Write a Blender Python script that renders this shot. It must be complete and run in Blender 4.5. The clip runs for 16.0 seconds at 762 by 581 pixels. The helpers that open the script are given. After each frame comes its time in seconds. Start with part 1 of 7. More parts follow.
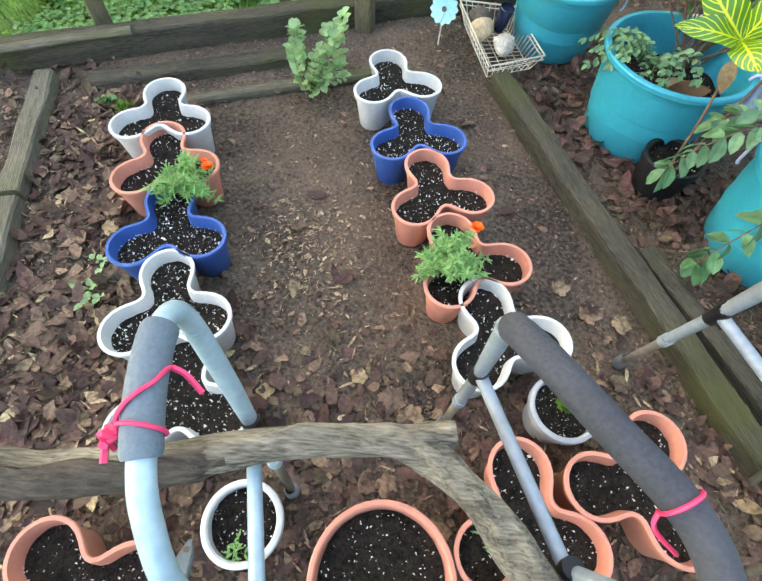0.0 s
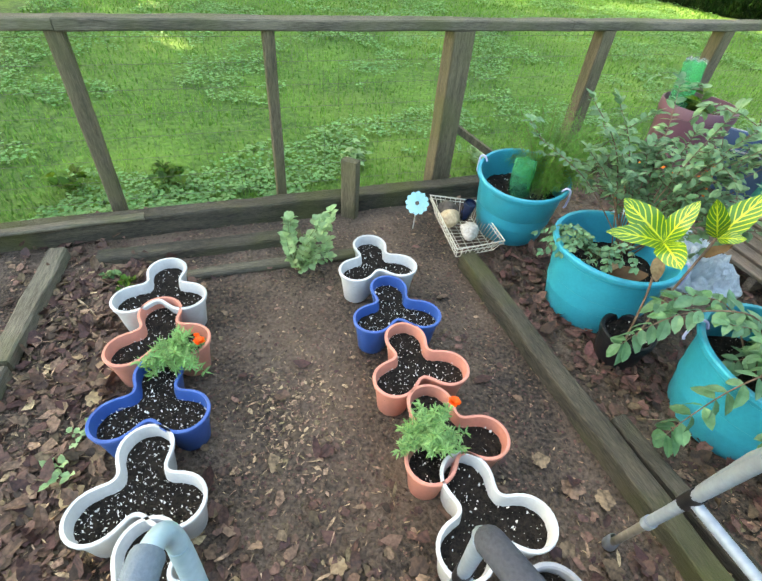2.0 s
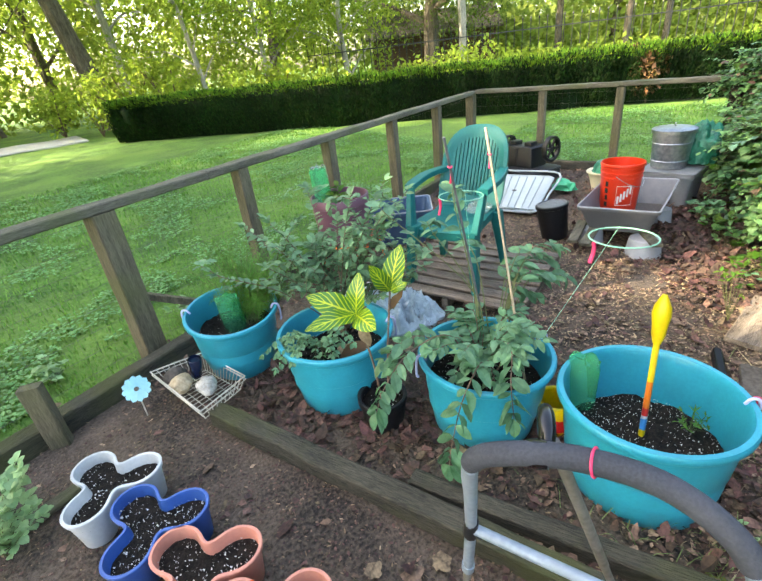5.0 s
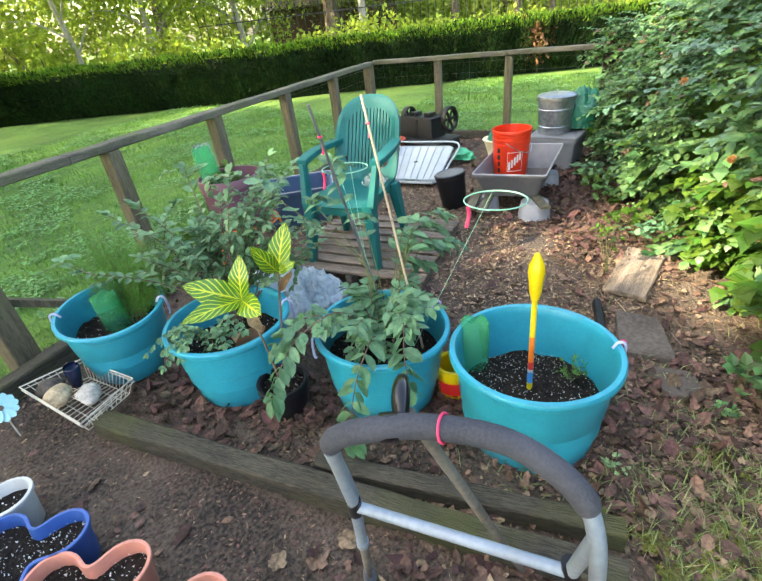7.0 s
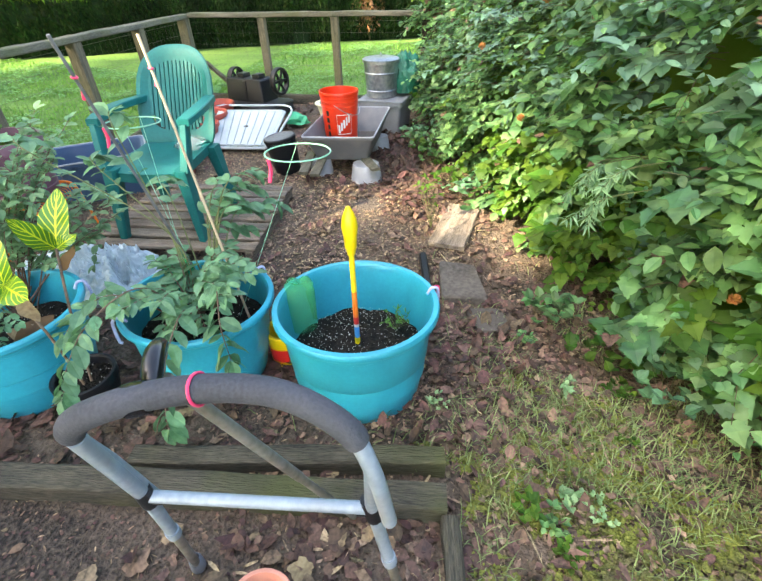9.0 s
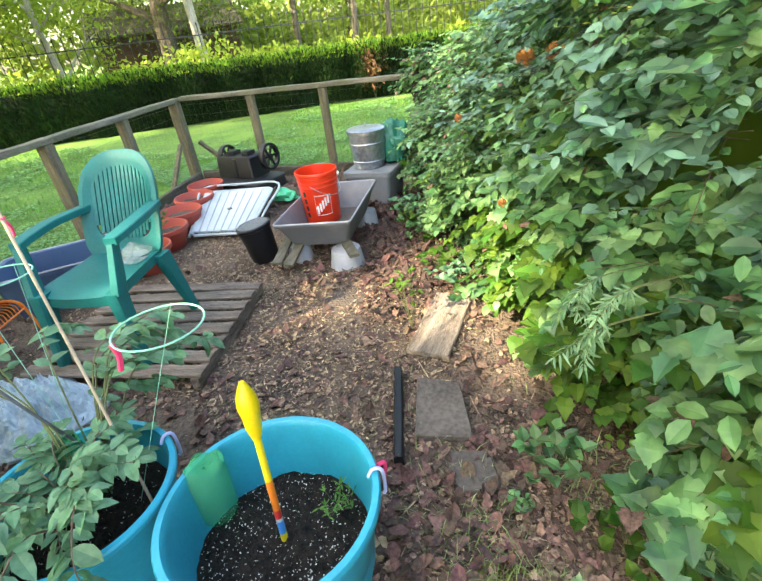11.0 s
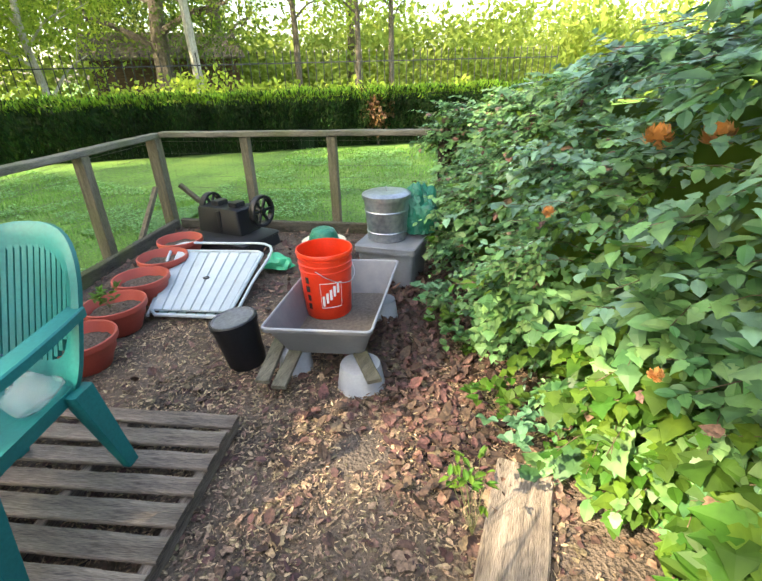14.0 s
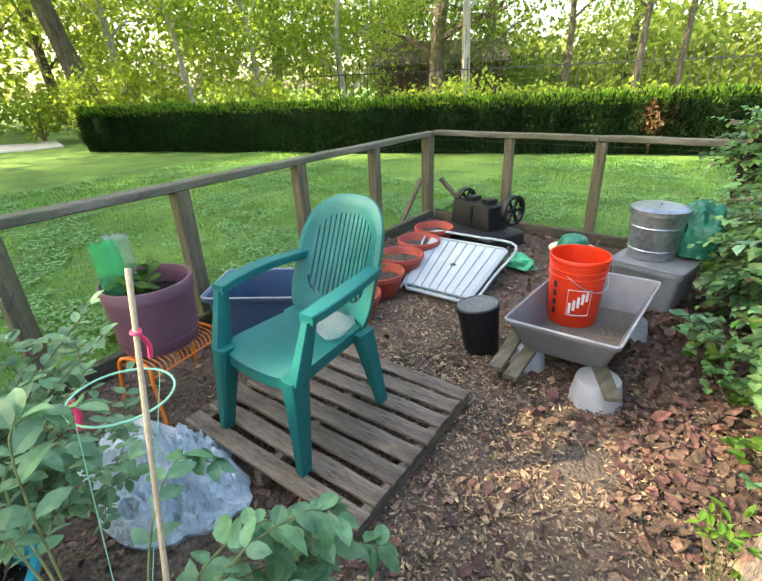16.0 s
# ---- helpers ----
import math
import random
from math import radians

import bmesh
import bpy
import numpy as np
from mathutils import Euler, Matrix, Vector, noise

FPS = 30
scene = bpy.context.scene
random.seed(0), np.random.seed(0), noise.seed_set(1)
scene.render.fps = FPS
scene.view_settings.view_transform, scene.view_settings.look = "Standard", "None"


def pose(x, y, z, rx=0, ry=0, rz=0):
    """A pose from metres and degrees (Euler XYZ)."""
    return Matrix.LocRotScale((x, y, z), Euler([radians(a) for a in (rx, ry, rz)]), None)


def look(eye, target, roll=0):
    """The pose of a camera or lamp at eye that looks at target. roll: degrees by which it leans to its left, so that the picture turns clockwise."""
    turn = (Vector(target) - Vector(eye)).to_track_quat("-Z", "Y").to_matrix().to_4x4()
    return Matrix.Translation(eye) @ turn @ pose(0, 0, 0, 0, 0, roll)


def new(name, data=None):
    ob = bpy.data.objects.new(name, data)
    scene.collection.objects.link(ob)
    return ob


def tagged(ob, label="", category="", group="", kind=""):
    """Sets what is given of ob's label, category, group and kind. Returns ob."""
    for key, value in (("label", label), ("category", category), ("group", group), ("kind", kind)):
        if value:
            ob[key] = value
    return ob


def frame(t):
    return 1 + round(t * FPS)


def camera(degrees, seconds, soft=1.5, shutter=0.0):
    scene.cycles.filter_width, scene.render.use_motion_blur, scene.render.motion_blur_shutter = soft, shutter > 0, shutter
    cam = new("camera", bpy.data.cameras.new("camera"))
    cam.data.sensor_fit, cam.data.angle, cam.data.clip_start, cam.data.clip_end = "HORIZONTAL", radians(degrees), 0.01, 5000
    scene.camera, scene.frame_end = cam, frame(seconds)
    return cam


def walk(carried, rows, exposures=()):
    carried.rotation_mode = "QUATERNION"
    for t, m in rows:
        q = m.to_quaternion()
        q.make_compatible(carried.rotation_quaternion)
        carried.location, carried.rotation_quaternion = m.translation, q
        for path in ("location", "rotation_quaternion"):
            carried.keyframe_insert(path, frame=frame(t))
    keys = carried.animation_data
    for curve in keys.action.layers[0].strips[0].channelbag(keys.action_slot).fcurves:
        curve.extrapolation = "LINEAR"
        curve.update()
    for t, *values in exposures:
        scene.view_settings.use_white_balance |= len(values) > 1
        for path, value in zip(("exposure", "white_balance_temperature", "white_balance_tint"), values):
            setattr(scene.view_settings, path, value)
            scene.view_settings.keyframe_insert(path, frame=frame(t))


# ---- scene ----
cam = camera(80.8, 16.0, soft=1.6)
PATH = [
    (0, (0.248, 0.162, 1.203), (0.246, 1.152, -0.535), 4.4),
    (0.5, (0.252, 0.182, 1.253), (0.289, 1.354, -0.367), 8.7),
    (1, (0.233, 0.182, 1.296), (0.207, 1.507, -0.202), 7.3),
    (1.5, (0.224, 0.174, 1.311), (0.177, 1.611, -0.079), 5.9),
    (2, (0.241, 0.184, 1.312), (0.271, 1.672, -0.023), 5.4),
    (2.5, (0.263, 0.193, 1.325), (0.457, 1.732, 0.062), 4.4),
    (3, (0.354, 0.204, 1.332), (0.918, 1.749, 0.193), 1.7),
    (3.5, (0.414, 0.187, 1.34), (1.217, 1.695, 0.3), -2.4),
    (3.7, (0.423, 0.183, 1.348), (1.291, 1.711, 0.393), -4.2),
    (5.8, (0.524, 0.153, 1.326), (1.566, 1.589, 0.403), -7.6),
    (6, (0.544, 0.146, 1.322), (1.618, 1.537, 0.367), -7.8),
    (6.5, (0.576, 0.121, 1.302), (1.708, 1.428, 0.296), -7.9),
    (7, (0.591, 0.116, 1.296), (1.772, 1.355, 0.262), -6.9),
    (7.5, (0.61, 0.113, 1.282), (1.861, 1.243, 0.206), -5.1),
    (8, (0.654, 0.103, 1.248), (1.989, 1.062, 0.108), -2.9),
    (8.5, (0.702, 0.069, 1.235), (2.104, 0.898, 0.074), -1.9),
    (9, (0.691, 0.01, 1.22), (2.149, 0.724, 0.052), -1.4),
    (9.5, (0.675, -0.037, 1.243), (2.194, 0.662, 0.146), -2.0),
    (10, (0.854, -0.066, 1.286), (2.379, 0.762, 0.293), -8.3),
    (10.2, (0.957, -0.079, 1.304), (2.464, 0.777, 0.306), -8.6),
    (12.3, (1.607, 0.215, 1.257), (3.087, 1.116, 0.258), -4.5),
    (12.5, (1.65, 0.287, 1.254), (3.151, 1.194, 0.292), -2.6),
    (13, (1.734, 0.429, 1.248), (3.207, 1.388, 0.293), -1.4),
    (13.5, (1.892, 0.529, 1.268), (3.424, 1.322, 0.255), -2.1),
    (14, (1.963, 0.568, 1.298), (3.561, 1.395, 0.424), -1.8),
    (14.5, (1.987, 0.577, 1.338), (3.539, 1.554, 0.539), -4.0),
    (15, (1.899, 0.598, 1.334), (3.261, 1.855, 0.582), -3.2),
    (15.5, (1.827, 0.618, 1.326), (3.036, 2.021, 0.569), -2.8),
    (16, (1.759, 0.605, 1.311), (2.751, 2.129, 0.477), -2.4),
]
walk(cam, [(t, look(eye, target, roll)) for t, eye, target, roll in PATH], [(0, 3.06, 8300, 8), (2.5, 3.08, 8300, 6), (3.5, 2.97, 7800, 8), (6, 2.85, 7600, 10), (7, 2.85, 7600, 10), (8, 3.0, 7600, 10), (10, 3.15, 7600, 9), (12.5, 2.88, 7600, 8), (14.5, 2.79, 7600, 10), (16, 2.77, 7700, 10)])
# ---- world and sun ----
SUN_DIR = Vector((-0.70, 0.42, 0.58)).normalized()
world = bpy.data.worlds.new("sky")
scene.world = world
world.use_nodes = True
wn = world.node_tree
sky = wn.nodes.new("ShaderNodeTexSky")
sky.sky_type = "NISHITA"
sky.sun_disc = False
sky.sun_elevation = math.asin(SUN_DIR.z)
sky.sun_rotation = math.atan2(SUN_DIR.x, SUN_DIR.y)
sky.air_density, sky.dust_density, sky.ozone_density = 1.0, 3.0, 0.6
wn.links.new(sky.outputs[0], wn.nodes["Background"].inputs[0])
wn.nodes["Background"].inputs[1].default_value = 0.15
sun_data = bpy.data.lights.new("sun", "SUN")
sun_data.energy, sun_data.angle, sun_data.color = 3.3, radians(0.6), (1.0, 0.90, 0.72)
sun = new("sun", sun_data)
sun.matrix_world = look(SUN_DIR * 60, (0, 0, 0))

# ---- materials ----
def noisy(name, dark, light, rough=0.7, scale=8.0, fine=60.0, bump=0.3, metal=0.0, spec=0.5, stain=None, stain_amount=0.4, stain_scale=3.0, stretch=(1, 1, 1), vary=0.0, coords="Object", translucent=0.0, depth=0.01):
    """A surface whose colour goes from dark to light by noise at two scales, with stains, bump and a random shift from piece to piece."""
    m = bpy.data.materials.new(name)
    m.use_nodes = True
    n, l = m.node_tree.nodes, m.node_tree.links
    b = n["Principled BSDF"]
    b.inputs["Metallic"].default_value = metal
    b.inputs["Specular IOR Level"].default_value = spec
    tc, mp = n.new("ShaderNodeTexCoord"), n.new("ShaderNodeMapping")
    mp.inputs["Scale"].default_value = stretch
    l.new(tc.outputs[coords], mp.inputs[0])
    big, small, mix = n.new("ShaderNodeTexNoise"), n.new("ShaderNodeTexNoise"), n.new("ShaderNodeMath")
    big.inputs["Scale"].default_value, small.inputs["Scale"].default_value = scale, fine
    big.inputs["Detail"].default_value, small.inputs["Detail"].default_value = 4, 3
    l.new(mp.outputs[0], big.inputs[0]); l.new(mp.outputs[0], small.inputs[0])
    mix.operation = "ADD"
    l.new(big.outputs["Fac"], mix.inputs[0]); l.new(small.outputs["Fac"], mix.inputs[1])
    ramp = n.new("ShaderNodeMapRange")
    ramp.inputs["From Min"].default_value, ramp.inputs["From Max"].default_value = 0.72, 1.28
    l.new(mix.outputs[0], ramp.inputs[0])
    col = n.new("ShaderNodeMix"); col.data_type = "RGBA"
    col.inputs[6].default_value, col.inputs[7].default_value = (*dark, 1), (*light, 1)
    l.new(ramp.outputs[0], col.inputs[0])
    out = col.outputs[2]
    if stain:
        st, sr, sm = n.new("ShaderNodeTexNoise"), n.new("ShaderNodeMapRange"), n.new("ShaderNodeMix")
        sm.data_type = "RGBA"
        st.inputs["Scale"].default_value, st.inputs["Detail"].default_value = stain_scale, 5
        l.new(tc.outputs[coords], st.inputs[0]); l.new(st.outputs["Fac"], sr.inputs[0])
        sr.inputs["From Min"].default_value, sr.inputs["From Max"].default_value = 0.48, 0.68
        sr.inputs["To Max"].default_value = stain_amount
        l.new(sr.outputs[0], sm.inputs[0]); l.new(out, sm.inputs[6])
        sm.inputs[7].default_value = (*stain, 1)
        out = sm.outputs[2]
    if vary:
        ob, ge, hs = n.new("ShaderNodeObjectInfo"), n.new("ShaderNodeNewGeometry"), n.new("ShaderNodeHueSaturation")
        ad, fr, vr, hr = n.new("ShaderNodeMath"), n.new("ShaderNodeMath"), n.new("ShaderNodeMapRange"), n.new("ShaderNodeMapRange")
        ad.operation, fr.operation = "ADD", "FRACT"
        l.new(ob.outputs["Random"], ad.inputs[0]); l.new(ge.outputs["Random Per Island"], ad.inputs[1]); l.new(ad.outputs[0], fr.inputs[0])
        vr.inputs["To Min"].default_value, vr.inputs["To Max"].default_value = 1 - vary, 1 + vary
        hr.inputs["To Min"].default_value, hr.inputs["To Max"].default_value = 0.5 - 0.06 * vary, 0.5 + 0.06 * vary
        l.new(fr.outputs[0], vr.inputs[0]); l.new(vr.outputs[0], hs.inputs["Value"])
        l.new(ge.outputs["Random Per Island"], hr.inputs[0]); l.new(hr.outputs[0], hs.inputs["Hue"])
        l.new(out, hs.inputs["Color"])
        out = hs.outputs[0]
    l.new(out, b.inputs["Base Color"])
    rr = n.new("ShaderNodeMapRange")
    rr.inputs["To Min"].default_value, rr.inputs["To Max"].default_value = max(0.02, rough - 0.12), min(1, rough + 0.12)
    l.new(big.outputs["Fac"], rr.inputs[0]); l.new(rr.outputs[0], b.inputs["Roughness"])
    if bump:
        bp = n.new("ShaderNodeBump")
        bp.inputs["Strength"].default_value, bp.inputs["Distance"].default_value = bump, depth
        l.new(mix.outputs[0], bp.inputs["Height"]); l.new(bp.outputs[0], b.inputs["Normal"])
    if translucent:
        tr, ms = n.new("ShaderNodeBsdfTranslucent"), n.new("ShaderNodeMixShader")
        ms.inputs[0].default_value = translucent
        l.new(out, tr.inputs[0]); l.new(b.outputs[0], ms.inputs[1]); l.new(tr.outputs[0], ms.inputs[2])
        l.new(ms.outputs[0], n["Material Output"].inputs[0])
    return m


def plastic(name, c, rough=0.4, dirt=(0.12, 0.09, 0.06), amount=0.25, vary=0.0, dark=0.86):
    return noisy(name, tuple(v * dark for v in c), c, rough, 5, 90, 0.08, stain=dirt, stain_amount=amount, stain_scale=7, vary=vary, depth=0.004)


def see_through(name, c, alpha=0.5, rough=0.08):
    m = bpy.data.materials.new(name)
    m.use_nodes = True
    b = m.node_tree.nodes["Principled BSDF"]
    b.inputs["Base Color"].default_value = (*c, 1)
    b.inputs["Roughness"].default_value = rough
    b.inputs["Transmission Weight"].default_value = alpha
    b.inputs["IOR"].default_value = 1.1
    return m


M = dict(
    soil=noisy("bed_soil", (0.032, 0.025, 0.020), (0.115, 0.090, 0.070), 0.95, 2.2, 70, 0.9, stain=(0.16, 0.122, 0.088), stain_amount=0.5, stain_scale=1.7, coords="Object", depth=0.02),
    mulch=noisy("mulched_soil", (0.016, 0.012, 0.009), (0.168, 0.124, 0.090), 0.95, 3.0, 80, 0.9, stain=(0.20, 0.138, 0.092), stain_amount=0.6, stain_scale=1.3, depth=0.02),
    lawn=noisy("lawn_turf", (0.022, 0.072, 0.008), (0.110, 0.235, 0.030), 0.9, 1.3, 25, 0.6, stain=(0.165, 0.275, 0.042), stain_amount=0.7, stain_scale=0.45, depth=0.03),
    blade=noisy("grass_blade", (0.058, 0.165, 0.018), (0.145, 0.325, 0.042), 0.6, 1.0, 20, 0, vary=0.3, translucent=0.3),
    potting=noisy("potting_mix", (0.003, 0.0026, 0.0022), (0.034, 0.027, 0.021), 0.95, 45, 170, 1.0, spec=0.2, depth=0.012),
    perlite=noisy("perlite", (0.62, 0.62, 0.58), (0.8, 0.8, 0.76), 0.9, 40, 200, 0.2),
    old_wood=noisy("weathered_wood", (0.045, 0.043, 0.030), (0.165, 0.150, 0.110), 0.85, 6, 50, 0.6, stain=(0.07, 0.085, 0.025), stain_amount=0.55, stain_scale=4, stretch=(0.6, 6, 6), vary=0.15, depth=0.006),
    post_wood=noisy("weathered_post", (0.045, 0.040, 0.024), (0.16, 0.135, 0.085), 0.85, 6, 50, 0.6, stain=(0.085, 0.095, 0.03), stain_amount=0.5, stain_scale=3, stretch=(6, 6, 0.6), vary=0.12, depth=0.006),
    timber=noisy("mossy_timber", (0.018, 0.017, 0.012), (0.105, 0.094, 0.066), 0.92, 5, 45, 1.0, stain=(0.070, 0.082, 0.014), stain_amount=0.60, stain_scale=3.2, stretch=(0.7, 5, 5), vary=0.1, depth=0.01),
    pallet=noisy("pallet_wood", (0.060, 0.046, 0.036), (0.32, 0.26, 0.20), 0.9, 5, 60, 0.7, stain=(0.05, 0.035, 0.025), stain_amount=0.5, stain_scale=5, stretch=(0.5, 7, 7), vary=0.2, depth=0.006),
    teal=plastic("turquoise_plastic", (0.010, 0.335, 0.455), 0.38, dirt=(0.02, 0.20, 0.26), amount=0.35),
    chair=noisy("green_resin", (0.002, 0.112, 0.106), (0.003, 0.150, 0.142), 0.48, 5, 90, 0.08, spec=0.30, stain=(0.008, 0.10, 0.085), stain_amount=0.35, stain_scale=6, depth=0.004),
    white_pot=plastic("white_planter", (0.60, 0.62, 0.62), 0.5, amount=0.22),
    pink_pot=plastic("terracotta_pink_planter", (0.64, 0.26, 0.19), 0.5, amount=0.25),
    blue_pot=plastic("blue_planter", (0.025, 0.10, 0.36), 0.42, dirt=(0.02, 0.04, 0.12), amount=0.3),
    red_pot=plastic("terracotta_red_pot", (0.38, 0.060, 0.040), 0.6, amount=0.22),
    orange_red=plastic("orange_red_plastic", (0.78, 0.040, 0.010), 0.38, dirt=(0.4, 0.04, 0.02), amount=0.3),
    black=noisy("black_plastic", (0.006, 0.007, 0.009), (0.011, 0.012, 0.015), 0.45, 5, 90, 0.08, spec=0.3, stain=(0.03, 0.028, 0.025), stain_amount=0.15, stain_scale=7, depth=0.004),
    plum=plastic("plum_plastic", (0.150, 0.062, 0.092), 0.5, dirt=(0.2, 0.13, 0.15), amount=0.25),
    navy=plastic("dark_blue_plastic", (0.036, 0.085, 0.17), 0.45, dirt=(0.10, 0.12, 0.18), amount=0.3),
    grey_bin=plastic("grey_plastic", (0.195, 0.212, 0.24), 0.55, dirt=(0.10, 0.09, 0.08), amount=0.3),
    tray=plastic("grey_mixing_tub", (0.135, 0.140, 0.150), 0.6, dirt=(0.22, 0.21, 0.20), amount=0.5),
    pale_bucket=plastic("pale_grey_plastic", (0.32, 0.34, 0.37), 0.5, amount=0.35),
    cream=plastic("cream_plastic", (0.72, 0.66, 0.47), 0.5, amount=0.3),
    green_plastic=plastic("bright_green_plastic", (0.02, 0.40, 0.20), 0.4, amount=0.2),
    green_sack=noisy("green_sack", (0.006, 0.10, 0.065), (0.012, 0.19, 0.12), 0.4, 8, 40, 0.5, depth=0.02),
    yellow=plastic("yellow_plastic", (0.80, 0.58, 0.01), 0.4, amount=0.1),
    orange=plastic("orange_paint", (0.85, 0.20, 0.012), 0.4, amount=0.15),
    red=plastic("red_plastic", (0.60, 0.02, 0.02), 0.4, amount=0.1),
    blue=plastic("sky_blue_plastic", (0.03, 0.30, 0.70), 0.4, amount=0.1),
    pink=plastic("hot_pink_tape", (0.85, 0.05, 0.16), 0.5, amount=0.05),
    foam=noisy("grey_foam", (0.028, 0.032, 0.042), (0.054, 0.059, 0.074), 0.85, 12, 220, 0.35, stain=(0.15, 0.15, 0.16), stain_amount=0.3, depth=0.003),
    pale_foam=noisy("pale_grey_foam", (0.101, 0.136, 0.167), (0.147, 0.193, 0.231), 0.85, 12, 220, 0.35, depth=0.003),
    alu=noisy("painted_aluminium", (0.205, 0.26, 0.315), (0.29, 0.355, 0.42), 0.42, 6, 70, 0.05, metal=0.1, stain=(0.22, 0.22, 0.21), stain_amount=0.5, stain_scale=9),
    blue_alu=noisy("pale_blue_aluminium", (0.30, 0.44, 0.52), (0.42, 0.57, 0.65), 0.4, 6, 70, 0.05, metal=0.2, stain=(0.25, 0.3, 0.32), stain_amount=0.35, stain_scale=9),
    galv=noisy("galvanised_steel", (0.24, 0.27, 0.30), (0.44, 0.47, 0.50), 0.36, 9, 40, 0.12, metal=0.85, stain=(0.25, 0.24, 0.23), stain_amount=0.5),
    dull_alu=noisy("dull_aluminium", (0.20, 0.19, 0.16), (0.36, 0.34, 0.30), 0.5, 9, 60, 0.1, metal=0.6, stain=(0.12, 0.11, 0.08), stain_amount=0.5),
    table_white=plastic("dull_white_paint", (0.42, 0.48, 0.50), 0.5, dirt=(0.30, 0.33, 0.32), amount=0.4, vary=0.06),
    table_mint=plastic("pale_mint_paint", (0.30, 0.46, 0.43), 0.5, amount=0.3),
    white_metal=plastic("white_paint", (0.74, 0.75, 0.75), 0.45, amount=0.3),
    wire=plastic("cream_coated_wire", (0.66, 0.63, 0.53), 0.5, amount=0.3),
    mesh_wire=noisy("fence_wire", (0.07, 0.08, 0.06), (0.14, 0.15, 0.12), 0.6, 9, 60, 0.1, metal=0.5),
    mint=plastic("mint_green_coated_wire", (0.24, 0.60, 0.43), 0.45, amount=0.1),
    bag=noisy("white_plastic_bag", (0.50, 0.62, 0.70), (0.70, 0.80, 0.86), 0.20, 16, 60, 0.7, depth=0.03, translucent=0.15),
    bottle=see_through("green_bottle_plastic", (0.16, 0.78, 0.38), 0.8),
    clear=see_through("clear_plastic", (0.85, 0.92, 0.92), 0.9),
    bark=noisy("driftwood", (0.060, 0.052, 0.038), (0.36, 0.32, 0.25), 0.85, 7, 40, 0.9, stain=(0.045, 0.040, 0.030), stain_amount=0.7, stain_scale=6, stretch=(0.9, 6, 6), depth=0.01),
    rotten_bark=noisy("rotten_bark", (0.018, 0.013, 0.010), (0.11, 0.088, 0.068), 0.9, 14, 70, 1.0, stretch=(0.5, 2, 2), depth=0.02),
    trunk=noisy("tree_bark", (0.055, 0.042, 0.030), (0.20, 0.165, 0.125), 0.95, 4, 20, 1.0, stretch=(3, 3, 0.5), depth=0.05),
    pale_trunk=noisy("pale_bark", (0.22, 0.20, 0.165), (0.50, 0.47, 0.41), 0.9, 4, 20, 0.8, stretch=(3, 3, 0.6), depth=0.03),
    stone=noisy("pale_stone", (0.30, 0.28, 0.24), (0.62, 0.59, 0.53), 0.85, 14, 90, 0.5, depth=0.006),
    tan_stone=noisy("tan_stone", (0.36, 0.27, 0.16), (0.62, 0.50, 0.33), 0.85, 14, 90, 0.5, depth=0.006),
    slate=noisy("flagstone", (0.05, 0.042, 0.035), (0.14, 0.118, 0.098), 0.9, 6, 60, 0.6, stain=(0.06, 0.05, 0.04), stain_amount=0.5, depth=0.008),
    leaf_brown=noisy("dead_leaf", (0.045, 0.028, 0.019), (0.225, 0.138, 0.092), 0.8, 20, 90, 0.2, vary=0.55),
    leaf_dark=noisy("dark_dead_leaf", (0.028, 0.016, 0.013), (0.13, 0.068, 0.050), 0.75, 20, 90, 0.2, vary=0.5),
    leaf_red=noisy("reddish_dead_leaf", (0.026, 0.014, 0.011), (0.165, 0.086, 0.062), 0.8, 20, 90, 0.2, vary=0.5),
    straw=noisy("straw_bits", (0.10, 0.068, 0.042), (0.44, 0.315, 0.195), 0.9, 30, 120, 0.2, vary=0.5),
    chip=noisy("wood_chip", (0.10, 0.068, 0.042), (0.34, 0.24, 0.155), 0.9, 30, 120, 0.2, vary=0.5),
    tan_leaf=noisy("tan_dead_leaf", (0.18, 0.115, 0.065), (0.38, 0.27, 0.155), 0.8, 20, 90, 0.2, vary=0.3),
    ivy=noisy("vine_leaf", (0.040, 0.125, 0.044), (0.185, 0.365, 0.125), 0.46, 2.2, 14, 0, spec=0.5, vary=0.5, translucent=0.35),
    # paler bluish copy of the vine leaf, with skylight put into the colour
    vine_blue=noisy("skylit_vine_leaf", (0.075, 0.190, 0.115), (0.23, 0.40, 0.26), 0.42, 2.2, 14, 0, spec=0.6, vary=0.35, translucent=0.3),
    # lime leaf of weeds and vines; on the bank it holds sunlit yellow
    ivy_lime=noisy("lime_leaf", (0.032, 0.088, 0.009), (0.090, 0.188, 0.019), 0.62, 2.2, 14, 0, spec=0.35, vary=0.4, translucent=0.4),
    far_leaf=noisy("far_tree_leaf", (0.17, 0.25, 0.035), (0.38, 0.46, 0.10), 0.8, 0.3, 2, 0, vary=0.15, translucent=0.6),
    dull_grass=noisy("wispy_grass", (0.125, 0.195, 0.055), (0.275, 0.345, 0.13), 0.7, 3, 20, 0, vary=0.3, translucent=0.2),
    # dark yew green, made darker still for the shade on the hedge's sides
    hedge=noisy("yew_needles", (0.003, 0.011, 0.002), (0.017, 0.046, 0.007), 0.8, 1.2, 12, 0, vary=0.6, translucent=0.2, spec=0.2),
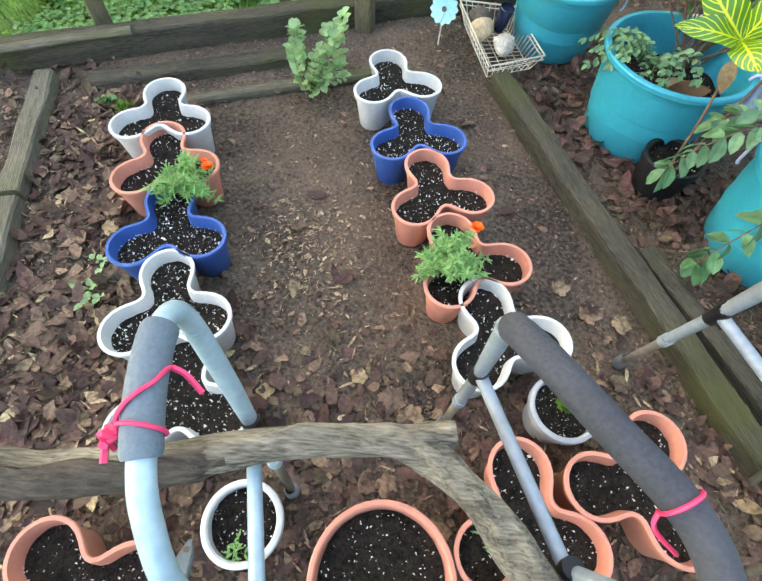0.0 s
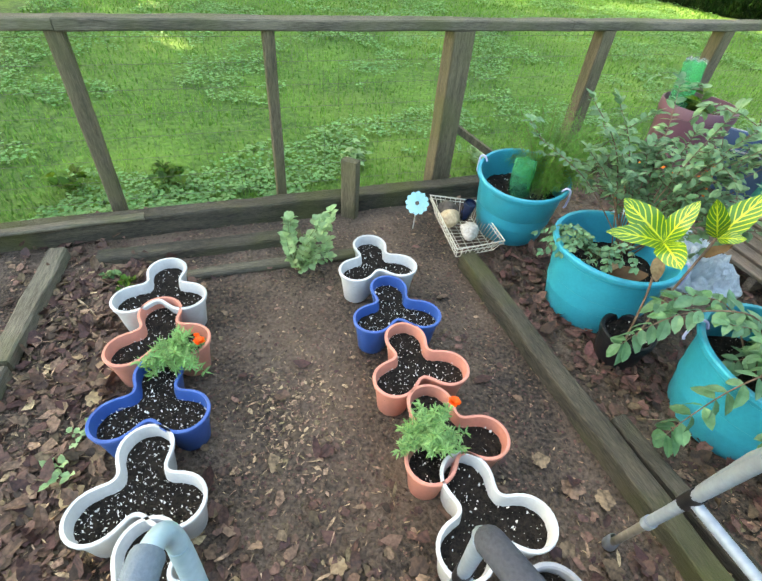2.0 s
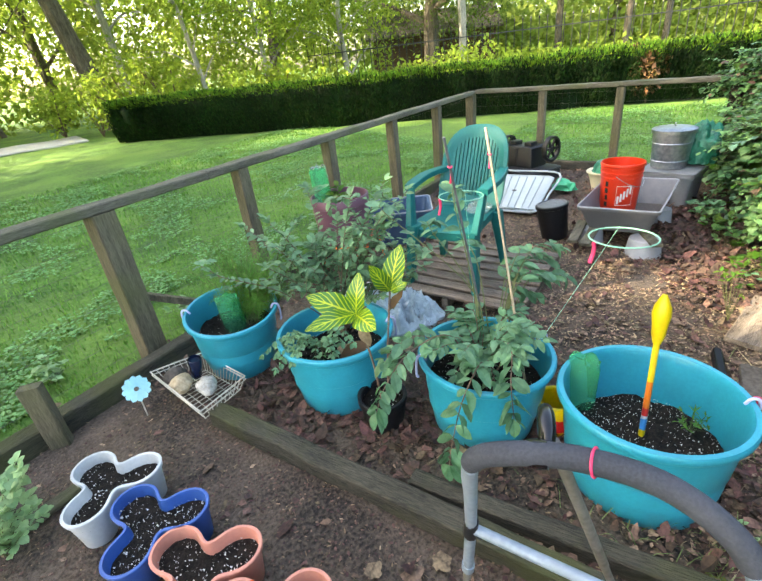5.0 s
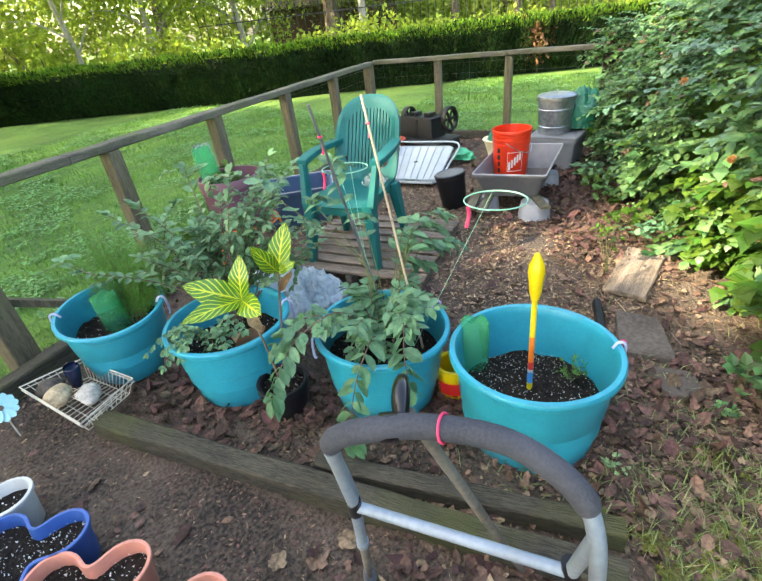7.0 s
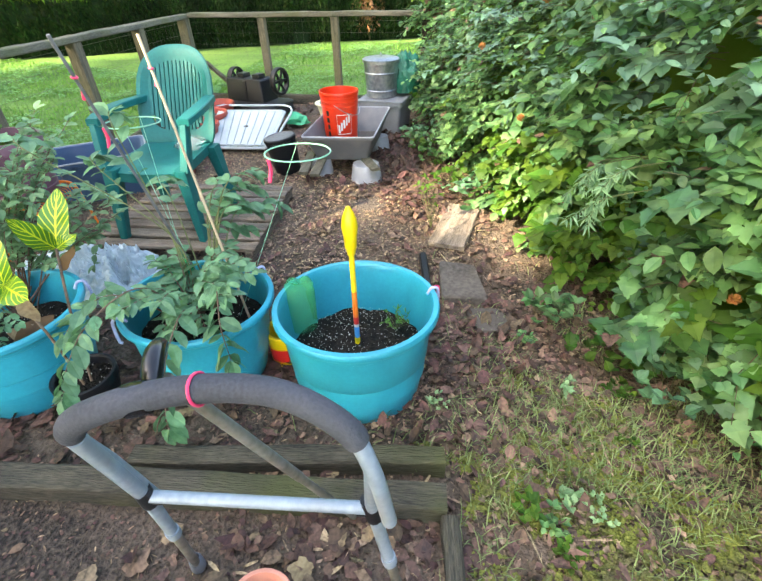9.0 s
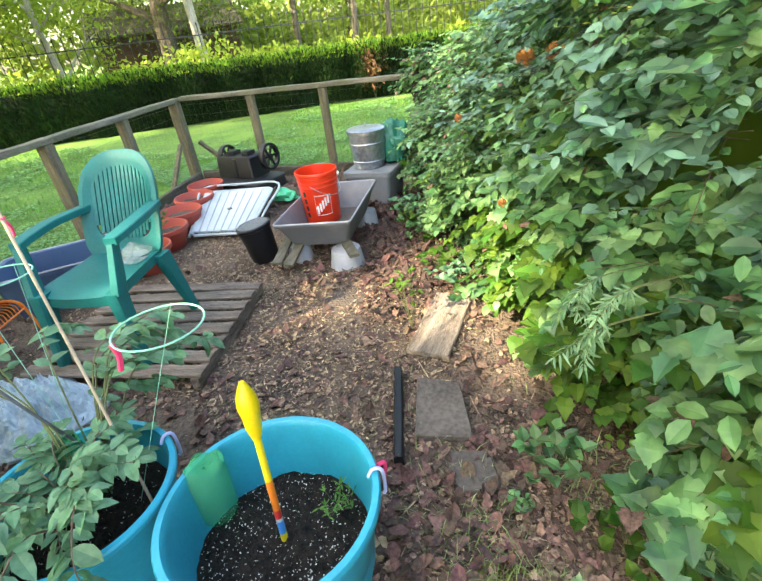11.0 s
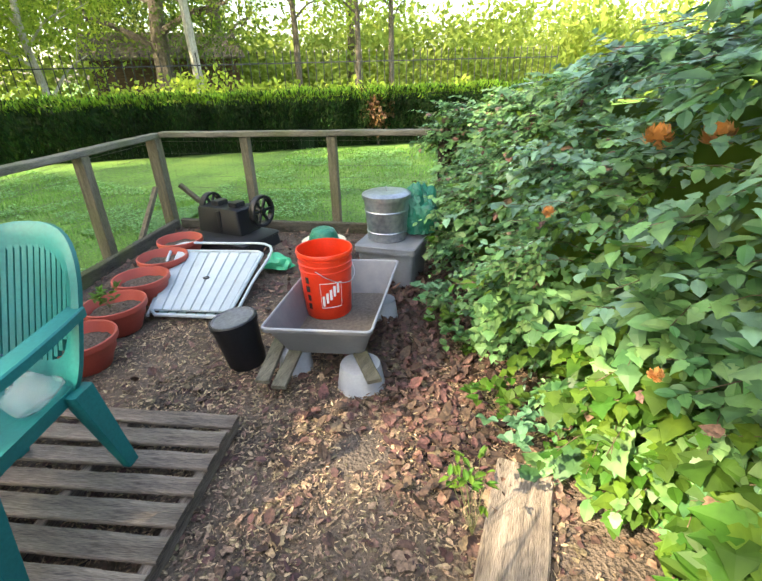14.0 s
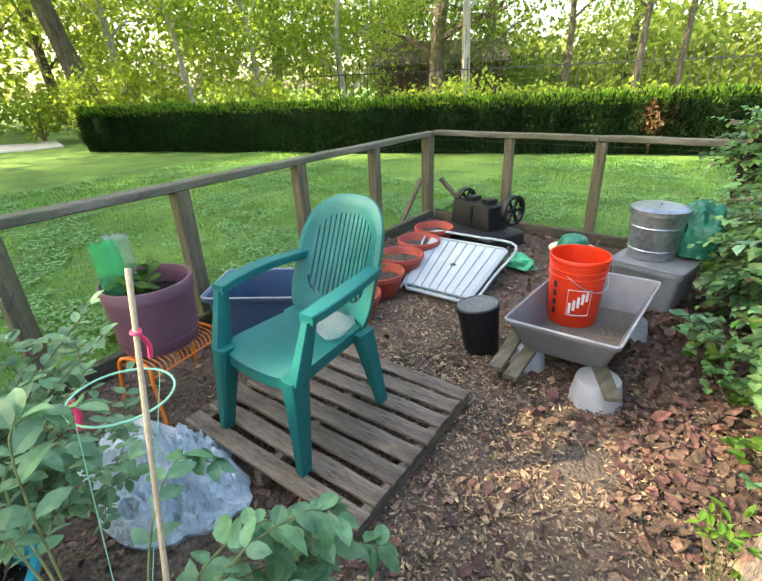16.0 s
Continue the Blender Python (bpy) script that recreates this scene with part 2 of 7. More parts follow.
    # bright copy for the hedge top, with the sun put into the colour
    hedge_lit=noisy("lit_yew_needles", (0.050, 0.12, 0.010), (0.12, 0.24, 0.020), 0.8, 1.2, 12, 0, vary=0.4, translucent=0.35, spec=0.2),
    canopy=noisy("tree_leaf", (0.16, 0.26, 0.032), (0.43, 0.53, 0.080), 0.7, 0.4, 3, 0, vary=0.18, translucent=0.7),
    # darker copy of canopy; shade on far trees and vine core is in the colour
    canopy_shaded=noisy("shaded_leaf", (0.050, 0.100, 0.014), (0.175, 0.26, 0.040), 0.7, 0.4, 3, 0, vary=0.2, translucent=0.5),
    clover=noisy("clover_leaf", (0.075, 0.225, 0.060), (0.215, 0.41, 0.15), 0.6, 6, 40, 0, vary=0.3, translucent=0.3),
    moss=noisy("ground_moss", (0.075, 0.088, 0.014), (0.235, 0.255, 0.042), 0.95, 9, 90, 0.9, stain=(0.10, 0.075, 0.05), stain_amount=0.7, stain_scale=8, depth=0.012),
    berry=noisy("blueberry_leaf", (0.065, 0.178, 0.082), (0.170, 0.345, 0.18), 0.5, 6, 40, 0, vary=0.25, translucent=0.3),
    fern=noisy("feathery_leaf", (0.06, 0.18, 0.02), (0.12, 0.30, 0.045), 0.6, 6, 40, 0, vary=0.3, translucent=0.35),
    marigold=noisy("marigold_leaf", (0.13, 0.30, 0.085), (0.27, 0.50, 0.18), 0.6, 6, 40, 0, vary=0.3, translucent=0.3),
    mint_leaf=noisy("pale_weed_leaf", (0.17, 0.31, 0.13), (0.33, 0.50, 0.24), 0.6, 6, 40, 0, vary=0.25, translucent=0.3),
    stem=noisy("green_stem", (0.07, 0.09, 0.03), (0.15, 0.17, 0.06), 0.7, 6, 40, 0.1),
    brown_stem=noisy("woody_stem", (0.08, 0.05, 0.032), (0.19, 0.13, 0.09), 0.8, 20, 60, 0.3),
    flower=plastic("orange_petal", (0.95, 0.13, 0.004), 0.6, amount=0),
    peach=plastic("faded_petal", (0.72, 0.33, 0.11), 0.7, amount=0.1),
    cyan=plastic("pale_turquoise_petal", (0.36, 0.72, 0.78), 0.45, amount=0.1),
    bamboo=noisy("bamboo", (0.34, 0.26, 0.165), (0.52, 0.42, 0.29), 0.6, 4, 60, 0.2, stretch=(5, 5, 0.7)),
    iron=noisy("black_iron", (0.010, 0.010, 0.011), (0.025, 0.025, 0.027), 0.5, 6, 60, 0.1),
    shed=noisy("dark_brown_boards", (0.045, 0.022, 0.012), (0.11, 0.060, 0.035), 0.85, 3, 30, 0.5, stretch=(1, 1, 8)),
    rust_leaf=noisy("reddish_leaf", (0.075, 0.042, 0.018), (0.24, 0.125, 0.048), 0.7, 3, 20, 0, vary=0.4, translucent=0.3),
    brick=noisy("red_brick", (0.20, 0.085, 0.05), (0.38, 0.18, 0.11), 0.9, 8, 60, 0.5),
    paving=noisy("pale_drive", (0.42, 0.40, 0.36), (0.60, 0.57, 0.52), 0.95, 2, 40, 0.3),
    white_ink=plastic("white_print", (0.75, 0.73, 0.72), 0.5, amount=0.15),
    gloss_black=noisy("glossy_black_plastic", (0.005, 0.005, 0.007), (0.012, 0.012, 0.015), 0.16, 5, 60, 0.0),
    stake_grey=noisy("dark_grey_steel", (0.10, 0.105, 0.12), (0.20, 0.205, 0.225), 0.45, 9, 60, 0.1, metal=0.4),
    sage=noisy("grey_green_leaf", (0.085, 0.20, 0.090), (0.21, 0.37, 0.19), 0.55, 6, 40, 0, vary=0.3, translucent=0.3),
    dark_glass=noisy("dark_blue_glass", (0.006, 0.012, 0.035), (0.012, 0.022, 0.06), 0.12, 5, 60, 0.0),
    black_ink=plastic("black_print", (0.02, 0.02, 0.02), 0.5, amount=0.1),
    lav=plastic("lavender_tag", (0.46, 0.50, 0.75), 0.5, amount=0.05),
)


def croton_material():
    m = bpy.data.materials.new("croton_leaf")
    m.use_nodes = True
    n, l = m.node_tree.nodes, m.node_tree.links
    b = n["Principled BSDF"]
    uv, sep, ab, mul, add, sn, rp, mx, tc = (n.new("ShaderNode" + k) for k in ("UVMap", "SeparateXYZ", "Math", "Math", "Math", "Math", "MapRange", "Mix", "TexCoord"))
    l.new(tc.outputs["UV"], sep.inputs[0])
    ab.operation, mul.operation, add.operation, sn.operation = "ABSOLUTE", "MULTIPLY_ADD", "MULTIPLY", "SINE"
    l.new(sep.outputs[0], ab.inputs[0])
    l.new(ab.outputs[0], mul.inputs[0]); mul.inputs[1].default_value = -0.35
    l.new(sep.outputs[1], mul.inputs[2])
    l.new(mul.outputs[0], add.inputs[0]); add.inputs[1].default_value = 44.0
    l.new(add.outputs[0], sn.inputs[0])
    rp.inputs["From Min"].default_value, rp.inputs["From Max"].default_value = 0.62, 0.98
    l.new(sn.outputs[0], rp.inputs[0])
    mid = n.new("ShaderNodeMapRange")
    mid.inputs["From Min"].default_value, mid.inputs["From Max"].default_value = 0.10, 0.03
    l.new(ab.outputs[0], mid.inputs[0])
    mxm = n.new("ShaderNodeMath"); mxm.operation = "MAXIMUM"
    l.new(rp.outputs[0], mxm.inputs[0]); l.new(mid.outputs[0], mxm.inputs[1])
    mx.data_type = "RGBA"
    mx.inputs[6].default_value, mx.inputs[7].default_value = (0.060, 0.185, 0.012, 1), (0.56, 0.60, 0.03, 1)
    l.new(mxm.outputs[0], mx.inputs[0]); l.new(mx.outputs[2], b.inputs["Base Color"])
    b.inputs["Roughness"].default_value = 0.35
    return m


M["croton"] = croton_material()
# ---- tools ----
R = random.Random(7)


def link(name, bm, material, parent=None, smooth=True):
    me = bpy.data.meshes.new(name)
    bm.normal_update()
    if smooth:
        for e in bm.edges:
            e.smooth = len(e.link_faces) != 2 or e.calc_face_angle(0.0) < 0.62
    bm.to_mesh(me)
    bm.free()
    if smooth:
        me.shade_smooth()
    for m in material if isinstance(material, (list, tuple)) else [material]:
        me.materials.append(m)
    ob = new(name, me)
    if parent:
        ob.parent = parent
    return ob


def part(name, bm, material, parent, label="", smooth=True, kind=""):
    return tagged(link(name, bm, material, parent, smooth), label, kind=kind)


def thing(name, label, category, m=None, group=""):
    ob = tagged(new(name), label, category, group)
    ob.empty_display_size = 0.05
    if m is not None:
        ob.matrix_basis = m
    return ob


def box(bm, sx, sy, sz, m=None, bevel=0.0, seg=1):
    """A box with its base centre at the origin of m."""
    g = bmesh.ops.create_cube(bm, size=1, matrix=(m or Matrix()) @ Matrix.Translation((0, 0, sz / 2)) @ Matrix.Diagonal((sx, sy, sz, 1)))
    if bevel:
        es = list({e for v in g["verts"] for e in v.link_edges})
        bmesh.ops.bevel(bm, geom=es, offset=bevel, segments=seg, affect="EDGES", profile=0.7)


def lathe(bm, profile, n=32, m=None, closed=False):
    """Turns a profile of (radius, height) round z."""
    m = m or Matrix()
    rings = []
    for r, z in profile:
        if r < 1e-5:
            rings.append([bm.verts.new(m @ Vector((0, 0, z)))])
        else:
            rings.append([bm.verts.new(m @ Vector((r * math.cos(2 * math.pi * i / n), r * math.sin(2 * math.pi * i / n), z))) for i in range(n)])
    for a, b in zip(rings, rings[1:]):
        for i in range(n):
            j = (i + 1) % n
            if len(a) == 1 and len(b) > 1:
                bm.faces.new((a[0], b[i], b[j]))
            elif len(b) == 1 and len(a) > 1:
                bm.faces.new((a[i], b[0], a[j])[::-1] if False else (a[j], b[0], a[i])[::-1])
            elif len(a) > 1:
                bm.faces.new((a[i], a[j], b[j], b[i]))
    return rings


def loft(bm, outlines, cap_start=False, cap_end=False):
    """Joins closed outlines of equal count, each a list of points."""
    rings = [[bm.verts.new(p) for p in o] for o in outlines]
    n = len(rings[0])
    for a, b in zip(rings, rings[1:]):
        for i in range(n):
            bm.faces.new((a[i], a[(i + 1) % n], b[(i + 1) % n], b[i]))
    if cap_start:
        bm.faces.new(rings[0][::-1])
    if cap_end:
        bm.faces.new(rings[-1])
    return rings


def smooth_path(points, steps=8):
    """A Catmull-Rom curve through points."""
    p = [Vector(q) for q in points]
    p = [2 * p[0] - p[1]] + p + [2 * p[-1] - p[-2]]
    out = []
    for i in range(1, len(p) - 2):
        for k in range(steps):
            t = k / steps
            out.append(0.5 * ((2 * p[i]) + (p[i + 1] - p[i - 1]) * t + (2 * p[i - 1] - 5 * p[i] + 4 * p[i + 1] - p[i + 2]) * t * t + (3 * p[i] - p[i - 1] - 3 * p[i + 1] + p[i + 2]) * t ** 3))
    out.append(p[-2])
    return out


def tube(bm, points, radius, n=10, closed=False, caps=True, bumpy=0.0):
    """A round tube along points; radius is one number or one for each point."""
    pts = [Vector(q) for q in points]
    rad = radius if isinstance(radius, (list, tuple)) else [radius] * len(pts)
    rings, up = [], None
    for i, p in enumerate(pts):
        a = pts[i - 1] if i or closed else p
        b = pts[(i + 1) % len(pts)] if i + 1 < len(pts) or closed else p
        d = (b - a).normalized()
        if up is None:
            up = d.orthogonal().normalized()
        up = (up - d * up.dot(d))
        up = up.normalized() if up.length > 1e-6 else d.orthogonal().normalized()
        side = d.cross(up)
        ring = []
        for k in range(n):
            ang = 2 * math.pi * k / n
            rr = rad[i]
            if bumpy:
                rr *= 1 + bumpy * noise.noise(p * 14 + Vector((math.cos(ang), math.sin(ang), 0)) * 1.3)
            ring.append(bm.verts.new(p + rr * (math.cos(ang) * up + math.sin(ang) * side)))
        rings.append(ring)
    pairs = list(zip(rings, rings[1:])) + ([(rings[-1], rings[0])] if closed else [])
    for a, b in pairs:
        for k in range(n):
            bm.faces.new((a[k], a[(k + 1) % n], b[(k + 1) % n], b[k]))
    if caps and not closed:
        bm.faces.new(rings[0][::-1]); bm.faces.new(rings[-1])


def plank(bm, length, w, h, m, rough=0.004, seg=10, bevel=0.006):
    """A worn board along x, centred, its base on z = 0 of m, with slightly uneven edges."""
    outs = []
    for i in range(seg + 1):
        x = -length / 2 + length * i / seg
        s = Vector((m.translation.x * 3 + x * 5, m.translation.y * 3, 0))
        dy, dz = rough * noise.noise(s + Vector((0, 0, 5))), rough * noise.noise(s + Vector((0, 9, 0)))
        ww, hh, b = w / 2, h, bevel
        prof = [(-ww, b), (-ww + b, 0), (ww - b, 0), (ww, b), (ww, hh - b), (ww - b, hh), (-ww + b, hh), (-ww, hh - b)]
        outs.append([m @ Vector((x, y + dy + rough * noise.noise(s + Vector((y * 40, z * 40, 3))), z + dz + rough * noise.noise(s + Vector((z * 30, 2, y * 30))))) for y, z in prof])
    loft(bm, outs, True, True)


def along(a, b, z=0.0):
    """The pose midway from a to b in the plan with x along, and the length."""
    d = Vector((b[0] - a[0], b[1] - a[1], 0))
    return pose((a[0] + b[0]) / 2, (a[1] + b[1]) / 2, z, 0, 0, math.degrees(math.atan2(d.y, d.x))), d.length


class Leaves:
    """Gathers many small leaves into one mesh."""

    def __init__(self):
        self.v, self.f = [], []

    def leaf(self, p, out, up, length, width, fold=0.25, droop=0.2, pts=3):
        """A pointed leaf that starts at p and goes along out."""
        o = Vector(out).normalized()
        s = o.cross(Vector(up))
        s = s.normalized() if s.length > 1e-4 else o.orthogonal().normalized()
        u = s.cross(o)
        k = len(self.v)
        if pts == 2:
            self.v += [p, p + o * length * 0.5 + s * width / 2 - u * droop * length * 0.2, p + o * length - u * droop * length, p + o * length * 0.5 - s * width / 2 - u * droop * length * 0.2]
            self.f.append((k, k + 1, k + 2, k + 3))
            return
        if pts == 7:
            mid = p + o * length * 0.45 - u * droop * length * 0.2
            self.v += [p, mid, p + o * length - u * droop * length]
            for sg in (1, -1):
                b = len(self.v)
                self.v += [p + o * length * f - u * droop * length * f * f + s * sg * width * h + u * fold * width * h for f, h in ((0.04, 0.26), (0.26, 0.56), (0.44, 0.33), (0.66, 0.36))]
                self.f += [(k, b, b + 1, k + 1), (k + 1, b + 1, b + 2), (k + 1, b + 2, b + 3, k + 2)]
            return
        if pts == 9:
            mid, tip = p + o * length * 0.42 + u * droop * length * 0.06, p + o * length - u * droop * length
            self.v += [p, mid, tip]
            for sg in (1, -1):
                b = len(self.v)
                self.v += [p + o * length * f + s * sg * width * h + u * (fold * width * h - droop * length * (f * f + h * h * 0.6)) for f, h in ((-0.05, 0.20), (0.08, 0.43), (0.20, 0.37), (0.33, 0.55), (0.44, 0.40), (0.58, 0.36), (0.70, 0.22), (0.86, 0.12))]
                self.f += [(k, b, b + 1, b + 2, k + 1), (k + 1, b + 2, b + 3, b + 4), (k + 1, b + 4, b + 5, b + 6, b + 7, k + 2)]
            return
        if pts == 5:
            mid = [p + o * length * f - u * droop * length * f * f for f in (0, 0.22, 0.5, 0.8, 1.0)]
            self.v += mid
            for sg in (1, -1):
                self.v += [q + s * sg * width * h + u * fold * width * h for q, h in zip(mid[1:4], (0.36, 0.5, 0.34))]
            for b in (k + 5, k + 8):
                self.f += [(k, b, k + 1), (k + 1, b, b + 1, k + 2), (k + 2, b + 1, b + 2, k + 3), (k + 3, b + 2, k + 4)]
            return
        m1, m2 = p + o * length * 0.33 - u * droop * length * 0.1, p + o * length * 0.7 - u * droop * length * 0.45
        e = p + o * length - u * droop * length
        lift = u * fold * width * 0.5
        self.v += [p, m1, m2, e, m1 + s * width * 0.5 + lift, m2 + s * width * 0.38 + lift, m1 - s * width * 0.5 + lift, m2 - s * width * 0.38 + lift]
        self.f += [(k, k + 4, k + 1), (k + 4, k + 5, k + 2, k + 1), (k + 5, k + 3, k + 2), (k, k + 1, k + 6), (k + 1, k + 2, k + 7, k + 6), (k + 2, k + 3, k + 7)]

    def flake(self, p, size, rr, curl=0.3, long=1.0):
        """A torn scrap with an uneven outline."""
        a0, n = rr.uniform(0, 6.28), rr.choice((4, 5, 5, 6))
        tilt = Vector((rr.uniform(-1, 1), rr.uniform(-1, 1), 0)) * curl
        ax, ay = Vector((math.cos(a0), math.sin(a0), 0)) * long, Vector((-math.sin(a0), math.cos(a0), 0))
        k = len(self.v)
        size *= 0.8
        for i in range(n):
            a = 2 * math.pi * (i + rr.uniform(-0.3, 0.3)) / n
            q = (ax * math.cos(a) + ay * math.sin(a)) * size * rr.uniform(0.3, 0.6)
            self.v.append(p + q + Vector((0, 0, q.dot(tilt) + size * 0.12 * rr.random())))
        self.f.append(tuple(range(k, k + n)))

    def mesh(self, name, material, parent=None, label="", kind=""):
        me = bpy.data.meshes.new(name)
        me.from_pydata([tuple(v) for v in self.v], [], self.f)
        me.materials.append(material)
        me.update()
        ob = new(name, me)
        if parent:
            ob.parent = parent
        return tagged(ob, label, kind=kind)


def rand_dir(r=R, zmin=-1.0):
    while True:
        d = Vector((r.uniform(-1, 1), r.uniform(-1, 1), r.uniform(zmin, 1)))
        if 0.05 < d.length < 1:
            return d.normalized()
# ---- ground ----
P0, CORNER = Vector((0.560, 2.680, 0)), Vector((4.866, 4.312, 0))
U = (CORNER - P0).normalized()
BACK = (Vector((5.340, 2.73, 0)) - CORNER).normalized()


def on_fence(s, off=0.0):
    return P0 + U * s + Vector((-U.y, U.x, 0)) * off


def on_back(s, off=0.0):
    return CORNER + BACK * s + Vector((-BACK.y, BACK.x, 0)) * off


def bumps(x, y):
    return -0.05 * math.exp(-((x - 2.4) ** 2 + (y + 0.1) ** 2) / 0.7) + 0.012 * noise.noise(Vector((x * 2.2, y * 2.2, 0))) + 0.006 * noise.noise(Vector((x * 9, y * 9, 4)))


def sheet(name, xs, ys, height, material, keep=None):
    bm = bmesh.new()
    grid = [[bm.verts.new((x, y, height(x, y))) for y in ys] for x in xs]
    for i in range(len(xs) - 1):
        for j in range(len(ys) - 1):
            if keep is None or keep((xs[i] + xs[i + 1]) / 2, (ys[j] + ys[j + 1]) / 2):
                bm.faces.new((grid[i][j], grid[i + 1][j], grid[i + 1][j + 1], grid[i][j + 1]))
    bmesh.ops.delete(bm, geom=[v for v in bm.verts if not v.link_faces], context="VERTS")
    return link(name, bm, material)


def spread(lo, hi, fine_lo, fine_hi, step):
    """Steps that are fine inside a stretch and grow outside it."""
    out = list(np.arange(fine_lo, fine_hi + step / 2, step))
    a, s = fine_lo, step
    while a > lo:
        s *= 1.35; a -= s; out.insert(0, max(a, lo))
    a, s = out[-1], step
    while a < hi:
        s *= 1.35; a += s; out.append(min(a, hi))
    return [float(v) for v in out]


tagged(sheet("ground", spread(-900, 900, -4, 9, 0.25), spread(-900, 900, -3, 10, 0.25), lambda x, y: -0.06 + 2.0 * bumps(x * 0.5, y * 0.5) * (abs(x) < 40 and abs(y) < 40), M["lawn"]),
       "green mown lawn with clover and fallen leaves", "lawn", kind="structure")


def in_garden(x, y):
    p = Vector((x, y, 0))
    left = (p - P0).dot(Vector((-U.y, U.x, 0))) < 0.02
    back = (p - CORNER).dot(Vector((-BACK.y, BACK.x, 0))) < 0.02
    return left and back and y > -2.2 and x > -2.4


BED = [(0.68, 1.86), (1.47, 0.16)]


def in_bed(x, y):
    (ax, ay), (bx, by) = BED
    return (bx - ax) * (y - ay) - (by - ay) * (x - ax) < 0 and y > 0.10


tagged(sheet("soil", [float(v) for v in np.arange(-2.4, 5.9, 0.045)], [float(v) for v in np.arange(-2.2, 4.4, 0.045)], lambda x, y: bumps(x, y) - 0.008, M["mulch"], in_garden),
       "dark brown mulched soil strewn with dead leaves", "soil", kind="structure")

# ---- fence ----
fence = thing("fence", "low weathered wooden fence with a flat top rail and wire netting", "fence")


def rail(a, b, z, w=0.095, h=0.045):
    bm = bmesh.new()
    m, n = along(a, b, z)
    plank(bm, n, w, h, Matrix(), 0.004, 24)
    part("rail", bm, M["old_wood"], fence, smooth=False).matrix_basis = m


def post(p, w, top, turn, wood="post_wood", base=-0.12):
    bm = bmesh.new()
    outs = []
    for i in range(9):
        z = base + (top - base) * i / 8
        h, b = w / 2, 0.006
        sq = [(-h, -h + b), (-h + b, -h), (h - b, -h), (h, -h + b), (h, h - b), (h - b, h), (-h + b, h), (-h, h - b)]
        outs.append([pose(p.x, p.y, z, 0, 0, turn) @ Vector((x + 0.003 * noise.noise(Vector((x * 30, z * 5, p.x * 9))), y + 0.003 * noise.noise(Vector((y * 30, z * 5, p.y * 9))), 0)) for x, y in sq])
    loft(bm, outs, True, True)
    part("post", bm, M[wood], fence)


UA = math.degrees(math.atan2(U.y, U.x))
BA = math.degrees(math.atan2(BACK.y, BACK.x))
RAIL = 0.825
for a, b in ((-3.6, -1.72), (-1.72, 0.62), (0.62, 2.74), (2.74, 4.60)):
    rail(on_fence(a + 0.002), on_fence(b - 0.002), RAIL)
for a, b in ((0.05, 1.62), (1.625, 3.4)):
    rail(on_back(a), on_back(b), RAIL + 0.006)
for s, w in ((-2.62, 0.05), (-1.73, 0.062), (-0.93, 0.052), (0, 0.115), (0.88, 0.085), (1.76, 0.085), (2.69, 0.085), (3.60, 0.085), (4.53, 0.10)):
    post(on_fence(s), w, RAIL, UA)
for s, w in ((0.85, 0.075), (1.64, 0.075)):
    post(on_back(s), w, RAIL, BA)
post(on_back(2.62, 0.03), 0.15, 0.84, BA, "rotten_bark")
# raking braces at the corner and beside the bed's post
for a, b in ((on_fence(4.40) + Vector((0, 0, 0.42)), on_fence(3.95) + Vector((0, 0, 0.0))), (on_back(0.12) + Vector((0, 0, 0.40)), on_back(0.55) + Vector((0, 0, 0.02))), (on_fence(0.06) + Vector((0, 0, 0.34)), on_fence(0.62, -0.10) + Vector((0, 0, -0.02)))):
    bm = bmesh.new()
    tube(bm, [a, a.lerp(b, 0.5), b], 0.026, 4)
    part("brace", bm, M["post_wood"], fence, smooth=False)
# welded wire netting
bm = bmesh.new()
for at, lo, hi in ((on_fence, -3.6, 4.55), (on_back, 0.0, 3.3)):
    for k in range(8):
        z = 0.05 + 0.105 * k
        tube(bm, [at(lo, 0.05) + Vector((0, 0, z)), at(hi, 0.05) + Vector((0, 0, z))], 0.0011, 3, caps=False)
    for k in range(int((hi - lo) / 0.075)):
        s = lo + 0.075 * k
        tube(bm, [at(s, 0.05) + Vector((0, 0, -0.05)), at(s, 0.05) + Vector((0, 0, RAIL))], 0.0006, 3, caps=False)
part("wire_netting", bm, M["mesh_wire"], fence, "thin dull steel wire netting")


# ---- timbers ----
def timber(name, label, a, b, w, h, z=0.0, mat="timber", rough=0.006, bevel=0.007, tilt=0.0, category="timber"):
    bm = bmesh.new()
    m, n = along(a, b, z)
    plank(bm, n, w, h, Matrix(), rough, max(8, int(n * 14)), bevel)
    ob = tagged(link(name, bm, M[mat], smooth=False), label, category)
    ob.matrix_basis = m @ pose(0, 0, 0, 0, tilt, 0)
    return ob


